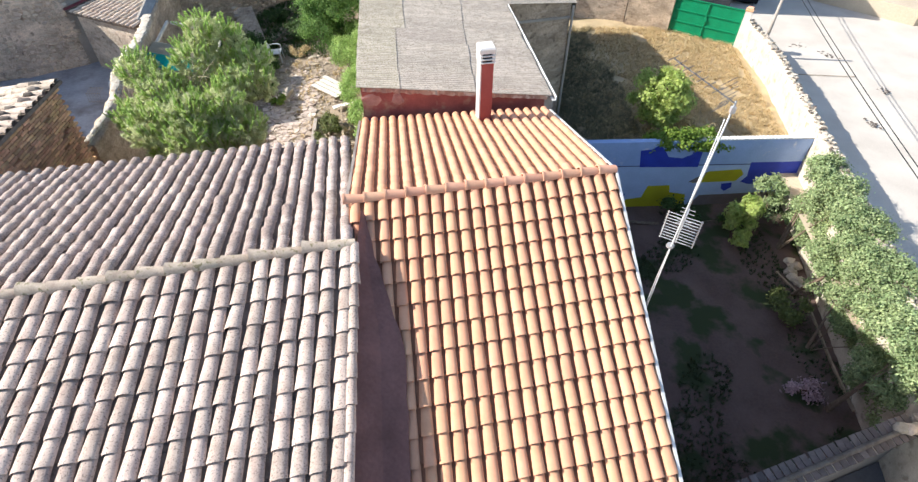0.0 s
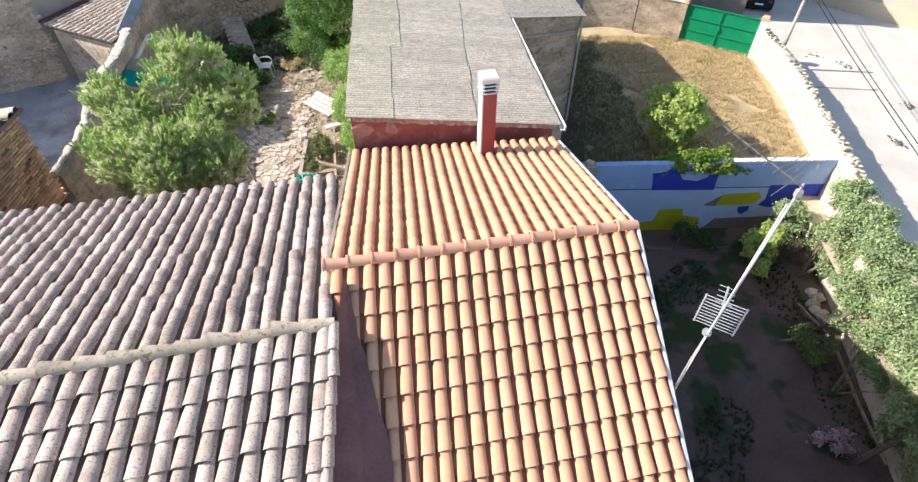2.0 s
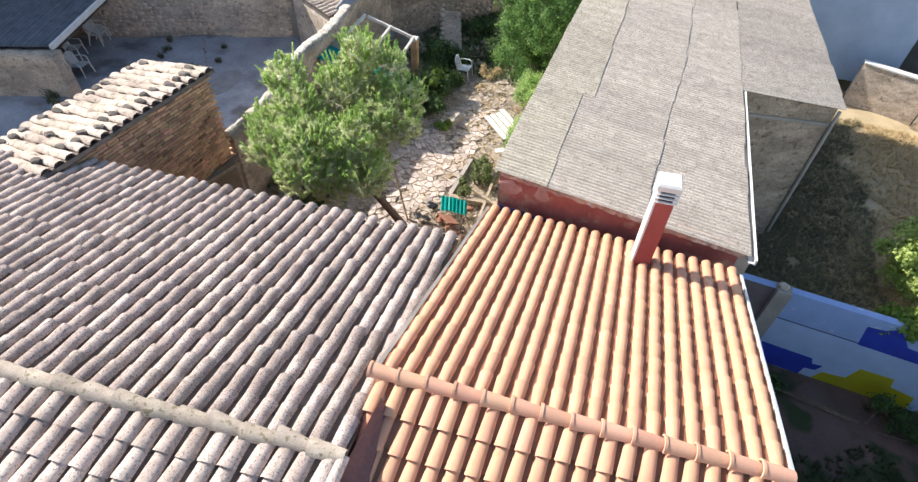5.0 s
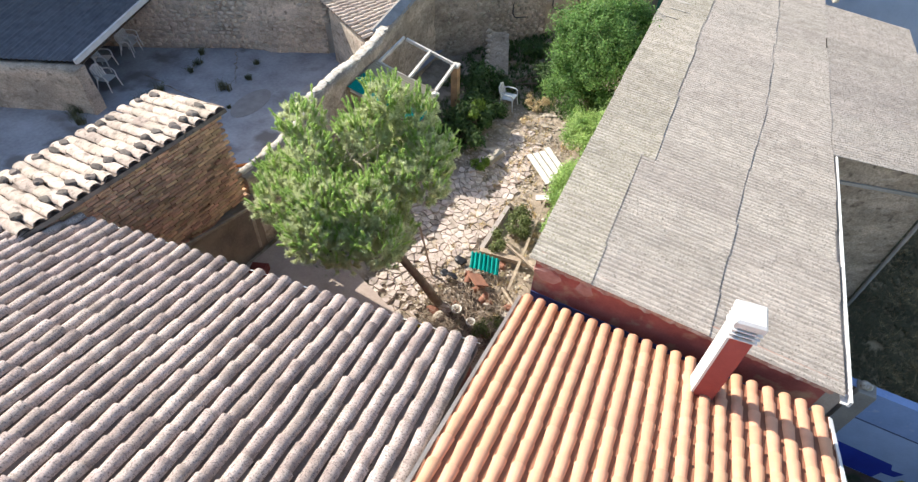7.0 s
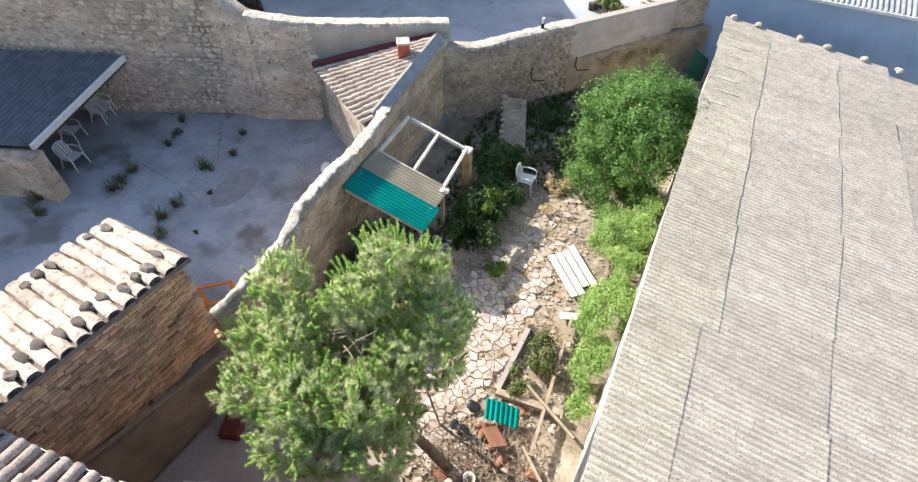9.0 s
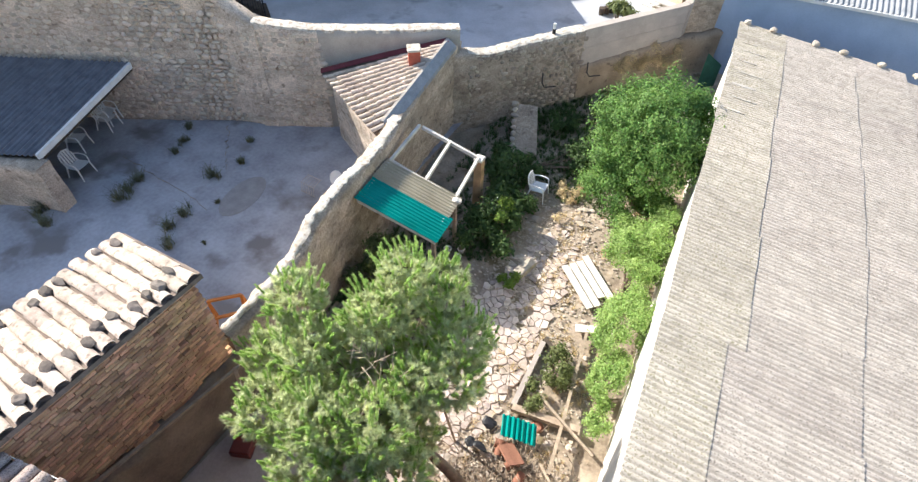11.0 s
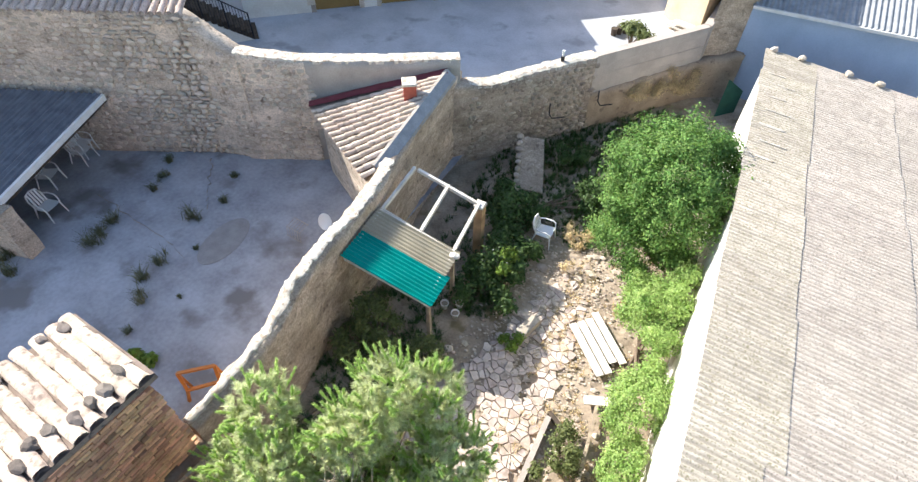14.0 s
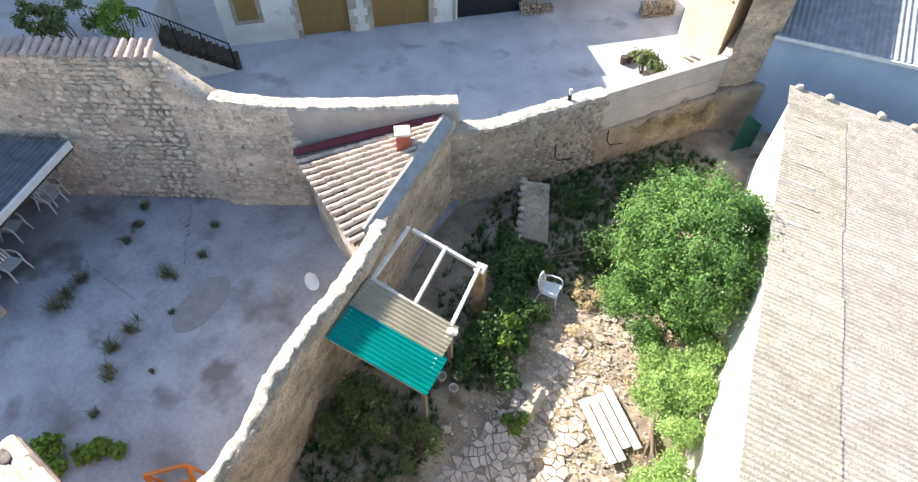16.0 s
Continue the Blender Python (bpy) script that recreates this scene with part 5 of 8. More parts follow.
def bush(name, label, category, base, lobes, n_clumps, clump_r, per, size, material, seed, stems=5, bark=None, group="", long=1.7, floor=None):
    rs = np.random.RandomState(seed)
    ob = thing(name, label, category, base, group)
    base_v = np.array(base)
    C, D = blobs(rs, lobes, n_clumps, clump_r)
    wgt = rs.uniform(0.2, 1.8, len(C))
    k = rs.choice(len(C), n_clumps * per, p=wgt / wgt.sum())
    off = rs.normal(0, clump_r * 0.55, (len(k), 3))
    pos = C[k] + off
    nrm = D[k] * 0.6 + off / clump_r * 0.5 + np.array([0, 0, 0.5])
    lo = floor if floor is not None else base[2] + 0.03
    pos[:, 2] = np.maximum(pos[:, 2], lo + rs.uniform(0, 0.08, len(pos)))
    v, f = leaves(rs, pos - base_v, nrm, size, long)
    np_part("crown", v, f, material, ob)
    s = Shape()
    for i in rs.choice(len(C), min(stems, len(C)), replace=False):
        e = C[i] - base_v
        m = e * 0.5 + rs.normal(0, 0.05, 3)
        s2 = Shape()
        s2.tube([(0.04 * rs.normal(), 0.04 * rs.normal(), -0.1), tuple(m), tuple(e)], [0.028 + 0.012 * np.linalg.norm(e), 0.02, 0.006], 6)
        part("stem", s2, bark or BARK, ob)
    return ob


def tufts(rs, pos, blades, height, width, lean=0.5):
    """Grass blades in tufts at the places."""
    n = len(pos) * blades
    p = np.repeat(pos, blades, 0) + np.concatenate([rs.normal(0, height * 0.12, (n, 2)), np.zeros((n, 1))], 1)
    a = rs.uniform(0, 2 * np.pi, n)
    d = np.stack([np.cos(a), np.sin(a), np.zeros(n)], 1)
    h = height * rs.uniform(0.5, 1.2, (n, 1))
    w = np.stack([-np.sin(a), np.cos(a), np.zeros(n)], 1) * width
    mid = p + d * h * lean * 0.35 * rs.uniform(0.2, 1.2, (n, 1)) + np.array([0, 0, 1]) * h * 0.6
    tip = mid + d * h * lean * rs.uniform(0.2, 1.0, (n, 1)) + np.array([0, 0, 1]) * h * 0.3
    v = np.stack([p - w, p + w, mid - w * 0.7, mid + w * 0.7, tip], 1).reshape(-1, 3)
    k = np.arange(n)[:, None] * 5
    f = np.concatenate([k + [[0, 1, 3]], k + [[0, 3, 2]], k + [[2, 3, 4]]], 1).reshape(-1, 3)
    return v, f


# ---- pine
pine = thing("pine_tree", "bushy young pine with bright green needle tufts and leaning trunk", "tree", (-5.3, 14.35, -0.1))
rs = np.random.RandomState(7)
pb = np.array([-5.3, 14.35, -0.1])
tr = [(0, 0, -0.1), (-0.55, -0.1, 0.8), (-1.15, -0.25, 1.7), (-1.6, -0.4, 2.5), (-1.75, -0.4, 3.1), (-1.8, -0.35, 3.6)]
part("trunk", Shape().tube(tr, [0.13, 0.115, 0.10, 0.08, 0.055, 0.03], 9), BARK, pine, "leaning grey-brown trunk", True)
# heads of foliage at the ends of the limbs: x, y, z, radius
HEADS = [(-8.9, 14.2, 4.3, 0.55), (-7.25, 15.25, 4.95, 0.52), (-6.85, 15.65, 4.45, 0.6), (-7.45, 14.6, 4.4, 0.58), (-6.15, 15.2, 3.95, 0.62), (-9.0, 13.5, 3.3, 0.6),
         (-8.25, 12.65, 3.5, 0.62), (-7.3, 12.9, 3.75, 0.66), (-7.2, 12.3, 3.35, 0.6), (-6.4, 13.25, 3.8, 0.62), (-5.9, 12.95, 3.25, 0.6), (-5.95, 14.6, 3.65, 0.6), (-6.3, 14.2, 3.9, 0.5),
         (-8.2, 13.65, 4.05, 0.55), (-6.55, 12.55, 3.05, 0.55), (-7.3, 13.5, 2.9, 0.85), (-8.3, 13.2, 2.5, 0.6), (-6.4, 13.7, 2.7, 0.7), (-7.7, 14.5, 3.4, 0.7), (-7.1, 15.2, 3.6, 0.7), (-6.8, 14.2, 3.2, 0.7)]


def shoots(rs, C, D, per, spread_, lo, hi, k, ln0, ln1, wide, fwd):
    """Bottle-brush shoots round the clump centres: needles along a short axis that points out and up."""
    V, F, cnt = [], [], 0
    for c, d in zip(C, D):
        up = d * 0.45 + np.array([0, 0, 0.8])
        up /= np.linalg.norm(up)
        for _ in range(per):
            o = c + rs.normal(0, spread_, 3)
            ax = up + rs.normal(0, 0.26, 3)
            ax /= np.linalg.norm(ax)
            L = rs.uniform(lo, hi)
            p = o + ax * L * rs.uniform(0, 1, (k, 1))
            dr = rs.normal(0, 1, (k, 3))
            dr -= (dr @ ax)[:, None] * ax
            dr /= np.linalg.norm(dr, axis=1)[:, None]
            e = dr + ax * rs.uniform(fwd * 0.6, fwd * 1.4, (k, 1))
            e /= np.linalg.norm(e, axis=1)[:, None]
            ln = rs.uniform(ln0, ln1, (k, 1))
            w = np.cross(e, rs.normal(0, 1, (k, 3)))
            w /= np.linalg.norm(w, axis=1)[:, None]
            V.append(np.stack([p - w * wide, p + w * wide, p + e * ln], 1).reshape(-1, 3) - pb)
            F.append(np.arange(3 * k).reshape(k, 3) + cnt)
            cnt += 3 * k
    return np.concatenate(V), np.concatenate(F)


def head_points(n, rising):
    """Places over the heads and the ways out of them; rising: how far up the sphere they begin."""
    c_, d_ = [], []
    for x, y, z, r in HEADS:
        for _ in range(int(n * (r / 0.6) ** 2)):
            d = rs.normal(0, 1, 3)
            d /= np.linalg.norm(d)
            if d[2] < rising:
                d[2] = rising + abs(d[2] - rising) * 0.6
                d /= np.linalg.norm(d)
            bulge = 0.86 + 0.3 * noise.noise(Vector((x * 3 + d[0] * 2.2, y * 3 + d[1] * 2.2, z + d[2] * 2.2)))
            c_.append(np.array((x, y, z)) + d * r * bulge * np.array((1, 1, 0.9)))
            d_.append(d)
    return np.array(c_), np.array(d_)


C, D = head_points(54, 0.15)
v, f = shoots(rs, C, D * np.array((1, 1, 0.6)) + np.array((0, 0, 0.7)), 1, 0.03, 0.2, 0.36, 140, 0.045, 0.068, 0.008, 1.5)
np_part("crown", v, f, PINE, pine, "upright bright green needle shoots")
Ci, Di = head_points(215, -0.8)
v, f = shoots(rs, Ci - Di * 0.06, Di - np.array((0, 0, 0.5)), 1, 0.04, 0.07, 0.16, 60, 0.08, 0.125, 0.0085, 0.8)
np_part("inner_crown", v, f, PINE_INNER, pine, "rounded tufts of older grey-green needles")
tipp = [Vector(q) for q in tr]
for i in rs.choice(len(C), 30, replace=False):
    e = Vector(C[i] - D[i] * 0.35 - pb)
    a = tipp[2].lerp(tipp[5], min(1, max(0, (e.z - 1.6) / 3.2) * 0.85))
    m = a.lerp(e, 0.55) + Vector((0, 0, -0.12))
    part("limb", Shape().tube([a, m, e], [0.028, 0.015, 0.004], 6), BARK, pine)
for k in range(64):
    a = Vector((-1.75 + rs.normal(0, 0.3), -0.35 + rs.normal(0, 0.25), 4.05 + rs.normal(0, 0.25)))
    e = a + Vector((rs.normal(0, 0.26), rs.normal(0, 0.26), 0.2 + rs.normal(0, 0.12)))
    part("dead_twig", Shape().tube([a, a.lerp(e, 0.5) + Vector((0.03, 0, 0.03)), e], [0.010, 0.007, 0.003], 5), WOOD, pine)

# ---- garden shrubs
bush("large_bush", "tall dense bright green leafy bush beside the barn", "bush", (-5.3, 24.7, 0.0),
     [((-5.5, 24.7, 2.3), (1.65, 1.75, 1.75)), ((-5.2, 25.9, 2.5), (1.2, 1.0, 1.4)), ((-6.2, 24.2, 1.7), (1.1, 1.2, 1.4)), ((-4.6, 24.0, 2.1), (0.9, 1.2, 1.5)), ((-5.6, 23.6, 1.1), (1.15, 0.9, 1.0)), ((-4.8, 23.4, 0.9), (0.9, 0.9, 0.9)), ((-6.3, 24.6, 0.9), (1.0, 1.2, 0.9))],
     1500, 0.2, 60, 0.043, LEAF, 71, 14)
bush("climbing_bush", "light green spreading bush against the whitewashed barn wall", "bush", (-4.4, 21.4, 0.0),
     [((-4.6, 22.0, 0.85), (0.8, 0.9, 0.85)), ((-4.2, 20.7, 0.9), (0.65, 0.9, 0.85)), ((-3.9, 19.4, 0.85), (0.6, 0.9, 0.8)), ((-3.95, 22.6, 1.1), (0.5, 0.8, 0.8))],
     700, 0.16, 56, 0.037, LEAF_BRIGHT, 72, 10)
bush("climbing_bush", "yellow-green low bush along the barn wall", "bush", (-3.8, 17.7, 0.0),
     [((-3.7, 18.1, 0.6), (0.42, 0.7, 0.6)), ((-3.5, 17.1, 0.35), (0.26, 0.45, 0.3))], 190, 0.13, 56, 0.034, LEAF_BRIGHT, 73, 6)
bush("shrub", "dark green shrub in the pergola's shade", "shrub", (-9.3, 23.4, 0.0), [((-9.3, 23.5, 0.45), (0.65, 0.9, 0.5)), ((-9.0, 22.6, 0.3), (0.5, 0.6, 0.35)), ((-9.9, 23.9, 0.35), (0.5, 0.5, 0.4))], 190, 0.2, 26, 0.07, LEAF_DARK, 74, 8)
bush("shrub", "green shrub with pale flower heads", "shrub", (-8.6, 21.4, -0.1), [((-8.7, 21.5, 0.4), (0.8, 0.85, 0.5)), ((-8.9, 20.6, 0.25), (0.7, 0.6, 0.35)), ((-8.0, 21.0, 0.2), (0.5, 0.6, 0.25)), ((-8.3, 22.3, 0.2), (0.5, 0.5, 0.25))], 260, 0.2, 26, 0.07, LEAF_DARK, 75, 9)
bush("shrub", "small light green leafy shrub", "shrub", (-8.3, 21.3, 0.0), [((-8.35, 21.35, 0.85), (0.35, 0.35, 0.2))], 34, 0.12, 24, 0.06, LEAF_LIGHT, 76, 4)
bush("shrub", "small yellow-green plant on the path's edge", "shrub", (-7.25, 19.75, -0.1), [((-7.25, 19.75, 0.12), (0.25, 0.28, 0.2))], 34, 0.1, 24, 0.05, LEAF_LIGHT, 77, 4)
bush("shrub", "upright dark shrub beside the garden wall", "shrub", (-10.35, 18.1, -0.1), [((-10.3, 18.0, 0.8), (0.42, 0.42, 0.6)), ((-10.5, 17.6, 0.3), (0.6, 0.6, 0.35))], 130, 0.18, 20, 0.055, LEAF_OLIVE, 78, 9)
bush("shrub", "grey-green straggling shrub in dry earth", "shrub", (-8.75, 18.0, -0.1), [((-8.75, 18.0, 0.35), (0.5, 0.6, 0.4))], 80, 0.13, 22, 0.045, LEAF_OLIVE, 79, 8)
bush("shrub", "dark weedy growth at the foot of the garden wall", "shrub", (-9.8, 16.8, -0.1), [((-9.8, 16.8, 0.08), (0.9, 1.3, 0.12)), ((-9.9, 14.8, 0.08), (0.8, 1.2, 0.12))], 110, 0.16, 20, 0.045, LEAF_OLIVE, 80, 6)
bush("shrub", "grey-green herb in the raised bed", "shrub", (-4.9, 17.6, -0.1), [((-4.85, 17.9, 0.18), (0.42, 0.6, 0.3)), ((-5.0, 17.0, 0.15), (0.3, 0.5, 0.25))], 150, 0.11, 24, 0.04, LEAF_OLIVE, 81, 8)
bush("shrub", "dark growth along the garden end wall", "shrub", (-8.5, 27.6, 0.1), [((-9.0, 26.9, 0.35), (0.5, 0.6, 0.3)), ((-7.7, 28.8, 0.4), (0.7, 1.1, 0.4))], 120, 0.16, 24, 0.06, LEAF_DARK, 82, 6)
bush("shrub", "dry straw-coloured growth hanging over the parapet base", "shrub", (-7.8, 31.2, 0.2), [((-8.2, 30.7, 1.1), (0.35, 0.8, 0.45)), ((-7.5, 31.8, 1.1), (0.35, 0.8, 0.55)), ((-6.9, 32.5, 0.9), (0.35, 0.6, 0.6))], 300, 0.16, 30, 0.018, STRAW, 83, 0, TWIG, long=7.0)
bush("shrub", "low weeds under the pine", "shrub", (-3.6, 14.0, 0.0), [((-3.7, 14.2, 0.1), (0.5, 0.5, 0.15)), ((-5.2, 13.0, 0.1), (0.8, 0.6, 0.15))], 60, 0.12, 22, 0.04, LEAF_OLIVE, 84, 5)

bush("shrub", "dark leafy shrub in the shaded end of the garden", "shrub", (-8.9, 24.6, 0.0), [((-8.9, 24.5, 0.3), (0.5, 0.6, 0.35)), ((-7.6, 25.6, 0.3), (0.6, 0.8, 0.35))], 110, 0.18, 24, 0.06, LEAF_DARK, 85, 6)
bush("shrub", "dry straggling brown weeds beside the path", "shrub", (-6.9, 22.9, 0.0), [((-6.9, 23.0, 0.06), (0.5, 0.7, 0.1)), ((-7.4, 24.2, 0.06), (0.5, 0.6, 0.1))], 80, 0.1, 20, 0.02, STRAW, 86, 0, TWIG, long=5.0)
bush("shrub", "pale flowering weed in front of the pergola", "shrub", (-9.75, 18.05, -0.1), [((-9.75, 18.0, 0.45), (0.35, 0.35, 0.5))], 70, 0.14, 22, 0.05, LEAF_OLIVE, 87, 6)
v, f = leaves(np.random.RandomState(88), np.array([(-8.7 + 0.5 * math.sin(k * 2.4) * (k % 7) / 7, 21.4 + 0.5 * math.cos(k * 2.4) * (k % 7) / 7, 0.72 + 0.03 * (k % 5)) for k in range(36)]), np.tile(np.array([[0, 0, 1.0]]), (36, 1)), 0.06, 1.1)
tagged(np_part("flower_heads", v, f, WHITE_PAINT, None), "scattered pale flower heads on the garden shrub", "flowers", kind="stuff")
rs = np.random.RandomState(90)
pts = np.array([(x, y, garden_z(x, y)) for x, y in zip(rs.uniform(-7.4, -3.6, 900), rs.uniform(14.3, 24.5, 900)) if -6.9 + 0.12 * (22 - y) < x < -3.4 - 0.11 * (y - 13.5) and noise.noise(Vector((x * 0.9, y * 0.9, 8))) > -0.12])
v, f = tufts(rs, pts, 16, 0.16, 0.004, 0.9)
tagged(np_part("dry_grass", v, f, STRAW, None), "sparse straw-yellow dry grass in the garden", "grass", kind="stuff")
# weeds, thickened past y 23.8 to darken the shaded garden end too
pts = np.array([(x, y, garden_z(x, y)) for x, y in zip(rs.uniform(-11.2, -5.8, 4600), rs.uniform(13.5, 31.5, 4600)) if noise.noise(Vector((x * 0.8, y * 0.8, 4))) > (-0.45 if y > 23.8 else -0.12) and (x < -8.2 or y > 23.5)])
v, f = tufts(rs, pts, 14, 0.2, 0.008, 0.9)
tagged(np_part("weeds", v, f, LEAF_DARK, None), "green weeds in the shaded garden soil", "weeds", kind="stuff")
# gravel and rubble
s = Shape()
rnd = random.Random(95)
for k in range(2200):
    y = rnd.uniform(14.2, 25)
    x = rnd.uniform(-8.6, -3.6)
    if x > -3.4 - 0.11 * (y - 13.5):
        continue
    r = rnd.uniform(0.015, 0.045) if k % 14 else rnd.uniform(0.05, 0.09)
    s.stone((x, y, garden_z(x, y) + r * 0.3), r * 1.3, r, r * 0.6, rnd, False)
for k in range(2600):
    y = rnd.uniform(14.0, 24.2)
    x = rnd.uniform(-7.9, -4.9) + 0.05 * (18 - y)
    r = rnd.uniform(0.012, 0.035)
    s.stone((x, y, garden_z(x, y) + rnd.uniform(0.02, 0.06)), r * 1.5, r, r * 0.4, rnd, False)
tagged(part("gravel", s, STONE), "pale gravel and broken stones on the garden earth", "gravel", kind="stuff")

# ---- crazy paving: irregular flags cut from a jittered lattice
path = thing("path", "crazy paving path of irregular pinkish flagstones", "path", kind="structure")
rs = np.random.RandomState(17)
rnd = random.Random(17)
cell = 0.205
seeds = {}
for i in range(-3, 24):
    for j in range(-9, 55):
        seeds[i, j] = Vector((-8.9 + (i + 0.5 * (j % 2)) * cell + rnd.uniform(-0.12, 0.12), 14.2 + j * cell * 0.9 + rnd.uniform(-0.12, 0.12)))


def in_path(p):
    left = -8.5 + 0.22 * (p.y - 16) if p.y > 16 else -7.3
    right = -5.62 - 0.10 * max(0, p.y - 18.5)
    return left < p.x < right and 13.0 < p.y < 22.6


flags, flags_rest = 0, Shape()
for (i, j), p in seeds.items():
    if not in_path(p) or rnd.random() < 0.13 + 0.5 * max(0, (p.y - 20.5) / 2.5) + 0.25 * (p.y < 14.8):
        continue
    poly = [p + Vector((math.cos(a), math.sin(a))) * 1.0 for a in lin(0, 2 * math.pi, 13)[:-1]]
    for (a, b), q in seeds.items():
        if (a, b) == (i, j) or (q - p).length > 0.8:
            continue
        m, d = (p + q) / 2, (q - p).normalized()
        m = m - d * 0.008
        cut = []
        for k in range(len(poly)):
            u, w = poly[k], poly[(k + 1) % len(poly)]
            du, dw = (u - m).dot(d), (w - m).dot(d)
            if du <= 0:
                cut.append(u)
            if du * dw < 0:
                cut.append(u.lerp(w, du / (du - dw)))
        poly = cut
        if len(poly) < 3:
            break
    if len(poly) < 3:
        continue
    z = garden_z(p.x, p.y) + rnd.uniform(0.0, 0.03)
    tx, ty = rnd.gauss(0, 0.035), rnd.gauss(0, 0.035)
    zz = lambda q, h: z + h + tx * (q.x - p.x) + ty * (q.y - p.y)
    flags += 1
    s = Shape() if flags <= 300 else flags_rest
    s.rings([[(q.x, q.y, zz(q, -0.05)) for q in poly], [(q.x, q.y, zz(q, 0.028)) for q in poly], [(q.x + (p.x - q.x) * 0.07, q.y + (p.y - q.y) * 0.07, zz(q, 0.042)) for q in poly]])
    if flags <= 300:
        part("flagstone", s, FLAG, path)
if flags_rest.v:
    tagged(part("flagstones", flags_rest, FLAG, path), kind="stuff")


# ---------------------------------------------------------------- garden furniture and clutter
def chair_at(m, label, group=""):
    """A moulded plastic garden armchair on the origin of m."""
    ob = thing("garden_chair", label, "chair", group=group)
    ob.matrix_basis = m
    s = Shape()
    s.grid(lambda u, v: ((u - 0.5) * (0.46 + 0.04 * v), -0.23 + 0.46 * v, 0.42 - 0.03 * (1 - v) + 0.02 * (2 * u - 1) ** 2), lin(0, 1, 7), lin(0, 1, 6))
    k = len(s.v)
    s.grid(lambda u, v: ((u - 0.5) * (0.46 + 0.04 * v), -0.23 + 0.46 * v, 0.395 - 0.03 * (1 - v) + 0.02 * (2 * u - 1) ** 2), lin(0, 1, 7), lin(0, 1, 6))
    part("seat", s, WHITE_PLASTIC, ob)
    back = part("backrest", Shape().tube([(-0.21, -0.22, 0.40), (-0.225, -0.30, 0.66), (-0.18, -0.345, 0.82), (0, -0.36, 0.87), (0.18, -0.345, 0.82), (0.225, -0.30, 0.66), (0.21, -0.22, 0.40)], 0.024, 8), WHITE_PLASTIC, ob)
    for x in (-0.13, -0.043, 0.043, 0.13):
        part("slat", Shape().beam((x * 1.05, -0.225, 0.41), (x, -0.345, 0.85), 0.055, 0.012, (0, 1, 0)), WHITE_PLASTIC, back)
    for sx in (-1, 1):
        part("armrest", Shape().tube([(sx * 0.235, -0.29, 0.62), (sx * 0.285, -0.12, 0.645), (sx * 0.29, 0.12, 0.64), (sx * 0.27, 0.21, 0.60), (sx * 0.25, 0.235, 0.42)], 0.022, 8), WHITE_PLASTIC, ob)
        part("leg", Shape().tube([(sx * 0.24, 0.22, 0.42), (sx * 0.28, 0.27, 0.0)], [0.026, 0.018], 8), WHITE_PLASTIC, ob)
        part("leg", Shape().tube([(sx * 0.22, -0.22, 0.42), (sx * 0.26, -0.34, 0.0)], [0.026, 0.018], 8), WHITE_PLASTIC, ob)
    return ob


chair = chair_at(pose(-8.15, 23.45, garden_z(-8.1, 23.5) + 0.02, 0, 0, -84), "white moulded plastic garden armchair on the earth")

pergola = thing("pergola", "whitewashed timber pergola half roofed with green plastic sheeting", "pergola")
pz = lambda x: 2.42 - 0.27 * (x + 11.3)
W0, W1 = (-11.45, 21.75), (-9.7, 21.95)
N0, N1 = (-11.15, 18.3), (-8.9, 18.62)
for a, b in (((-11.45, 21.75), (-9.62, 21.95)), ((-11.3, 20.02), (-9.2, 20.2)), ((-11.15, 18.32), (-8.92, 18.62)), ((-11.55, 21.75), (-11.15, 18.32)), ((-9.62, 21.98), (-9.05, 18.62)), ((-10.55, 21.9), (-10.25, 20.1))):
    part("beam", Shape().beam((*a, pz(a[0]) - 0.07), (*b, pz(b[0]) - 0.07), 0.08, 0.10), WOOD_WHITE, pergola)
part("post", Shape().box(0.24, 0.24, 1.9, pose(-9.6, 22.0, -0.1, 0, 0, 5), 0.02), BRICK, pergola, "rough brick corner post")
part("post_cap", Shape().box(0.28, 0.28, 0.1, pose(-9.6, 22.0, 1.8, 0, 0, 5), 0.02), WOOD_WHITE, pergola, "white post cap")
part("post", Shape().box(0.1, 0.1, 1.75, pose(-9.08, 18.75, -0.12, 0, 0, 5), 0.01), WOOD, pergola, "grey timber post")
part("post", Shape().box(0.1, 0.1, 1.75, pose(-9.3, 20.15, -0.12, 0, 0, 5), 0.01), WOOD, pergola, "grey timber post")
per_at = lambda x0, x1, y0, y1: (lambda u, v: Vector((x0 + (x1 - x0) * u + (-0.1) * v, y0 + (y1 - y0) * v + 0.3 * u, pz(x0 + (x1 - x0) * u) + 0.02)))
g1 = per_at(-11.2, -8.85, 18.25, 19.22)
part("sheet", wave_sheet(lambda u, v: g1(u, v), 0, 1, 0, 1, 0.034, 0.111, 0.012, 0.012, 0.003), GREEN_SHEET, pergola, "translucent green corrugated plastic sheet")
g2 = per_at(-11.32, -9.05, 19.15, 20.0)
part("sheet", wave_sheet(lambda u, v: g2(u, v), 0, 1, 0, 1, 0.03, 0.125, 0.0, 0.0, 0.003), CLEAR_SHEET, pergola, "yellowed clear corrugated plastic sheet")
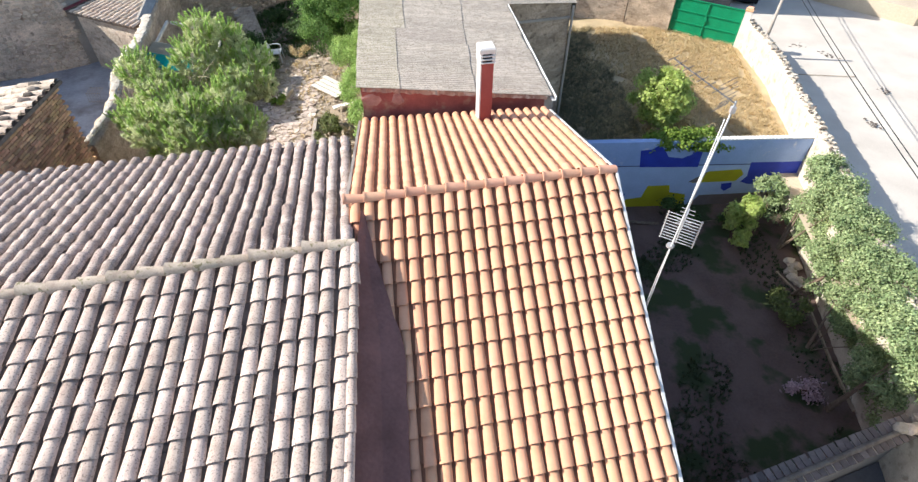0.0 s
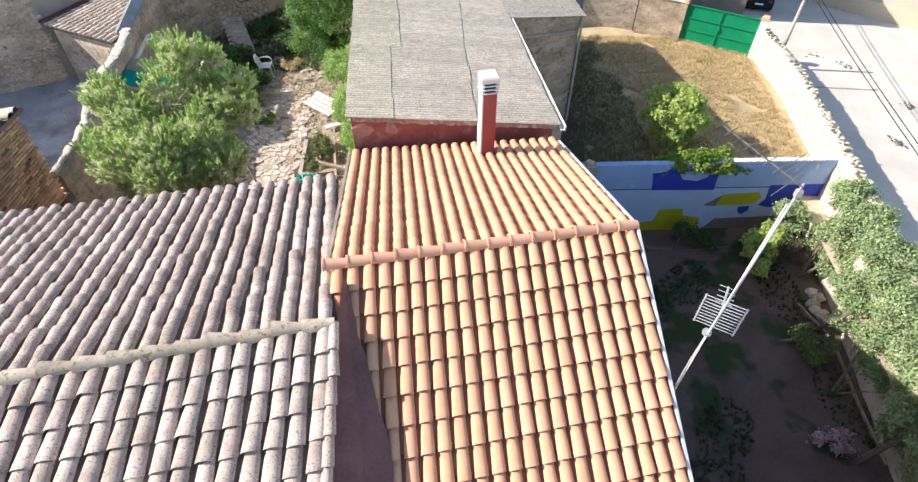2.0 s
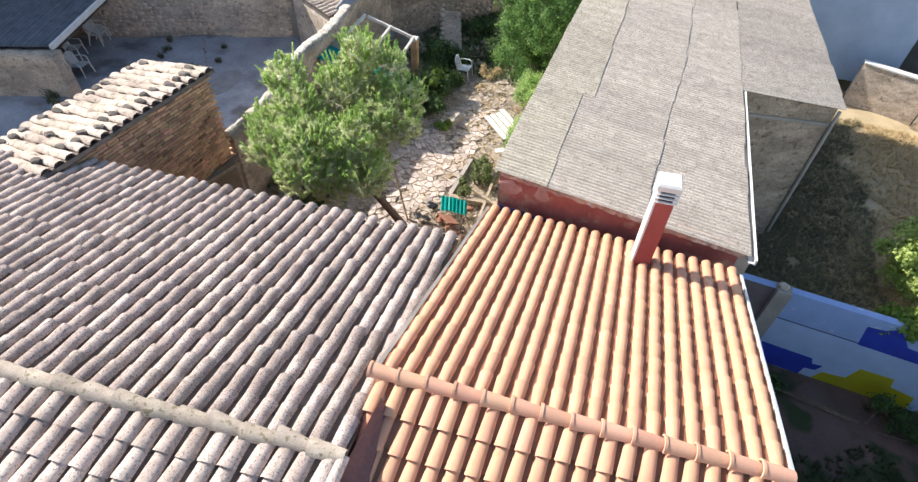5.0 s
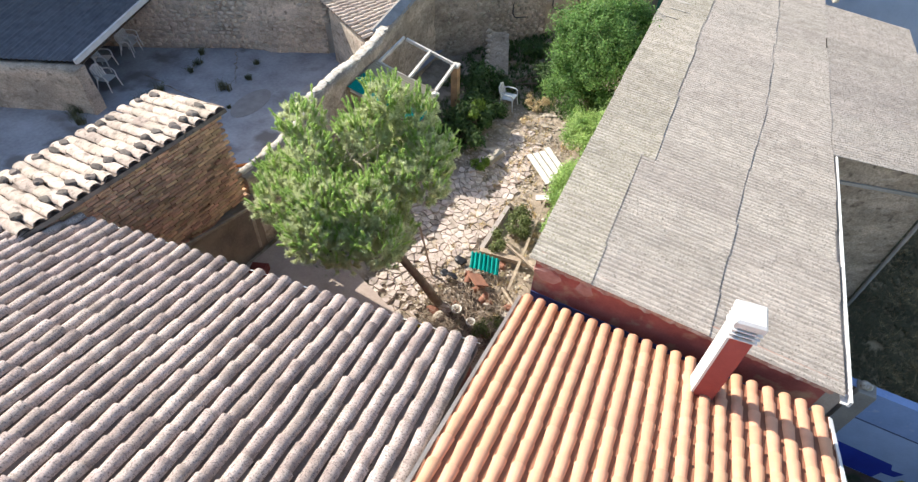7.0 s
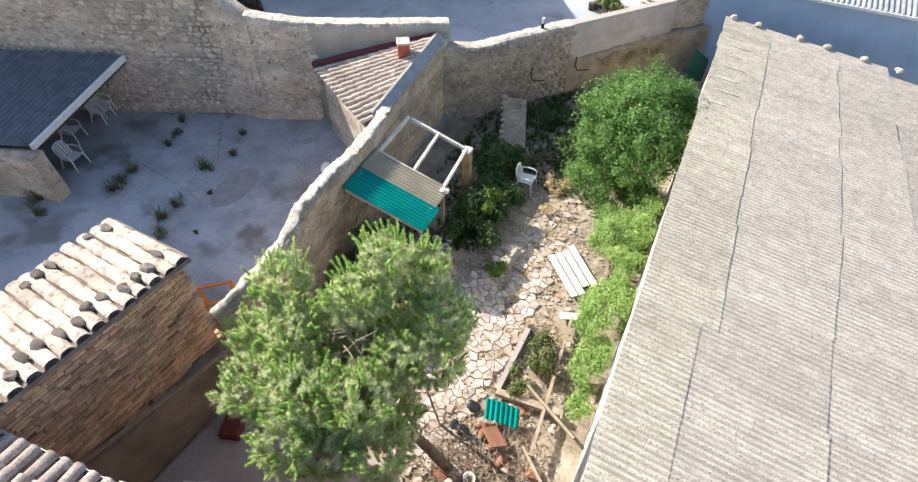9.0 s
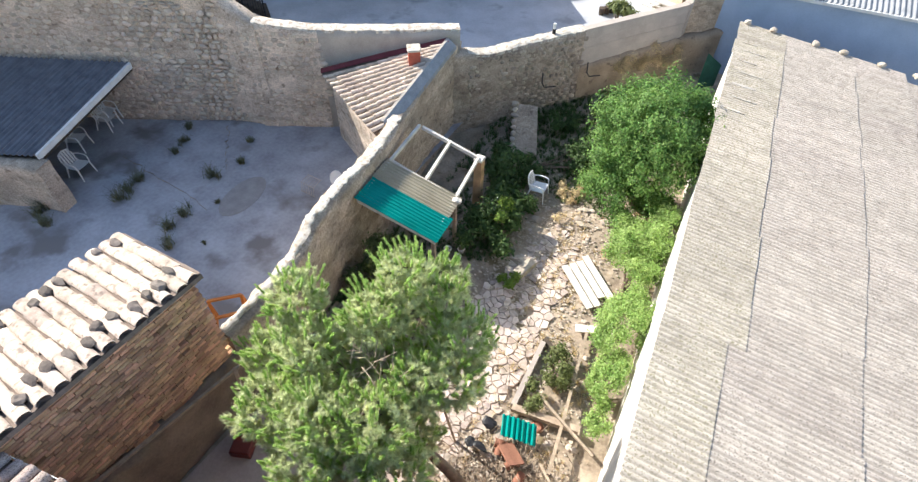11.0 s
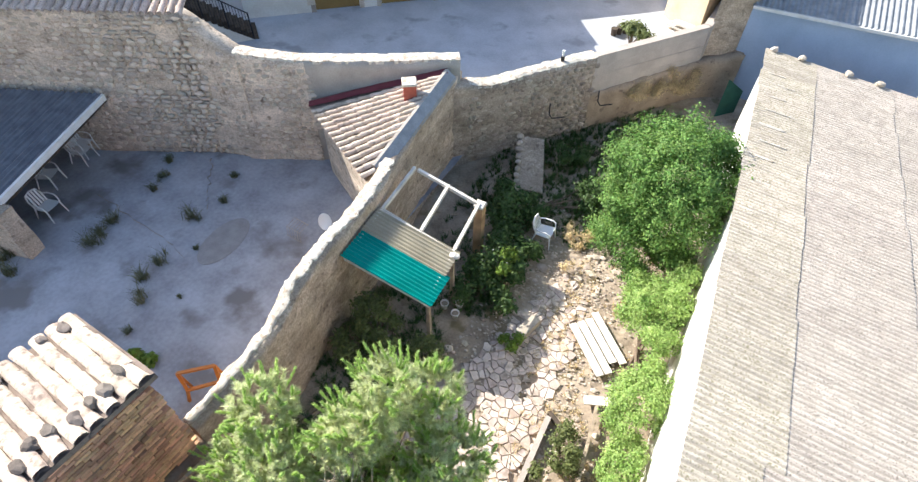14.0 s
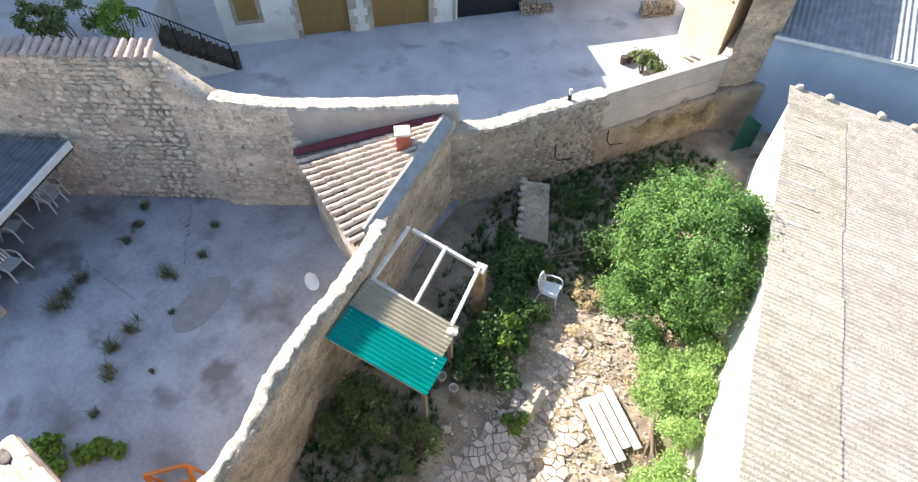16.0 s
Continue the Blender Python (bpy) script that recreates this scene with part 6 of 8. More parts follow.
part("broken_stump", Shape().stone((-9.2, 20.1, 1.86), 0.13, 0.1, 0.08, random.Random(3)), WOOD_WHITE, pergola)

# boards lying by the bush
rnd = random.Random(23)
a, b = Vector((-5.95, 21.45, 0)), Vector((-4.73, 20.4, 0))
side = Vector((0.65, 0.76, 0))
boards = thing("plank_stack", "weathered whitish planks nailed side by side, lying on dry ground", "planks")
for k in range(4):
    o = side * (-0.37 + 0.235 * k)
    sft = (b - a).normalized() * rnd.uniform(-0.08, 0.08)
    e = b + o + sft if k != 2 else a.lerp(b, 0.9) + o
    part("plank", Shape().beam(a + o + sft + Vector((0, 0, 0.04 + 0.01 * k)), e + Vector((0, 0, 0.09)), 0.195, 0.03), WOOD_WHITE, boards)
for t in (0.15, 0.85):
    p = a.lerp(b, t)
    part("batten", Shape().beam(p - side * 0.5 + Vector((0, 0, 0.0)), p + side * 0.5 + Vector((0, 0, 0.0)), 0.07, 0.05), WOOD, boards)
one = part("plank", Shape().beam((-5.0, 19.3, 0.05), (-4.1, 19.75, 0.08), 0.22, 0.04), WOOD_WHITE)
tagged(one, "short bleached plank lying in dry grass", "plank")

bed = thing("raised_bed", "planting bed edged with whitish concrete kerbs", "garden bed")
part("kerb", Shape().beam((-5.52, 18.45, 0.02), (-5.36, 16.5, 0.02), 0.13, 0.2), CONCRETE, bed)
part("kerb", Shape().beam((-5.55, 18.55, 0.04), (-5.1, 18.35, 0.04), 0.1, 0.16), WOOD_DARK, bed, "dark plank edge")
part("kerb", Shape().beam((-5.36, 16.45, 0.06), (-3.8, 16.75, 0.10), 0.16, 0.14), WOOD, bed, "grey timber edge")
for a, b, w in (((-4.68, 19.3, 0.1), (-3.95, 15.4, 0.3), 0.075), ((-4.9, 16.95, 0.25), (-3.3, 16.2, 0.45), 0.06), ((-6.3, 14.9, 1.9), (-6.1, 15.1, -0.1), 0.05), ((-4.2, 15.6, 0.05), (-3.4, 15.0, 0.15), 0.06), ((-5.9, 13.6, 0.1), (-4.0, 13.1, 0.2), 0.07)):
    tagged(part("pole", Shape().beam(a, b, w, w), WOOD), "grey weathered timber pole lying in the garden", "pole", "loose poles")
sheet = wave_sheet(lambda u, v: Vector((-5.42 + 0.17 * u + 0.78 * v, 16.05 - 0.38 * u + 0.2 * v, 0.36 - 0.2 * u + 0.03 * math.sin(5 * v))), 0, 1, 0, 1, 0.035, 0.145, 0, 0, 0.004)
tagged(part("corrugated_sheet", sheet, GREEN_SHEET), "broken piece of green corrugated plastic on rubble", "plastic sheet")
tb = cover_mesh("broken_tile", RUSTY_CLAY, Vector((1, 0, 0)), Vector((0, 1, 0)), Vector((0, 0, 1)), 0.34, 0.09, 0.11, 0.01)
for x, y, a, b in ((-5.1, 15.3, 20, 10), (-4.85, 15.15, -35, -14), (-4.7, 15.5, 70, 8), (-5.0, 15.6, 110, 16), (-4.5, 14.9, -10, 5)):
    ob = new("broken_tile", tb)
    ob.matrix_basis = pose(x, y, garden_z(x, y) + 0.06, b, 6, a)
    tagged(ob, "broken terracotta barrel tile lying on rubble", "tile", "broken tiles")
tagged(part("clay_slab", Shape().beam((-5.05, 15.55, 0.16), (-4.62, 15.25, 0.24), 0.42, 0.035, (0.2, 0.5, 1)), RUSTY_CLAY), "flat broken terracotta slab leaning on rubble", "slab")
for x, y, r in ((-4.86, 14.35, 0.13), (-4.35, 14.2, 0.11)):
    z = garden_z(x, y) + 0.01
    rim = thing("flower_pot", "pale clay pot lying among garden rubble", "pot", (x, y, z), "pots in the rubble")
    rr = lambda q, zz: [(q * math.cos(2 * math.pi * i / 14), q * math.sin(2 * math.pi * i / 14), zz) for i in range(14)]
    part("pot", Shape().rings([rr(r * 0.7, 0), rr(r, 0.2), rr(r * 1.1, 0.2), rr(r * 1.1, 0.23), rr(r * 0.9, 0.23), rr(r * 0.65, 0.05)]), WOOD_WHITE, rim, "", True)
rnd = random.Random(29)
for k in range(3):
    c = (-5.55 + rnd.uniform(-0.25, 0.25), 15.35 + rnd.uniform(-0.5, 0.6), 0.1)
    tagged(part("rubbish_bag", Shape().stone(c, rnd.uniform(0.08, 0.2), rnd.uniform(0.06, 0.14), rnd.uniform(0.03, 0.07), rnd), BLACK_PLASTIC), "crumpled black plastic rubbish on the ground", "rubbish", "black rubbish")
for k in range(26):
    x, y = -4.5 + rnd.uniform(-1.0, 0.9), 14.7 + rnd.uniform(-1.2, 2.0)
    r = rnd.uniform(0.06, 0.15)
    tagged(part("stone", Shape().stone((x, y, garden_z(x, y) + r * 0.35), r * 1.3, r, r * 0.6, rnd), STONE if k % 4 else RUSTY_CLAY), "broken stone in the garden rubble", "stone", "rubble by the pine")
for k in range(16):
    x, y = rnd.choice([(-7.2, 20.3), (-7.9, 23.0), (-6.6, 22.6), (-9.0, 19.0), (-6.2, 23.3)])
    x, y, r = x + rnd.uniform(-0.5, 0.5), y + rnd.uniform(-0.6, 0.6), rnd.uniform(0.07, 0.14)
    tagged(part("stone", Shape().stone((x, y, garden_z(x, y) + r * 0.3), r * 1.4, r, r * 0.55, rnd), STONE), "loose pale stone beside the path", "stone", "stones by the path")
tagged(part("slab", Shape().hexa([(-7.35, 20.0, -0.05), (-7.0, 20.0, -0.05), (-6.85, 20.75, -0.05), (-7.15, 20.85, -0.05), (-7.33, 20.02, 0.09), (-7.02, 20.02, 0.1), (-6.88, 20.72, 0.11), (-7.14, 20.8, 0.09)]), STONE), "long pale stone slab at the path's edge", "slab")
for x, y, h in ((-9.3, 19.78, 0.2), (-8.9, 19.68, 0.18), (-8.98, 20.02, 0.2)):
    z = garden_z(x, y) + 0.01
    pot = thing("flower_pot", "small white round pot on bare earth", "pot", (x, y, z), "white pots")
    n_ = 14
    ring = lambda r, zz: [(r * math.cos(2 * math.pi * i / n_), r * math.sin(2 * math.pi * i / n_), zz) for i in range(n_)]
    part("pot", Shape().rings([ring(0.075, 0), ring(0.11, h), ring(0.12, h), ring(0.12, h + 0.025), ring(0.1, h + 0.025), ring(0.095, h - 0.03)], True), WHITE_PAINT, pot, "", True)
    part("soil", Shape().rings([ring(0.093, h - 0.028), ring(0.02, h - 0.02)], True), SOIL, pot)
# heap of dead brush round the foot of the pine
s = Shape()
rnd = random.Random(57)
for k in range(430):
    x, y = -4.6 + rnd.gauss(0, 0.75), 14.3 + rnd.gauss(0, 0.8)
    if x > -3.3 or y < 12.6:
        continue
    a = rnd.uniform(0, 6.28)
    L = rnd.uniform(0.15, 0.6)
    z = garden_z(x, y) + rnd.uniform(0.03, 0.2)
    p, q = Vector((x, y, z)), Vector((x + L * math.cos(a), y + L * math.sin(a), z + rnd.uniform(-0.06, 0.16)))
    s.tube([p, p.lerp(q, 0.5) + Vector((rnd.gauss(0, 0.04), rnd.gauss(0, 0.04), 0.02)), q], [0.011, 0.009, 0.003], 4)
tagged(part("brushwood", s, TWIG), "heap of dead brown twigs round the pine's foot", "brushwood", kind="stuff")
rs_l = np.random.RandomState(58)
lp = np.stack([-4.6 + rs_l.normal(0, 0.8, 2600), 14.3 + rs_l.normal(0, 0.9, 2600)], 1)
lp = lp[(lp[:, 0] < -3.3) & (lp[:, 1] > 12.7)]
lp = np.array([(x, y, garden_z(x, y) + 0.02 + 0.08 * rs_l.rand()) for x, y in lp])
v, f = leaves(rs_l, lp, np.tile(np.array([[0, 0, 1.0]]), (len(lp), 1)), 0.045, 1.8)
tagged(np_part("leaf_litter", v, f, BARK, None), "brown dead leaves littered round the pine's foot", "leaf litter", kind="stuff")
# stone ramp against the end wall
ramp = thing("stone_ramp", "rough grey stone ramp leaning against the end wall", "ramp")
pq = [(-9.85, 24.75), (-9.0, 25.0), (-9.75, 26.35), (-10.45, 26.0)]
part("core", Shape().rings([[(x, y, -0.2) for x, y in pq], [(x, y, z) for (x, y), z in zip(pq, (0.22, 0.2, 1.15, 1.2))]]), DARK_RUBBLE, ramp, "worn grey stone slope")
rnd = random.Random(19)
for k in range(9):
    t0 = k / 8
    c = Vector((-9.85 - 0.6 * t0, 24.75 + 1.25 * t0, 0.2 + 1.0 * t0))
    part("edge_stone", Shape().stone(c, rnd.uniform(0.09, 0.14), rnd.uniform(0.09, 0.13), 0.07, rnd), STONE, ramp, "", True)
pv = thing("vent_pipe", "short black pipe with white cap on the wall coping", "pipe", (-10.2, 28.0, 2.95))
part("pipe", Shape().tube([(0, 0, 0), (0, 0, 0.22)], 0.06, 10), BLACK_PLASTIC, pv)
part("cap", Shape().tube([(0, 0, 0.22), (0, 0, 0.42)], [0.035, 0.05], 10), WHITE_PAINT, pv)
for x, y in ((-10.35, 27.35), (-9.3, 28.9)):
    s = Shape().tube([(x + 0.3, y - 0.2, 1.95), (x + 0.35, y - 0.28, 1.6), (x + 0.45, y - 0.24, 1.45), (x + 0.75, y + 0.1, 1.42)], 0.022, 6)
    tagged(part("iron_hook", s, BLACK_STEEL), "black bent iron bar fixed to the rubble wall", "iron bar", "wall irons")

# ---------------------------------------------------------------- bricks of the shed
me_b = {}
rnd = random.Random(33)
for L in (0.25, 0.27, 0.285):
    s = Shape().box(0.10, L, 0.072, None, 0.007)
    me_b[L] = mesh_of("brick", s, BRICK)
shed_wall = [o for o in shed.children if o.name.startswith("wall")][0]
rest = Shape()
count = 0
for r in range(41):
    z = 4.16 - r * 0.086
    y = SY1 - (0.13 if r % 2 else 0.0) + rnd.uniform(-0.02, 0.02)
    while y > SY0 + 0.2:
        L = rnd.choice((0.25, 0.27, 0.285))
        c = (SX1 - 0.048 + rnd.gauss(0, 0.006), y - L / 2, z - 0.02 + rnd.gauss(0, 0.003))
        y -= L + 0.014
        if rnd.random() < 0.02 or z < 1.6 + 0.9 * noise.noise(Vector((0, c[1] * 0.8, 1))):
            continue
        m = Matrix.Translation(c) @ Matrix.Rotation(rnd.gauss(0, 0.02), 4, "X") @ Matrix.Rotation(rnd.gauss(0, 0.02), 4, "Z")
        if count < 300:
            piece("brick", me_b[L], shed_wall, m)
        else:
            rest.box(0.10, L, 0.072, m, 0.007)
        count += 1
tagged(part("bricks", rest, BRICK, shed), kind="stuff")
s = Shape()
rough_wall(s, [(-10.9, 13.6, 1.75), (-10.82, 12.0, 1.65), (-10.8, 9.5, 1.9)], -0.5, 0.3, 0.16, 0.06, 0.1, 9)
part("plinth", s, mat("brown_earth_plinth", (0.31, 0.23, 0.165), (0.18, 0.13, 0.095), 1.8, 18, 0.95, 0.6), shed, "crumbling earth plinth below the bricks", True)
part("timber", Shape().beam((-10.72, 9.3, 2.15), (-10.55, 13.4, 1.62), 0.06, 0.07), WOOD, shed, "grey timber let into the wall")
part("timber", Shape().beam((-10.55, 13.3, 1.7), (-10.2, 13.0, 0.6), 0.07, 0.07), WOOD, shed, "loose grey prop")
tagged(part("crate", Shape().box(0.45, 0.6, 0.35, pose(-10.0, 12.5, -0.1, 0, 0, 25), 0.03), mat("red_plastic", (0.20, 0.04, 0.03), (0.14, 0.03, 0.02), 3, 30, 0.5, 0.05)), "faded red plastic crate on the ground", "crate")

tray = thing("plastic_tray", "white moulded plastic tray standing on edge on the slab", "tray", (-9.42, 10.95, 0.0))
s = Shape()
out_ = [(-0.32, 0.0), (0.32, 0.0), (0.32, 0.42), (0.22, 0.52), (-0.05, 0.46), (-0.32, 0.46)]
s.rings([[(x, 0.03, z) for x, z in out_], [(x, -0.03, z) for x, z in out_]])
part("panel", s, WHITE_PLASTIC, tray)
part("grip_hole", Shape().rings([[(-0.08 + 0.12 * math.cos(a), y, 0.36 + 0.035 * math.sin(a)) for a in lin(0, 2 * math.pi, 13)[:-1]] for y in (-0.034, 0.034)]), BLACK_PLASTIC, tray, "dark oval grip opening")
tray.rotation_euler = (radians(-35), 0, radians(25))

bk = thing("bucket", "small yellow plastic bucket on the ground", "bucket", (-5.3, 13.44, garden_z(-5.3, 13.44) + 0.01))
ring = lambda r, zz: [(r * math.cos(2 * math.pi * i / 14), r * math.sin(2 * math.pi * i / 14), zz) for i in range(14)]
part("pail", Shape().rings([ring(0.09, 0), ring(0.12, 0.2), ring(0.13, 0.2), ring(0.13, 0.22), ring(0.11, 0.22), ring(0.085, 0.03)]), mat("yellow_plastic", (0.75, 0.55, 0.03), (0.6, 0.43, 0.02), 3, 30, 0.5, 0.05), bk, "", True)
part("handle", Shape().tube([(-0.125, 0, 0.2), (-0.08, 0.06, 0.27), (0, 0.09, 0.3), (0.08, 0.06, 0.27), (0.125, 0, 0.2)], 0.005, 5), STEEL, bk)


# ---------------------------------------------------------------- porch in the courtyard
porch = thing("porch", "open porch with dark corrugated roof, white fascia and rubble end wall", "porch")
PF, PB = Vector((-20.15, 15.05, 2.12)), Vector((-21.05, 19.0, 2.78))
PFL, PBL = Vector((-25.6, 12.1, 2.12)), Vector((-26.4, 16.1, 2.78))


def porch_at(u, v):
    return (PF.lerp(PB, u)).lerp(PFL.lerp(PBL, u), v / 6.2)


for k in range(6):
    part("roof_sheet", wave_sheet(porch_at, -0.03, 1.0, k * 1.02, k * 1.02 + 1.05, 0.036, 0.17, 0.02, 0.02), PORCH_ROOF, porch)
part("fascia", Shape().hexa([PF + Vector((0.1, -0.1, -0.15)), PF + Vector((0.0, -0.1, -0.15)), PB + Vector((0.0, 0, -0.15)), PB + Vector((0.1, 0, -0.15)),
                             PF + Vector((0.1, -0.1, 0.03)), PF + Vector((0.0, -0.1, 0.03)), PB + Vector((0.0, 0, 0.03)), PB + Vector((0.1, 0, 0.03))]), WHITE_PAINT, porch, "white painted fascia board")
s = Shape()
rough_wall(s, [(-19.75, 14.85, 2.0), (-20.6, 14.6, 2.0), (-25.6, 12.0, 2.0)], COURT_Z - 0.2, 0.5, 0.2, 0.05, 0.03, 12)
part("wall", s, RUBBLE_PALE, porch, "pale rubble end wall", True)
part("wall", Shape().prism([(-25.7, 12.0), (-25.4, 12.0), (-26.2, 16.3), (-26.5, 16.3)], COURT_Z - 0.1, 2.2), EARTH_WALL, porch, "brown porch back wall")
part("beam", Shape().beam(PF + Vector((-0.1, 0, -0.22)), PB + Vector((-0.1, 0, -0.22)), 0.12, 0.16), WOOD_DARK, porch)
for x, y, r in ((-20.75, 15.95, -75), (-22.05, 16.75, -60), (-22.25, 18.0, -70), (-22.45, 18.2, -72)):
    c = copy_thing(chair, pose(x, y, COURT_Z + 0.03 + (0.06 if x == -22.45 else 0), 0, 0, r))
    tagged(c, "white moulded plastic garden armchair on concrete under the porch", "chair", "chairs under the porch")

# ---------------------------------------------------------------- lean-to with the triangular tiled roof
lean = thing("lean_to", "triangular lean-to with pale clay tiles, red membrane edge and brick chimney", "shed")
LA, LB, LC = Vector((-12.45, 24.75, 3.52)), Vector((-15.55, 22.0, 2.72)), Vector((-12.1, 20.35, 2.78))
nrm = (LB - LA).cross(LC - LA).normalized()
nrm = nrm if nrm.z > 0 else -nrm
part("roof", Shape().rings([[p - nrm * 0.1 for p in (LA, LB, LC)], [p for p in (LA, LB, LC)]]), OLD_PAN, lean)
dn = (LB - LA).normalized()
ac = nrm.cross(dn)
me = cover_mesh("roof_tile", SHED_TILE, ac, dn, nrm, 0.42, 0.07, 0.082, 0.025)
rnd = random.Random(77)
roof_l = [o for o in lean.children if o.name.startswith("roof")][0]
nb = 15
top_line = (LC - LA).normalized()
for k in range(1, nb):
    # the rows fan out from the top corner
    t = (k + 0.6) / nb
    e = LB.lerp(LC, t)
    rise = (LA - LB).normalized().lerp((LA - LC).normalized(), 0.42 * t).normalized()
    gap = (LA - e) - top_line * (LA - e).dot(top_line)
    length = gap.length / max(0.2, rise.dot(gap.normalized()))
    turn = Matrix.Rotation(math.atan2(nrm.dot(dn.cross(-rise)), dn.dot(-rise)), 4, nrm)
    at = 0.36
    while at < length + 0.3:
        p = e + rise * min(at, max(length, 0.36)) + nrm * 0.022
        piece("roof_tile", me, roof_l, Matrix.Translation(p) @ turn @ Matrix.Rotation(rnd.gauss(0, 0.02), 4, "Z"))
        at += 0.355
part("membrane", Shape().hexa([LA + nrm * 0.02, LB + nrm * 0.02, LB - ac * 0.2 + nrm * 0.01, LA - ac * 0.2 + nrm * 0.01, LA + ac * 0.16 + nrm * 0.06, LB + ac * 0.1 + nrm * 0.06, LB - ac * 0.2 + nrm * 0.035, LA - ac * 0.2 + nrm * 0.035]), RED_FLASH, lean, "dark red waterproof membrane strip")
out = (LC - LA).normalized().cross(nrm)
out = out if out.x > 0 else -out
LE = LC.lerp(LA, 0.1)
st = lambda o0, h0, o1, h1: Shape().hexa([LA + out * o0 + nrm * (h0 - 0.12), LE + out * o0 + nrm * (h0 - 0.12), LE + out * o1 + nrm * (h1 - 0.12), LA + out * o1 + nrm * (h1 - 0.12),
                                          LA + out * o0 + nrm * h0, LE + out * o0 + nrm * h0, LE + out * o1 + nrm * h1, LA + out * o1 + nrm * h1])
part("flashing", st(-0.06, 0.09, 0.03, 0.082), GREY_RENDER, lean, "grey mortar bed along the tile edge")
# Lower facet takes a blue-grey that stands for its shade.
part("flashing", st(0.03, 0.078, 0.24, -0.14), FIBRO_BLUE, lean, "cement flashing along the wall, blue-grey for its shade")
wl = [(LB.x + 0.35, LB.y + 0.05), (LC.x - 0.15, LC.y + 0.25), (LC.x - 0.15, LC.y + 0.5), (LB.x + 0.35, LB.y + 0.3)]
part("wall", Shape().prism(wl, COURT_Z - 0.1, 2.6), RUBBLE, lean, "brown stone wall under the eave")
lc = part("chimney", Shape().box(0.36, 0.36, 0.72, pose(-12.85, 23.4, 3.0, 0, 0, 40), 0.01), mat("red_brick_paint", (0.42, 0.11, 0.07), (0.3, 0.075, 0.05), 9, 30, 0.85, 0.3), lean, "small red brick chimney")
part("cap", Shape().box(0.42, 0.42, 0.07, pose(-12.85, 23.4, 3.72, 2, 0, 40), 0.015), COPING, lc, "white mortar cap")

# ---------------------------------------------------------------- courtyard clutter and weeds
LEAF_WEED = mat("dusty_dark_weed", (0.185, 0.19, 0.11), (0.11, 0.115, 0.06), 2, 12, 0.8, 0.0, spread=0.3, leaf=0.2)
rs = np.random.RandomState(101)
places = [(-17.34, 18.1, 0.5), (-16.6, 15.86, 0.42), (-16.04, 15.38, 0.4), (-19.51, 18.9, 0.3), (-17.04, 19.11, 0.25), (-16.61, 16.46, 0.4), (-19.09, 16.74, 0.45), (-18.89, 15.84, 0.5), (-17.63, 20.11, 0.25),
          (-18.9, 16.3, 0.4), (-16.2, 17.4, 0.15), (-15.2, 16.0, 0.12), (-20.3, 14.2, 0.5), (-19.7, 14.0, 0.45), (-15.4, 14.6, 0.2), (-19.3, 18.3, 0.3), (-20.0, 19.4, 0.35)]
for x, y, h in places:
    q = np.array([[0, 0, 0]]) + rs.normal(0, h * 0.22, (7, 3)) * np.array([1, 1, 0])
    v, f = tufts(rs, q, 16, h * 0.8, 0.009, 0.9)
    w = np_part("weed_tuft", v, f, LEAF_WEED, None)
    w.location = (x, y, COURT_Z)
    tagged(w, "green weed tuft growing through cracked concrete", "weed", "courtyard weeds")
oval = Shape()
ring = [(-15.75 + 0.95 * math.cos(a) * 0.55 - 0.1 * math.sin(a), 18.0 + 0.95 * math.sin(a)) for a in lin(0, 2 * math.pi, 25)[:-1]]
oval.prism(ring, COURT_Z, COURT_Z + 0.036)
tagged(part("patch_concrete", oval, mat("fresh_cement_patch", (0.34, 0.33, 0.32), (0.25, 0.24, 0.235), 3, 30, 0.9, 0.2)), "dark oval cement repair in the courtyard floor", "patch", kind="structure")
rnd = random.Random(12)
for a, b in (((-20.5, 17.2), (-16.2, 17.0)), ((-18.9, 20.3), (-17.2, 18.6))):
    s = Shape()
    a, b = Vector(a), Vector(b)
    prev = a
    for k in range(1, 15):
        q = a.lerp(b, k / 14) + Vector((rnd.gauss(0, 0.05), rnd.gauss(0, 0.05)))
        s.beam((prev.x, prev.y, COURT_Z + 0.035), (q.x, q.y, COURT_Z + 0.035), rnd.uniform(0.002, 0.005), 0.03)
        prev = q
    tagged(part("crack", s, SOIL, None), "earth-filled crack in the courtyard concrete", "crack", "courtyard cracks", "structure")
bush("vine", "bright green vine trailing on the courtyard concrete", "vine", (-15.2, 13.75, COURT_Z), [((-15.45, 13.45, 0.5), (0.6, 0.4, 0.15)), ((-14.7, 14.1, 0.45), (0.55, 0.35, 0.08)), ((-14.1, 14.45, 0.42), (0.5, 0.3, 0.06))], 110, 0.12, 18, 0.085, LEAF_LIGHT, 111, 5)
fr = thing("frame", "orange-brown timber frame leaning beside the shed", "frame", (-12.45, 14.6, COURT_Z))
fq = [Vector((-12.78, 14.34, 1.25)), Vector((-12.24, 14.92, 1.25)), Vector((-12.16, 14.82, 0.75)), Vector((-12.61, 14.27, 0.75))]
fo = Vector((-12.45, 14.6, COURT_Z))
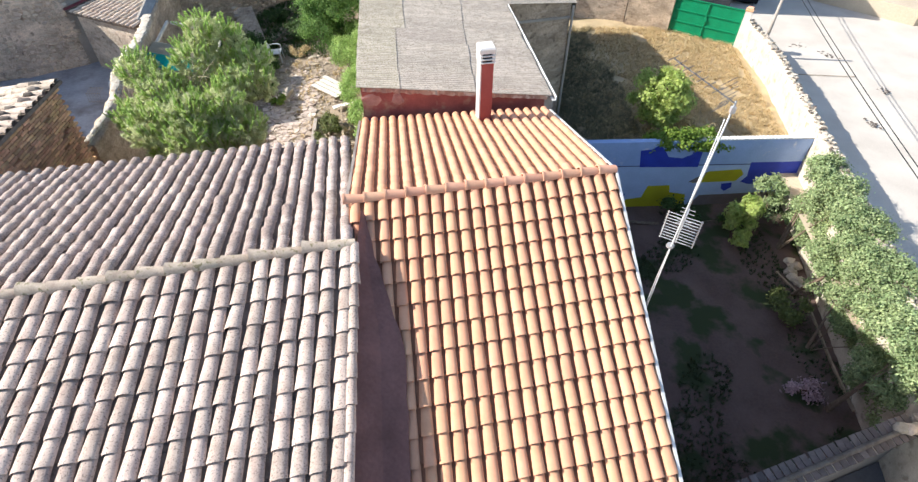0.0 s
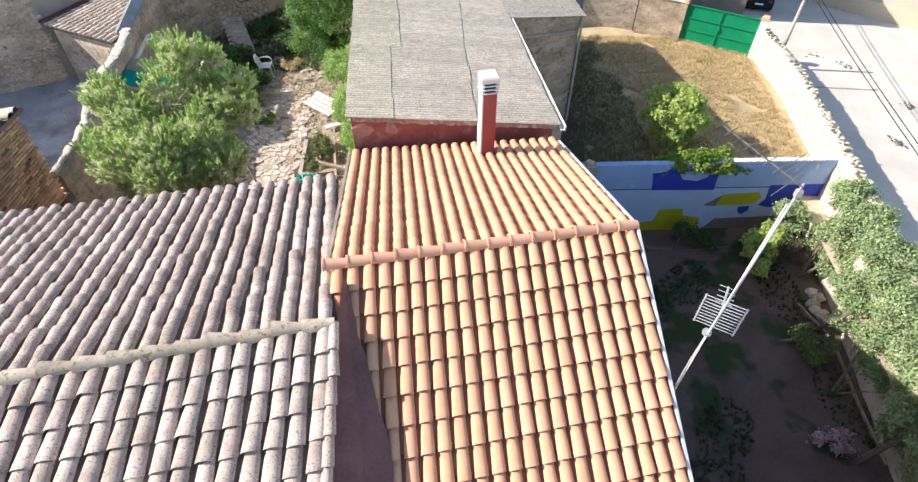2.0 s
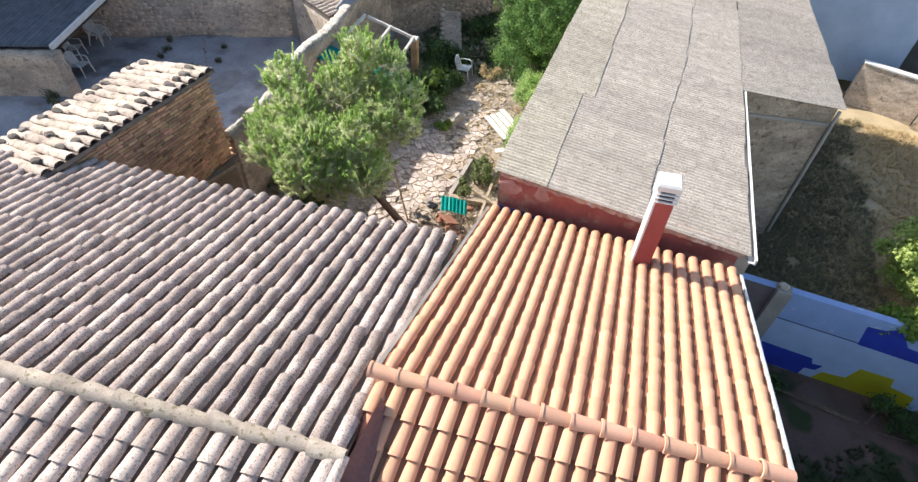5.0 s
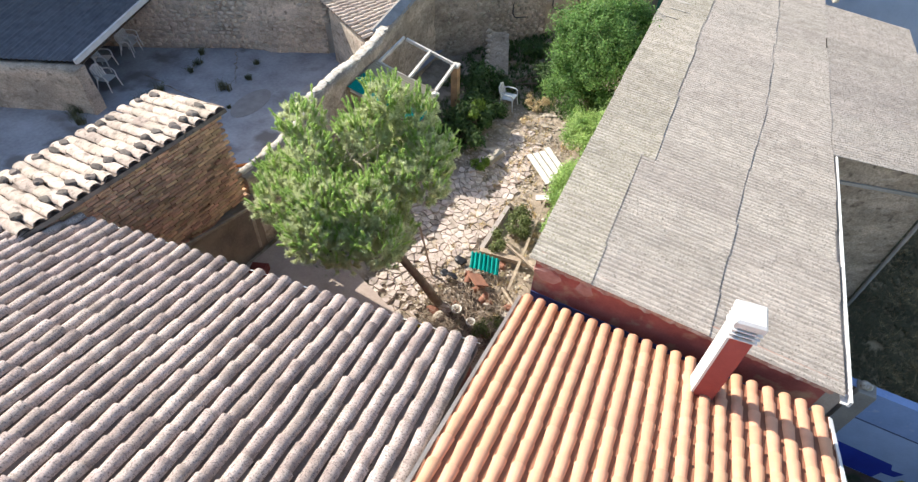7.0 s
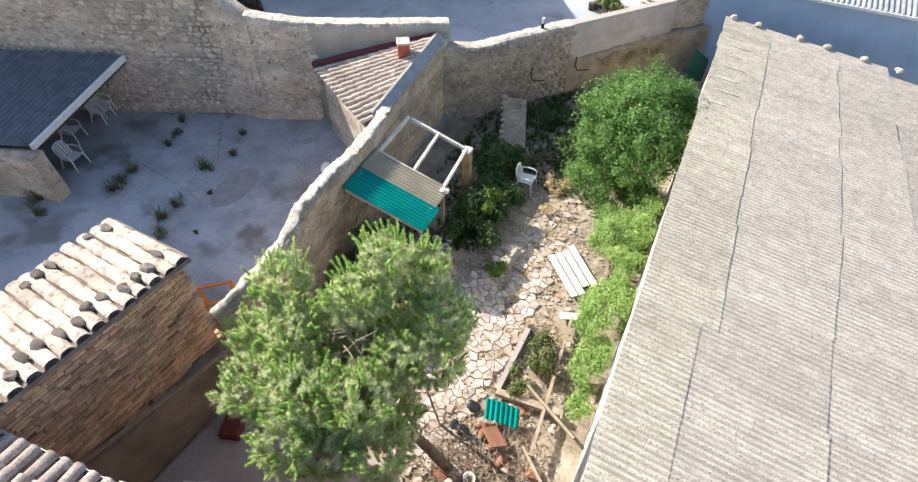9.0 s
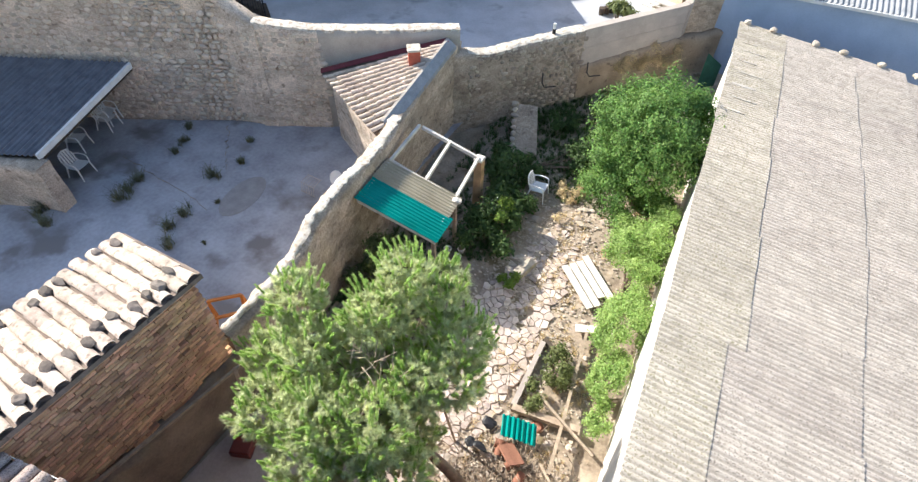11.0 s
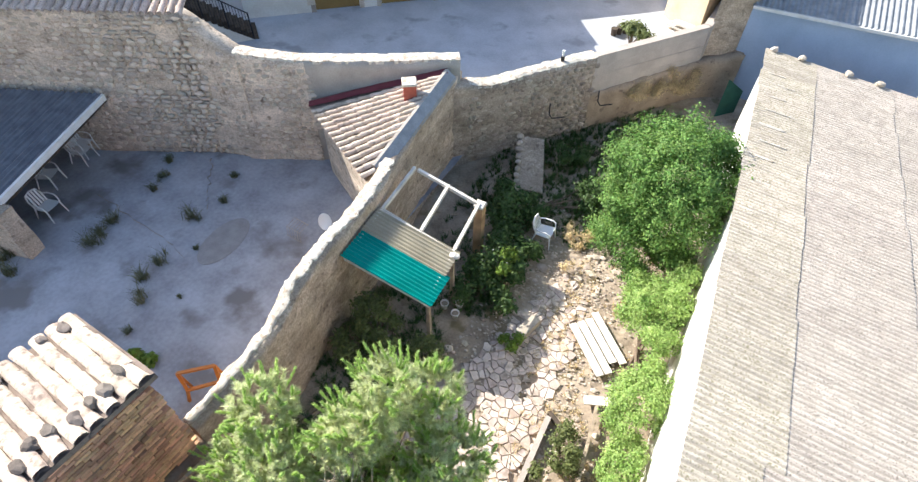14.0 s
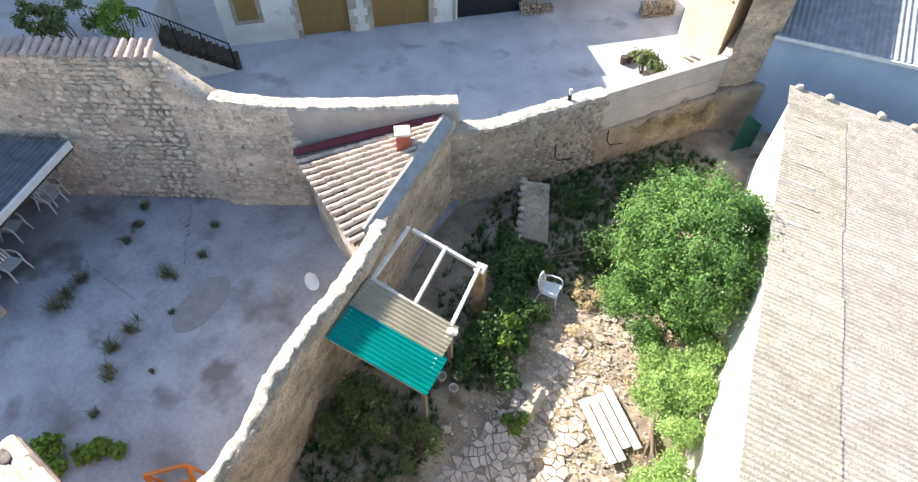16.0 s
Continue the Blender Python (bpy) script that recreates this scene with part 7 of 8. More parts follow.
for a, b in zip(fq, fq[1:] + fq[:1]):
    part("bar", Shape().beam(a - fo, b - fo, 0.07, 0.06), ORANGE_PAINT, fr)
for q, x, y in ((fq[2], 0.06, -0.1), (fq[3], -0.02, -0.1), (fq[0], -0.1, 0.1), (fq[1], -0.02, 0.12)):
    part("leg", Shape().beam(q - fo, (q.x + x - fo.x, q.y + y - fo.y, 0.0), 0.06, 0.06, (1, 0, 0)), ORANGE_PAINT, fr)
wc = thing("wire_rack", "small grey wire rack standing on the concrete", "rack", (-14.1, 19.35, COURT_Z + 0.03))
for k in range(6):
    part("wire", Shape().tube([(-0.25 + 0.1 * k, -0.2, 0.0), (-0.25 + 0.1 * k, -0.15, 0.35), (-0.25 + 0.1 * k, 0.2, 0.4)], 0.009, 5), GREY_RENDER, wc)
for y, z in ((-0.2, 0.02), (-0.15, 0.35), (0.2, 0.4)):
    part("wire", Shape().tube([(-0.28, y, z), (0.28, y, z)], 0.011, 5), GREY_RENDER, wc)
bs = thing("basin", "white plastic basin leaning on the garden wall", "basin", (-13.6, 19.95, COURT_Z + 0.04))
n_ = 16
rg = lambda r, z: [tuple(Matrix.Rotation(radians(60), 3, "X") @ Vector((r * math.cos(2 * math.pi * i / n_), r * math.sin(2 * math.pi * i / n_) + 0.25, z))) for i in range(n_)]
part("bowl", Shape().rings([rg(0.12, 0.0), rg(0.24, 0.12), rg(0.26, 0.12), rg(0.22, 0.10), rg(0.11, 0.02)]), WHITE_PLASTIC, bs, "", True)

# ---------------------------------------------------------------- antenna
IRON = mat("dull_grey_aluminium", (0.20, 0.195, 0.19), (0.12, 0.115, 0.11), 8, 60, 0.6, 0.05, metal=0.3)
ant = thing("antenna", "tall galvanised mast with grid and comb television antennas", "antenna", (3.2, 6.2, 3.42))
part("mast", Shape().tube([(0, 0, -0.4), (0.0, -0.03, 1.6), (0.03, -0.2, 4.95)], [0.02, 0.017, 0.013], 10), STEEL, ant, "weathered steel tube mast", True)
for z in (0.1, 0.75):
    part("bracket", Shape().beam((-0.16, 0, z), (0.03, 0, z), 0.05, 0.04), STEEL, ant)
grid = part("grid_reflector", Shape().tube([(0, -0.05, 2.28), (0, -0.05, 2.32)], 0.06, 10), STEEL, ant, "clamp of a grid reflector antenna")
gx = Vector((0.86, -0.5, 0))
c0 = Vector((0.1, 0.02, 2.58))
for k in range(10):
    z = -0.26 + 0.058 * k
    part("rod", Shape().tube([c0 - gx * 0.27 + Vector((0, 0, z)), c0 + gx * 0.27 + Vector((0, 0, z))], 0.007, 6), STEEL, grid)
for u in (-0.25, 0.0, 0.25):
    part("upright", Shape().tube([c0 + gx * u + Vector((0, 0, -0.28)), c0 + gx * u + Vector((0, 0, 0.28))], 0.011, 6), STEEL, grid)
gy = Vector((0.5, 0.86, 0))
part("boom", Shape().beam(c0, c0 + gy * 0.55, 0.025, 0.025), STEEL, grid)
for k in range(5):
    p = c0 + gy * (0.13 + 0.1 * k)
    part("element", Shape().tube([p - gx * 0.11, p + gx * 0.11], 0.006, 5), STEEL, grid)
yagi = part("comb_antenna", Shape().beam((0.0, -0.22, 4.94), (-0.56, 0.54, 5.12), 0.014, 0.014), IRON, ant, "long comb antenna with cross elements")
by = Vector((-0.55, 0.76, 0.18))
px = Vector((0.81, 0.586, 0))
for k in range(7):
    p = Vector((0.0, -0.22, 4.95)) + by * (0.26 + 0.125 * k)
    part("element", Shape().tube([p - px * 0.13, p + px * 0.10], 0.006, 5), IRON, yagi)
for sgn in (-1, 1):
    for k in range(4):
        p = Vector((0.0, -0.22, 4.95)) + by * (0.1 + 0.02 * k) + Vector((0, 0, sgn * (0.03 + 0.05 * k)))
        part("rod", Shape().tube([p - px * 0.17, p + px * 0.17], 0.0045, 5), IRON, yagi)
part("junction_box", Shape().box(0.06, 0.05, 0.1, pose(0.03, -0.2, 4.78), 0.01), STEEL, ant, "pale plastic junction box")
part("cable", Shape().tube([(-0.03, -0.21, 4.7), (-0.005, -0.09, 2.5), (0.03, 0.0, 0.5), (-0.05, 0.02, -0.1)], 0.008, 6), WHITE_PLASTIC, ant, "pale coaxial cable")

# ---------------------------------------------------------------- house beyond the forecourt
house = thing("house", "white rendered house with ochre garage doors and tan stone quoins", "house")
HA, HB = Vector((-22.31, 25.62)), Vector((-16.45, 31.7))
hd = (HB - HA).normalized()
hn = Vector((-hd.y, hd.x))
hp = lambda u, z, o=0.0: (HA.x + hd.x * u - hn.x * o, HA.y + hd.y * u - hn.y * o, z)
HL = (HB - HA).length
hbox = lambda u0, u1, z0, z1, o0, o1: Shape().hexa([hp(u0, z0, o1), hp(u1, z0, o1), hp(u1, z0, o0), hp(u0, z0, o0), hp(u0, z1, o1), hp(u1, z1, o1), hp(u1, z1, o0), hp(u0, z1, o0)])
d_open = ((2.69, 4.39), (5.26, 7.36))
prev = 0.0
for a, b in d_open + ((HL, HL),):
    part("wall", hbox(prev, a, 2.0, 6.0, -0.4, 0.0), PLASTER, house)
    if b > a:
        part("wall", hbox(a, b, 4.4, 6.0, -0.4, 0.0), PLASTER, house)
        for sgn, e in ((-1, a), (1, b)):
            for k in range(8):
                w = 0.30 if k % 2 else 0.18
                part("quoin", hbox(min(e, e + sgn * w), max(e, e + sgn * w), 2.0 + 0.3 * k, 2.285 + 0.3 * k, 0.0, 0.03), STONE, house)
        dr = part("garage_door", hbox(a, b, 2.0, 4.4, -0.25, -0.18), DOOR_BROWN, house, "ochre painted board door")
        nbd = round((b - a) / 0.17)
        for k in range(nbd):
            u0 = a + (b - a) * k / nbd
            part("board", hbox(u0 + 0.006, u0 + (b - a) / nbd - 0.006, 2.03, 4.38, -0.18, -0.155), DOOR_BROWN, dr)
    prev = b
wn_ = part("window", hbox(0.45, 1.45, 2.75, 4.6, 0.0, 0.03), STONE, house, "window in a tan stone surround")
part("shutter", hbox(0.6, 1.3, 2.9, 4.6, 0.03, 0.05), DOOR_BROWN, wn_, "closed ochre shutter")
# Unseen storey, added at this height to cast the forecourt's shade.
part("wall", hbox(0, 5.7, 6.0, 8.6, -5.6, 0.0), PLASTER, house, "unseen white upper storey added to shade the forecourt")
part("wall", hbox(0, HL, 2.0, 6.0, -5.6, -5.2), PLASTER, house)
part("downpipe", Shape().tube([hp(HL - 0.12, 2.05, 0.07), hp(HL - 0.12, 5.9, 0.07)], 0.05, 8), GREY_RENDER, house)
slab = lambda u0, u1, z0, z1: Shape().hexa([hp(u0, z0, 0.4), hp(u1, z0, 0.4), hp(u1, z1, -6.0), hp(u0, z1, -6.0), hp(u0, z0 + 0.15, 0.4), hp(u1, z0 + 0.15, 0.4), hp(u1, z1 + 0.15, -6.0), hp(u0, z1 + 0.15, -6.0)])
part("roof", slab(-0.3, 5.75, 8.6, 9.2), OLD, house, "old clay tile roof")
part("roof", slab(5.75, HL + 0.2, 6.0, 6.3), OLD, house, "old clay tile roof")
barn2 = thing("outbuilding", "low outbuilding with a dark open doorway", "outbuilding")
q = lambda u, z, o=0.0: hp(HL + u, z, o)
part("wall", Shape().hexa([q(0.05, 4.0, -0.1), q(6.5, 4.0, -0.1), q(6.5, 4.0, -0.5), q(0.05, 4.0, -0.5), q(0.05, 4.5, -0.1), q(6.5, 4.5, -0.1), q(6.5, 4.5, -0.5), q(0.05, 4.5, -0.5)]), GREY_RENDER, barn2)
part("wall", Shape().hexa([q(0.05, 2.0, -3.0), q(6.5, 2.0, -3.0), q(6.5, 2.0, -3.3), q(0.05, 2.0, -3.3), q(0.05, 4.5, -3.0), q(6.5, 4.5, -3.0), q(6.5, 4.5, -3.3), q(0.05, 4.5, -3.3)]), EARTH_WALL, barn2)
# The open doorway's dark inside is put in as a flat black panel.
part("door", Shape().hexa([q(0.05, 2.0, -0.2), q(2.6, 2.0, -0.2), q(2.6, 2.0, -0.3), q(0.05, 2.0, -0.3), q(0.05, 4.0, -0.2), q(2.6, 4.0, -0.2), q(2.6, 4.0, -0.3), q(0.05, 4.0, -0.3)]), BLACK_STEEL, barn2, "black panel standing for the dark open doorway")
part("roof", Shape().hexa([q(0.05, 4.5, 0.1), q(6.6, 4.5, 0.1), q(6.6, 4.6, -3.4), q(0.05, 4.6, -3.4), q(0.05, 4.6, 0.1), q(6.6, 4.6, 0.1), q(6.6, 4.7, -3.4), q(0.05, 4.7, -3.4)]), FIBRO_BLUE, barn2)
rnd = random.Random(55)
for c, n_l in (((-14.3, 34.15), 26), ((-10.3, 36.6), 40)):
    pile = thing("woodpile", "stacked split firewood logs against the wall", "firewood", (c[0], c[1], PATIO_Z))
    for k in range(n_l):
        x, z = (k % 10) * 0.14 - 0.7, 0.07 + 0.12 * (k // 10)
        part("log", Shape().tube([(x * 0.7 + rnd.gauss(0, 0.02), x * 0.7, z), (x * 0.7 + 0.25, x * 0.7 - 0.35 + rnd.gauss(0, 0.03), z + rnd.gauss(0, 0.01))], rnd.uniform(0.05, 0.075), 6), WOOD, pile)

# outside stair with railing
stair = thing("stair", "outside concrete stair with black steel railing", "stairs")
SA, SB = Vector((-21.3, 25.0, PATIO_Z)), Vector((-22.6, 23.25, 3.55))
sd_ = Vector((SB.x - SA.x, SB.y - SA.y, 0)).normalized()
sn = Vector((sd_.y, -sd_.x, 0))
sn = sn if sn.y < 0 else -sn
n_st = 12
for k in range(n_st):
    p = SA.lerp(SB, k / n_st)
    m = Matrix.Translation((p.x, p.y, p.z)) @ Matrix.Rotation(math.atan2(sd_.y, sd_.x), 4, "Z")
    part("tread", Shape().box(0.34, 1.0, 0.16, m, 0.008), WOOD_DARK, stair)
ss = Shape()
a0, b0 = SA + sn * 0.52, SB + sn * 0.52
ss.hexa([a0 + Vector((0, 0, -0.05)), b0 + Vector((0, 0, -1.6)), b0 + Vector((0, 0, -1.6)) - sn * 0.12, a0 + Vector((0, 0, -0.05)) - sn * 0.12, a0 + Vector((0, 0, 0.0)), b0 + Vector((0, 0, -0.12)), b0 + Vector((0, 0, -0.12)) - sn * 0.12, a0 - sn * 0.12])
part("side_wall", ss, PLASTER, stair, "cream rendered wall under the stair")
rail = part("railing", Shape().tube([a0 + Vector((0, 0, 1.0)), b0 + Vector((0, 0, 1.05)), b0 + Vector((-1.6, -0.9, 1.05))], 0.022, 8), BLACK_STEEL, stair, "black steel handrail")
for k in range(25):
    p = a0.lerp(b0, k / 24)
    part("baluster", Shape().tube([p + Vector((0, 0, 0.06)), p + Vector((0, 0, 1.02))], 0.03 if k % 8 == 0 else 0.010, 6), BLACK_STEEL, rail)
for k in range(1, 10):
    p = b0 + Vector((-1.6, -0.9, 0)) * (k / 9)
    part("baluster", Shape().tube([p + Vector((0, 0, 0.06)), p + Vector((0, 0, 1.05))], 0.010, 6), BLACK_STEEL, rail)
terr = Shape().prism([(-23.4, 24.4), (-21.9, 23.0), (-20.2, 21.2), (-27.0, 17.2), (-31.0, 22.0), (-24.6, 25.6)], 1.9, 4.0)
structure("floor_terrace", terr, PATIO, "raised grey concrete terrace behind the tall wall")
bush("potted_shrub", "green shrub on the terrace behind the wall", "shrub", (-22.6, 21.2, 4.0), [((-22.6, 21.3, 4.7), (0.85, 0.6, 0.6)), ((-23.5, 20.8, 4.6), (0.7, 0.55, 0.55))], 170, 0.14, 24, 0.06, LEAF_OLIVE, 121, 6)
bush("potted_shrub", "leafy shrub with yellow flowers on the terrace", "shrub", (-21.5, 22.0, 4.0), [((-21.4, 22.0, 4.75), (0.6, 0.5, 0.6))], 100, 0.14, 24, 0.06, LEAF_LIGHT, 122, 5)
copy_thing(chair, pose(-23.0, 22.3, 4.01, 0, 0, 40))

# prickly pear pots in the sunny corner
bush("potted_plant", "spiky green succulent in a dark pot by the parapet", "plant", (-9.2, 32.1, PATIO_Z), [((-8.85, 32.1, 2.45), (0.85, 0.4, 0.3))], 70, 0.14, 14, 0.07, LEAF_OLIVE, 123, 6, long=4.0)
for k in range(4):
    p = Vector((-10.0 + 0.14 * k, 32.35 + 0.2 * k, PATIO_Z))
    tagged(part("pot", Shape().tube([p, p + Vector((0, 0, 0.28))], [0.1, 0.13], 12), WOOD_DARK), "dark plant pot on the forecourt", "pot", "dark pots")

# tan building catching the sun at the forecourt's end
tan = thing("outbuilding", "tan earth-rendered outbuilding with small windows", "outbuilding")
part("wall", Shape().prism([(-8.95, 35.0), (-7.25, 33.35), (-6.6, 36.3), (-5.5, 42), (-10.2, 42)], 1.9, 6.8), mat("sunlit_earth_render", (0.62, 0.50, 0.35), (0.46, 0.36, 0.24), 1.5, 20, 0.95, 0.4), tan)
niche = part("window", Shape().hexa([(-7.78, 33.84, 4.5), (-7.44, 33.51, 4.5), (-7.4, 33.56, 4.5), (-7.74, 33.9, 4.5), (-7.78, 33.84, 5.2), (-7.44, 33.51, 5.2), (-7.4, 33.56, 5.2), (-7.74, 33.9, 5.2)]), DARK_GLASS, tan, "small dark window")
part("frame", Shape().beam((-7.82, 33.86, 4.48), (-7.4, 33.45, 4.48), 0.06, 0.06), WOOD, niche)
part("frame", Shape().beam((-7.8, 33.84, 4.48), (-7.8, 33.84, 5.24), 0.06, 0.06, (1, 0, 0)), WOOD, niche)
for k in range(3):
    tagged(part("slab", Shape().beam((-8.6 + 0.25 * k, 33.2 - 0.15 * k, 2.5 + 0.18 * k), (-7.6 + 0.15 * k, 32.75 - 0.1 * k, 2.55 + 0.2 * k), 0.3, 0.06), WOOD_WHITE), "pale building board stacked behind the parapet", "board", "stacked boards")
s = Shape().prism([(-6.85, 33.2), (-5.75, 34.05), (-6.0, 36.0), (-6.6, 36.2)], 0.0, 5.2)
structure("wall_brick_corner", s, EARTH_RUBBLE, "brown brick corner wall beyond the garden")

# blue-grey building with corrugated roof
blue = thing("outbuilding", "outbuilding with blue-grey painted wall and corrugated roof", "outbuilding")
BA, BB = Vector((-5.85, 33.95)), Vector((9.0, 35.8))
bd = (BB - BA).normalized()
bn = Vector((-bd.y, bd.x))
part("wall", Shape().prism([tuple(BA), tuple(BB), tuple(BB + bn * 0.3), tuple(BA + bn * 0.3)], -2.2, 3.6), BLUE_WALL, blue)
blue_at = lambda u, v: Vector((*(BA + bd * v + bn * (u * 7 - 0.12)), 3.68 + 1.5 * u))
for k in range(14):
    part("roof_sheet", wave_sheet(blue_at, 0, 1, k * 1.06 - 0.04, k * 1.06 + 1.06, 0.028, 0.177, 0.0, 0.0), FIBRO_BLUE, blue)
part("gutter", Shape().beam((BA.x, BA.y - 0.12, 3.62), (BB.x, BB.y - 0.12, 3.62), 0.12, 0.10), WHITE_PAINT, blue, "pale gutter under the roof edge")
part("wall", Shape().prism([tuple(BA + bn * 0.3), tuple(BB + bn * 0.3), tuple(BB + bn * 6.8), tuple(BA + bn * 6.8)], -2.2, 3.5), GREY_RENDER, blue)
# green netting in the gap behind the bush
tagged(part("net_screen", Shape().grid(lambda u, v: (-5.55 + 0.55 * u, 32.3 + 0.7 * u + 0.05 * math.sin(6 * v), -0.2 + 1.9 * v * (1 - 0.35 * u)), lin(0, 1, 5), lin(0, 1, 6)), mat("green_net", (0.03, 0.12, 0.09), (0.02, 0.08, 0.06), 4, 40, 0.8, 0.2)), "dark green netting screen in the garden corner", "screen")

# unseen tall houses added to the west, out of view, to shade the courtyard
west = thing("house", "unseen tall house added west of the courtyard to shade it", "house")
part("wall", Shape().prism([(-34, 8.5), (-27.2, 8.5), (-27.2, 17.6), (-34, 17.6)], -2, 11.8), PLASTER, west)
part("roof", Shape().prism([(-34.3, 8.2), (-26.95, 8.2), (-26.95, 17.9), (-34.3, 17.9)], 11.8, lambda x, y: 11.95 - 0.2 * (x + 26.95)), OLD, west)
west = thing("house", "unseen rendered house added behind the tall wall for its shade", "house")
part("wall", Shape().prism([(-38, 18.2), (-30.5, 18.2), (-30.5, 30), (-38, 30)], -2, 12.9), PLASTER, west)
part("roof", Shape().prism([(-38.3, 17.95), (-30.25, 17.95), (-30.25, 30.3), (-38.3, 30.3)], 12.9, lambda x, y: 13.0 - 0.2 * (x + 30.25)), OLD, west)

# ---------------------------------------------------------------- yard plants
lie = falling
for y0, y1, k in ((15.2, 17.4, 131), (12.6, 15.0, 132), (10.2, 12.4, 133), (7.9, 10.0, 142)):
    wx = lambda y: 13.3 + 0.194 * (y - 10.8)
    ym = (y0 + y1) / 2
    bush("hedge", "sunlit dull green hedge bush against the street wall", "hedge", (wx(ym) - 1.1, ym, YARD_Z),
         [((wx(ym) - 0.35, ym, -0.75), (0.75, 1.15, 0.8)), ((wx(y0 + 0.4) - 0.5, y0 + 0.4, -1.2), (0.62, 0.7, 0.75)), ((wx(y1 - 0.4) - 0.45, y1 - 0.4, -1.1), (0.62, 0.7, 0.7)), ((wx(ym) - 0.45, ym, -2.5), (0.5, 1.1, 0.9)), ((wx(ym) - 0.4, ym, -3.4), (0.4, 1.1, 0.6))],
         900, 0.18, 36, 0.055, HEDGE_LEAF, k, 3, group="hedge bushes")
bush("shrub", "yellow-green fig-like shrub by the mural wall", "shrub", (11.55, 16.85, YARD_Z), [((11.5, 16.8, -2.55), (0.5, 0.45, 0.6)), ((11.65, 16.9, -3.1), (0.6, 0.5, 0.75)), ((11.35, 16.55, -3.7), (0.45, 0.4, 0.5))], 170, 0.17, 24, 0.11, LEAF_FIG, 134, 7)
bush("shrub", "dusty green shrub between the hedge and the mural", "shrub", (12.9, 17.7, YARD_Z), [((12.9, 17.8, -2.6), (0.6, 0.6, 0.75)), ((12.9, 17.7, -3.4), (0.6, 0.6, 0.8))], 170, 0.18, 26, 0.06, HEDGE_LEAF, 135, 6)
bush("shrub", "grey-green shrub at the edge of the shade", "shrub", (12.3, 13.2, YARD_Z), [((12.1, 12.8, -3.8), (0.6, 0.8, 0.45))], 80, 0.18, 22, 0.07, LEAF_OLIVE, 136, 6)
bush("shrub", "low shrub with pale pink blossom in the shade", "shrub", (11.2, 9.55, YARD_Z), [((11.2, 9.55, -4.0), (0.65, 0.4, 0.25))], 50, 0.14, 16, 0.06, PINK_FLOWER, 137, 6)
bush("shrub", "dark weeds at the foot of the mural wall", "shrub", (9.0, 17.8, YARD_Z), [((9.3, 18.1, -3.9), (0.7, 0.35, 0.6)), ((6.4, 17.6, -4.1), (0.9, 0.5, 0.2)), ((10.8, 17.6, -3.9), (0.9, 0.5, 0.3))], 130, 0.18, 24, 0.07, LEAF_DARK, 138, 6)
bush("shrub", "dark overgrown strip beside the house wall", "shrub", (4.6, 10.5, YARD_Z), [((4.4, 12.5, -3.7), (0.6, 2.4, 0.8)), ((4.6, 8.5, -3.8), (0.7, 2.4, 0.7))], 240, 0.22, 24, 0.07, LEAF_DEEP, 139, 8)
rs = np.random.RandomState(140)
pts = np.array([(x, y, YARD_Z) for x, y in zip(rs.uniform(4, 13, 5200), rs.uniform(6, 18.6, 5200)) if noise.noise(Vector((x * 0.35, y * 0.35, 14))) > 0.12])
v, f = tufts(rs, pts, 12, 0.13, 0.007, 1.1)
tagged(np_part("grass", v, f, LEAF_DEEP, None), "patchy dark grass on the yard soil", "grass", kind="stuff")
kb = Shape()
for a, b in (((13.0, 14.9), (13.5, 13.3)), ((13.5, 13.3), (13.1, 10.6)), ((13.1, 10.6), (12.95, 8.9))):
    kb.beam((a[0] - 0.35, a[1], YARD_Z + 0.04), (b[0] - 0.35, b[1], YARD_Z + 0.04), 0.06, 0.14)
tagged(part("bed_edging", kb, WOOD), "narrow timber edging of the hedge bed", "edging")
rnd = random.Random(71)
for k in range(10):
    x, y = 13.3 + rnd.uniform(-0.3, 0.3), 14.6 + rnd.uniform(-0.8, 0.9)
    tagged(part("stone", Shape().stone((x, y, YARD_Z + 0.1), 0.25, 0.2, 0.12, rnd), STONE), "rough stone at the foot of the hedge", "stone", "stones by the hedge")
# low wall with tile coping at the near end of the yard
low = thing("wall_low", "low yard wall with a coping of flat clay tiles", "wall", kind="structure")
part("wall", Shape().prism([(4.0, 4.45), (12.4, 7.25), (12.3, 7.55), (3.9, 4.75)], YARD_Z - 0.2, -2.0), GREY_RENDER, low)
s = Shape()
# Coping clay coloured dark for the shade it lies in.
me = mesh_of("coping_tile", Shape().box(0.19, 0.62, 0.035, pose(0, 0, 0, 8, 0, 0), 0.006), mat("shade_dark_clay_coping", (0.20, 0.165, 0.15), (0.12, 0.10, 0.09), 4, 30, 0.95, 0.4, spread=0.25))
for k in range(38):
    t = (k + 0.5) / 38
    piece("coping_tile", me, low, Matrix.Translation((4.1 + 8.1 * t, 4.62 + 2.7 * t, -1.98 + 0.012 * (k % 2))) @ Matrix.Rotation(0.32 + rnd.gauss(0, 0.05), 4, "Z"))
part("ridge", Shape().tube([(4.0, 4.52, -1.9), (8.0, 5.85, -1.9), (12.3, 7.3, -1.9)], 0.07, 8), DARK_STONE, low, "rounded mortar ridge along the coping")
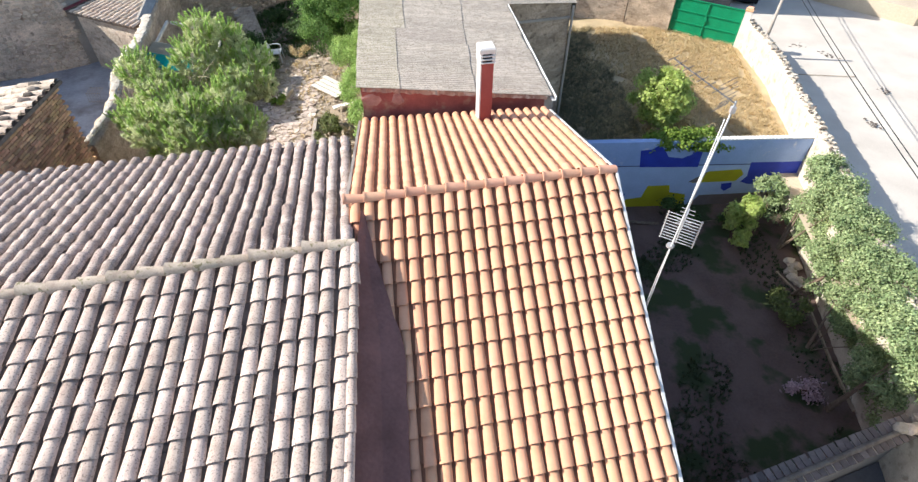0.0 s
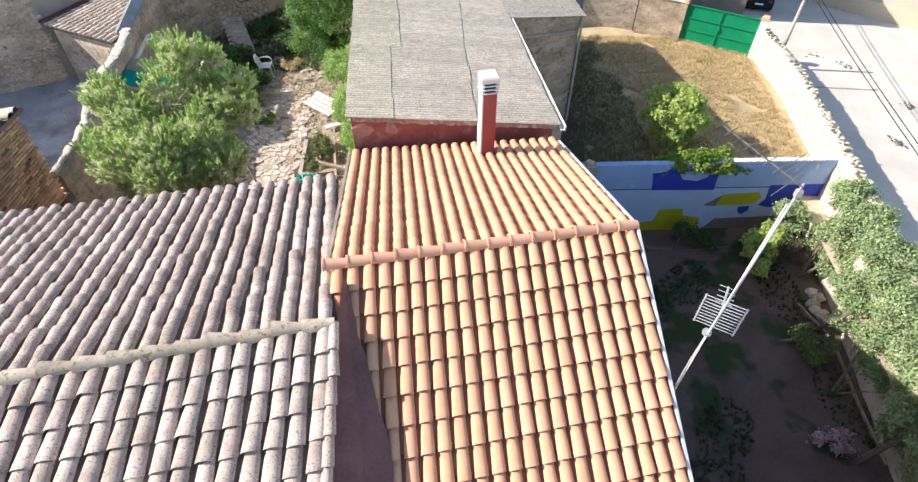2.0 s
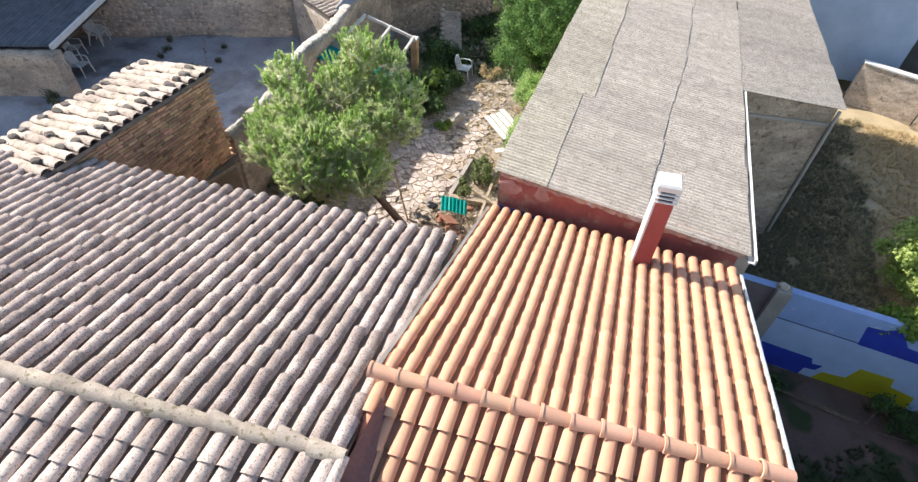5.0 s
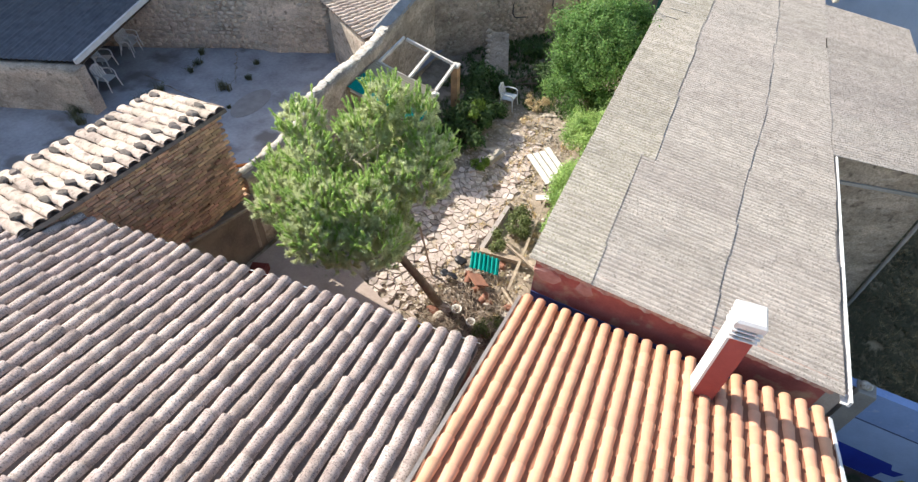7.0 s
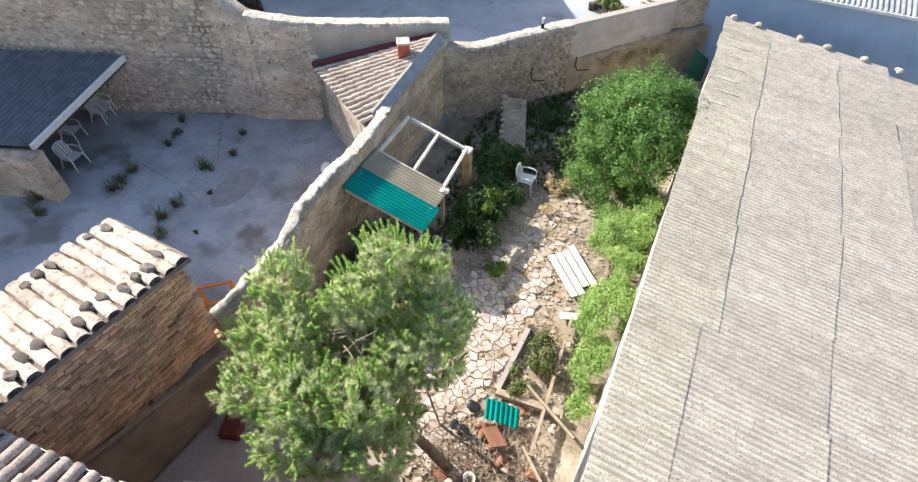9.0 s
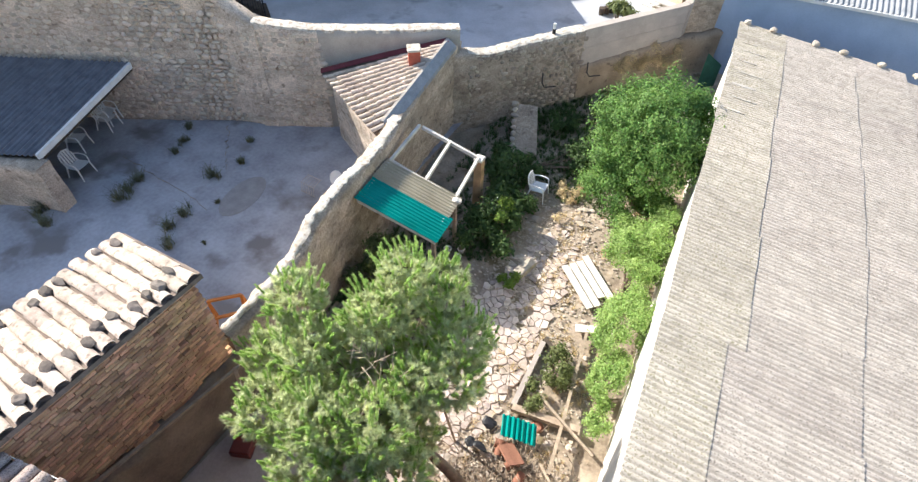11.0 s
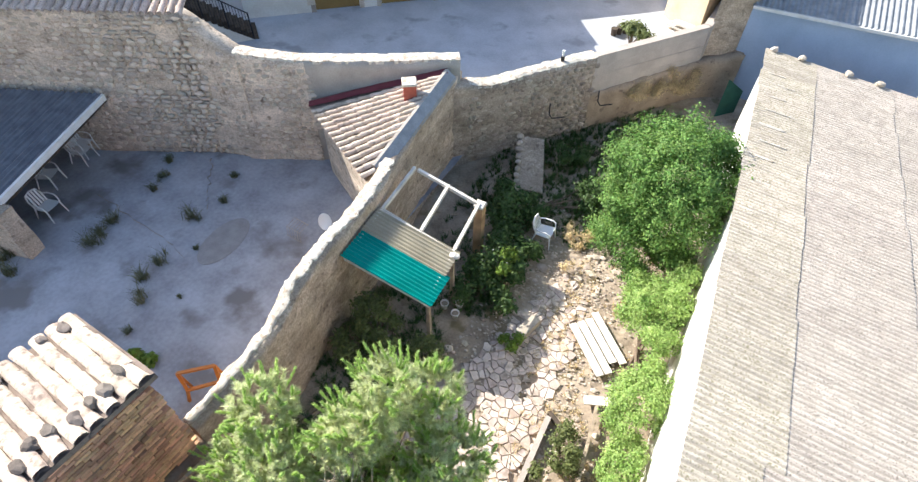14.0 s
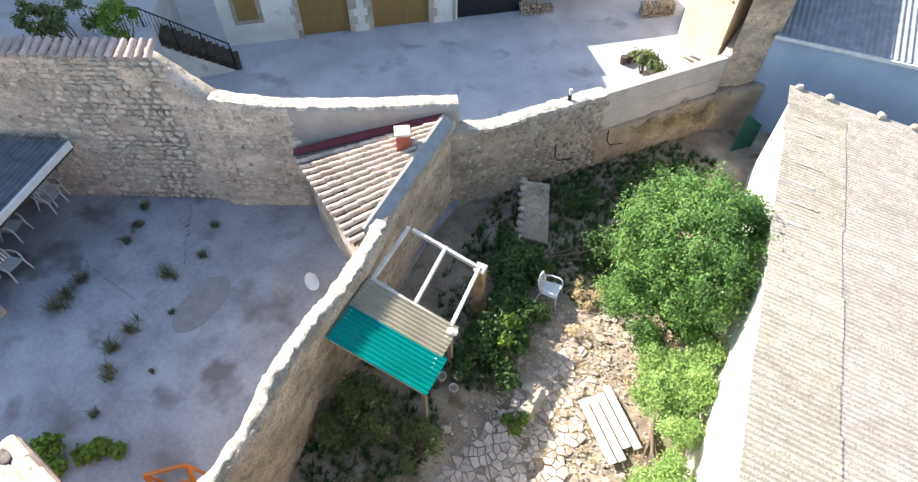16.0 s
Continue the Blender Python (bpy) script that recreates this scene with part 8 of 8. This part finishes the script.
for k in range(5):
    tagged(part("stone", Shape().stone((11.7 + 0.22 * k, 7.3 + rnd.uniform(-0.2, 0.2), -1.85), 0.2, 0.16, 0.12, rnd), STONE), "pale stone on the wall's end", "stone", "stones on the low wall")

# Concrete coloured dark, standing for the house's shade on this floor.
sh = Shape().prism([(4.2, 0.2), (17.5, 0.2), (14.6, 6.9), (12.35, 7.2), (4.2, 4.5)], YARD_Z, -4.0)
structure("floor_near_yard", sh, mat("shade_dark_concrete", (0.14, 0.145, 0.16), (0.09, 0.093, 0.10), 1.0, 14, 0.9, 0.2), "grey concrete yard beside the low wall")
# ---------------------------------------------------------------- dry plot behind the mural
bush("round_bush", "round bright green broad-leaved bush in the dry plot", "bush", (9.1, 22.3, FIELD_Z), [((8.95, 21.95, -0.4), (1.2, 1.1, 1.05)), ((9.2, 21.8, -1.3), (1.0, 0.95, 0.65))], 520, 0.18, 34, 0.085, LEAF_FIG, 151, 9)
bush("shrub", "green bramble hanging over the mural wall", "shrub", (9.4, 19.8, FIELD_Z), [((9.1, 19.3, -1.05), (1.3, 0.6, 0.5)), ((10.4, 19.5, -1.15), (0.9, 0.5, 0.42))], 230, 0.18, 20, 0.09, LEAF_LIGHT, 152, 8)
bush("dead_shrub", "leafless brown dead shrub in the dry plot", "shrub", (10.5, 20.8, FIELD_Z), [((10.5, 20.9, -1.5), (0.8, 0.7, 0.5))], 70, 0.2, 6, 0.05, STRAW, 153, 60, TWIG, long=4.0)
rs = np.random.RandomState(160)
xs, ys = rs.uniform(5.5, 16.2, 11000), rs.uniform(19.5, 33, 11000)
pts = np.array([(x, y, FIELD_Z) for x, y in zip(xs, ys) if x < 14.55 + 0.11 * (y - 19.5) and y < 38.9 - 0.5 * x + 0.5 and x > 5.5 + rs.rand() * 4.5 and noise.noise(Vector((x * 0.7, y * 0.7, 1))) > -0.5])
v, f = tufts(rs, pts, 12, 0.22, 0.006, 1.1)
tagged(np_part("dry_grass", v, f, STRAW, None), "dense straw-yellow dry grass of the fallow plot", "grass", kind="stuff")
# weeds packed over the barn's shaded ground, to darken it as well
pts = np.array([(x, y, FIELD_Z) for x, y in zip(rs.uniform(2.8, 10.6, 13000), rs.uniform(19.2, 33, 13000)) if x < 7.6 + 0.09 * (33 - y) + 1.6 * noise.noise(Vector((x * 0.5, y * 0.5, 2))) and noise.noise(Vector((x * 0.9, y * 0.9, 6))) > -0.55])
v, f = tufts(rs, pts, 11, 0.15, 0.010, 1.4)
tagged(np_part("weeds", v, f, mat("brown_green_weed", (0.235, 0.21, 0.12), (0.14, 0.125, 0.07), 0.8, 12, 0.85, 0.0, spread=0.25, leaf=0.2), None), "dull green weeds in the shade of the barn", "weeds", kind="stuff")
tagged(part("stone", Shape().stone((14.0, 19.9, -1.85), 0.45, 0.2, 0.12, random.Random(6)), STONE), "flat pale stone in the dry plot", "stone")

# ---------------------------------------------------------------- street
grey = thing("warehouse", "long grey rendered warehouse at the street's end", "warehouse")
part("wall", Shape().prism([(17.6, 36.3), (5.0, 40.6), (6.5, 52), (22.0, 50)], ROAD_Z, 4.2), mat("grey_block_wall", (0.20, 0.185, 0.175), (0.135, 0.125, 0.12), 1.5, 14, 0.9, 0.3), grey)
part("roof", Shape().prism([(17.8, 36.0), (4.6, 40.4), (6.3, 52.3), (22.3, 50.3)], 4.2, lambda x, y: 4.4 + 0.12 * (y - 36)), FIBRO, grey)
pole = thing("utility_pole", "grey concrete utility pole beside the street wall", "pole", (17.15, 29.9, ROAD_Z))
part("shaft", Shape().tube([(0, 0, 0), (0, 0, 3.55)], [0.10, 0.075], 10), CONCRETE, pole, "", True)
part("cap", Shape().tube([(0, 0, 3.55), (0, 0, 3.62)], [0.085, 0.07], 10), STEEL, pole)
for k, (a, b) in enumerate((((21.0, 45.0, 2.3), (11.9, 4.0, 2.0)), ((21.35, 45.0, 2.25), (12.2, 4.0, 1.95)))):
    a, b = Vector(a), Vector(b)
    pts_ = [a.lerp(b, t) - Vector((0, 0, 3.2 * t * (1 - t) * 0.9)) for t in lin(0, 1, 24)]
    tagged(part("overhead_cable", Shape().tube(pts_, 0.016, 6), RUBBER), "sagging black overhead cable above the street", "cable", "overhead cables")
tagged(part("road_joint", Shape().beam((17.3, 27.9, ROAD_Z + 0.004), (21.6, 27.6, ROAD_Z + 0.004), 0.05, 0.012), SOIL), "dark joint across the concrete street", "joint", kind="structure")
rnd = random.Random(81)
for x, y in ((19.9, 22.8), (21.3, 30.2), (20.0, 31.5), (22.2, 26.0)):
    s = Shape()
    for k in range(14):
        r = rnd.uniform(0.03, 0.09)
        s.stone((x + rnd.gauss(0, 0.22), y + rnd.gauss(0, 0.22), ROAD_Z + 0.01), r, r, 0.02, rnd)
    tagged(part("rubble_patch", s, DARK_STONE), "scatter of grit on the dusty street", "grit", "grit on the street", "stuff")
# earth bank with a shed wall on the far side of the street
s = Shape().prism([(23.4, 39.5), (29.0, 34.6), (40.0, 36.0), (36.0, 48.0), (26.0, 47.0)], ROAD_Z, -1.2)
structure("ground_bank", s, GROUND, "pale earth bank across the street")

car = thing("car", "black hatchback parked in the warehouse's shade", "car", (19.75, 39.6, ROAD_Z))
car.rotation_euler = (0, 0, radians(-18))
prof = [(-2.0, 0.35), (-2.05, 0.75), (-1.75, 1.0), (-1.45, 1.42), (0.25, 1.45), (0.95, 1.0), (1.95, 0.85), (2.05, 0.55), (2.0, 0.3)]
rings = []
for x, k in ((-0.86, 0.9), (-0.78, 1.0), (0.78, 1.0), (0.86, 0.9)):
    rings.append([(x * (0.86 if z > 1.1 else 1.0), y * (0.985 if k < 1 else 1), 0.3 + (z - 0.3) * (0.97 if k < 1 else 1)) for y, z in prof])
part("body", Shape().rings(rings), CAR_PAINT, car)
for sx in (-1, 1):
    part("side_window", Shape().hexa([(sx * 0.80, -1.35, 1.02), (sx * 0.80, 0.75, 1.02), (sx * 0.79, 0.75, 1.02), (sx * 0.79, -1.35, 1.02), (sx * 0.755, -1.25, 1.36), (sx * 0.755, 0.2, 1.38), (sx * 0.745, 0.2, 1.38), (sx * 0.745, -1.25, 1.36)]), DARK_GLASS, car)
    for y in (-1.3, 1.3):
        wh = part("wheel", Shape().tube([(sx * 0.70, y, 0.31), (sx * 0.89, y, 0.31)], 0.31, 18), RUBBER, car, "black tyre")
        part("rim", Shape().tube([(sx * 0.88, y, 0.31), (sx * 0.90, y, 0.31)], 0.19, 14), STEEL, wh)
    part("tail_light", Shape().box(0.2, 0.06, 0.14, pose(sx * 0.62, -2.0, 0.78), 0.01), RED_FLASH, car, "red tail light")
part("rear_window", Shape().hexa([(-0.62, -1.80, 1.02), (0.62, -1.80, 1.02), (0.62, -1.78, 1.02), (-0.62, -1.78, 1.02), (-0.55, -1.53, 1.36), (0.55, -1.53, 1.36), (0.55, -1.5, 1.36), (-0.55, -1.5, 1.36)]), DARK_GLASS, car)
part("number_plate", Shape().box(0.5, 0.02, 0.11, pose(0, -2.06, 0.6)), WHITE_PAINT, car, "plain white plate")

# ---------------------------------------------------------------- stones of the rubble walls
lie = level
FACE_STONE = mat("wall_face_stone", (0.62, 0.535, 0.435), (0.45, 0.375, 0.30), 5, 35, 0.95, 0.6, spread=0.24)
rnd = random.Random(91)
stone_shapes = [Shape().stone((0, 0, 0), 0.5, 0.5, 0.5, rnd, False) for _ in range(8)]
# Darker face stones for the garden end wall.
DARK_FACE_STONE = mat("dark_wall_stone", (0.47, 0.395, 0.31), (0.29, 0.235, 0.18), 5, 35, 0.95, 0.6, spread=0.24)


def face_stones(wall, a, b, z0, top, out, most, material):
    """Uneven courses of rubble on a wall's face from a to b (plan): the first ones are single pieces, the rest one mesh."""
    meshes = [mesh_of("wall_stone", q, material) for q in stone_shapes]
    a, b = Vector(a), Vector(b)
    d = (b - a).normalized()
    face = Vector((d.y, -d.x)) * out
    turn = Matrix((d.to_3d(), face.to_3d(), (0, 0, 1))).transposed().to_4x4()
    length, rest, count, z = (b - a).length, Shape(), 0, z0
    while z < top(1.0) + 1.0:
        h, u = rnd.uniform(0.11, 0.19), rnd.uniform(-0.1, 0.1)
        while u < length:
            w = rnd.uniform(0.12, 0.36)
            p = a + d * (u + w / 2) + face * rnd.uniform(-0.015, 0.012)
            zz = z + h / 2 + rnd.uniform(-0.025, 0.025)
            u += w + rnd.uniform(0.015, 0.05)
            if zz + h / 2 > top(min(1.0, u / length)) or noise.noise(Vector((p.x * 0.9, p.y * 0.9, zz * 1.1))) > 0.33:
                continue
            m = Matrix.Translation((p.x, p.y, zz)) @ turn @ Matrix.Rotation(rnd.gauss(0, 0.09), 4, "Y") @ Matrix.Diagonal((w * 0.98, 0.13, h * 0.98, 1))
            k = rnd.randrange(8)
            if count < most:
                piece("wall_stone", meshes[k], wall, m)
            else:
                rest.add([m @ Vector(q) for q in stone_shapes[k].v], stone_shapes[k].f)
            count += 1
        z += h + rnd.uniform(0.01, 0.03)
    if rest.v:
        tagged(part("wall_stones", rest, material, wall), kind="stuff")


side = Vector((0.82, -0.57)) * 0.225
face_stones(find["wall_garden_end"], Vector((-12.1, 25.3)) + side, Vector((-9.55, 28.9)) + side, 0.0, lambda t: 2.85 - 0.12 * math.sin(3 * t) + 0.1 * t, 1, 300, DARK_FACE_STONE)
side = Vector((0.5, -0.86)) * 0.25
face_stones(find["wall_back_stone"], Vector((-18.0, 21.22)) + side, Vector((-15.9, 22.52)) + side, 0.4, lambda t: 4.08 - 0.26 * t, 1, 300, FACE_STONE)
face_stones(find["wall_back_high"], Vector((-26.0, 16.78)) + side, Vector((-18.4, 21.2)) + side, 0.4, lambda t: 5.15, 1, 300, FACE_STONE)
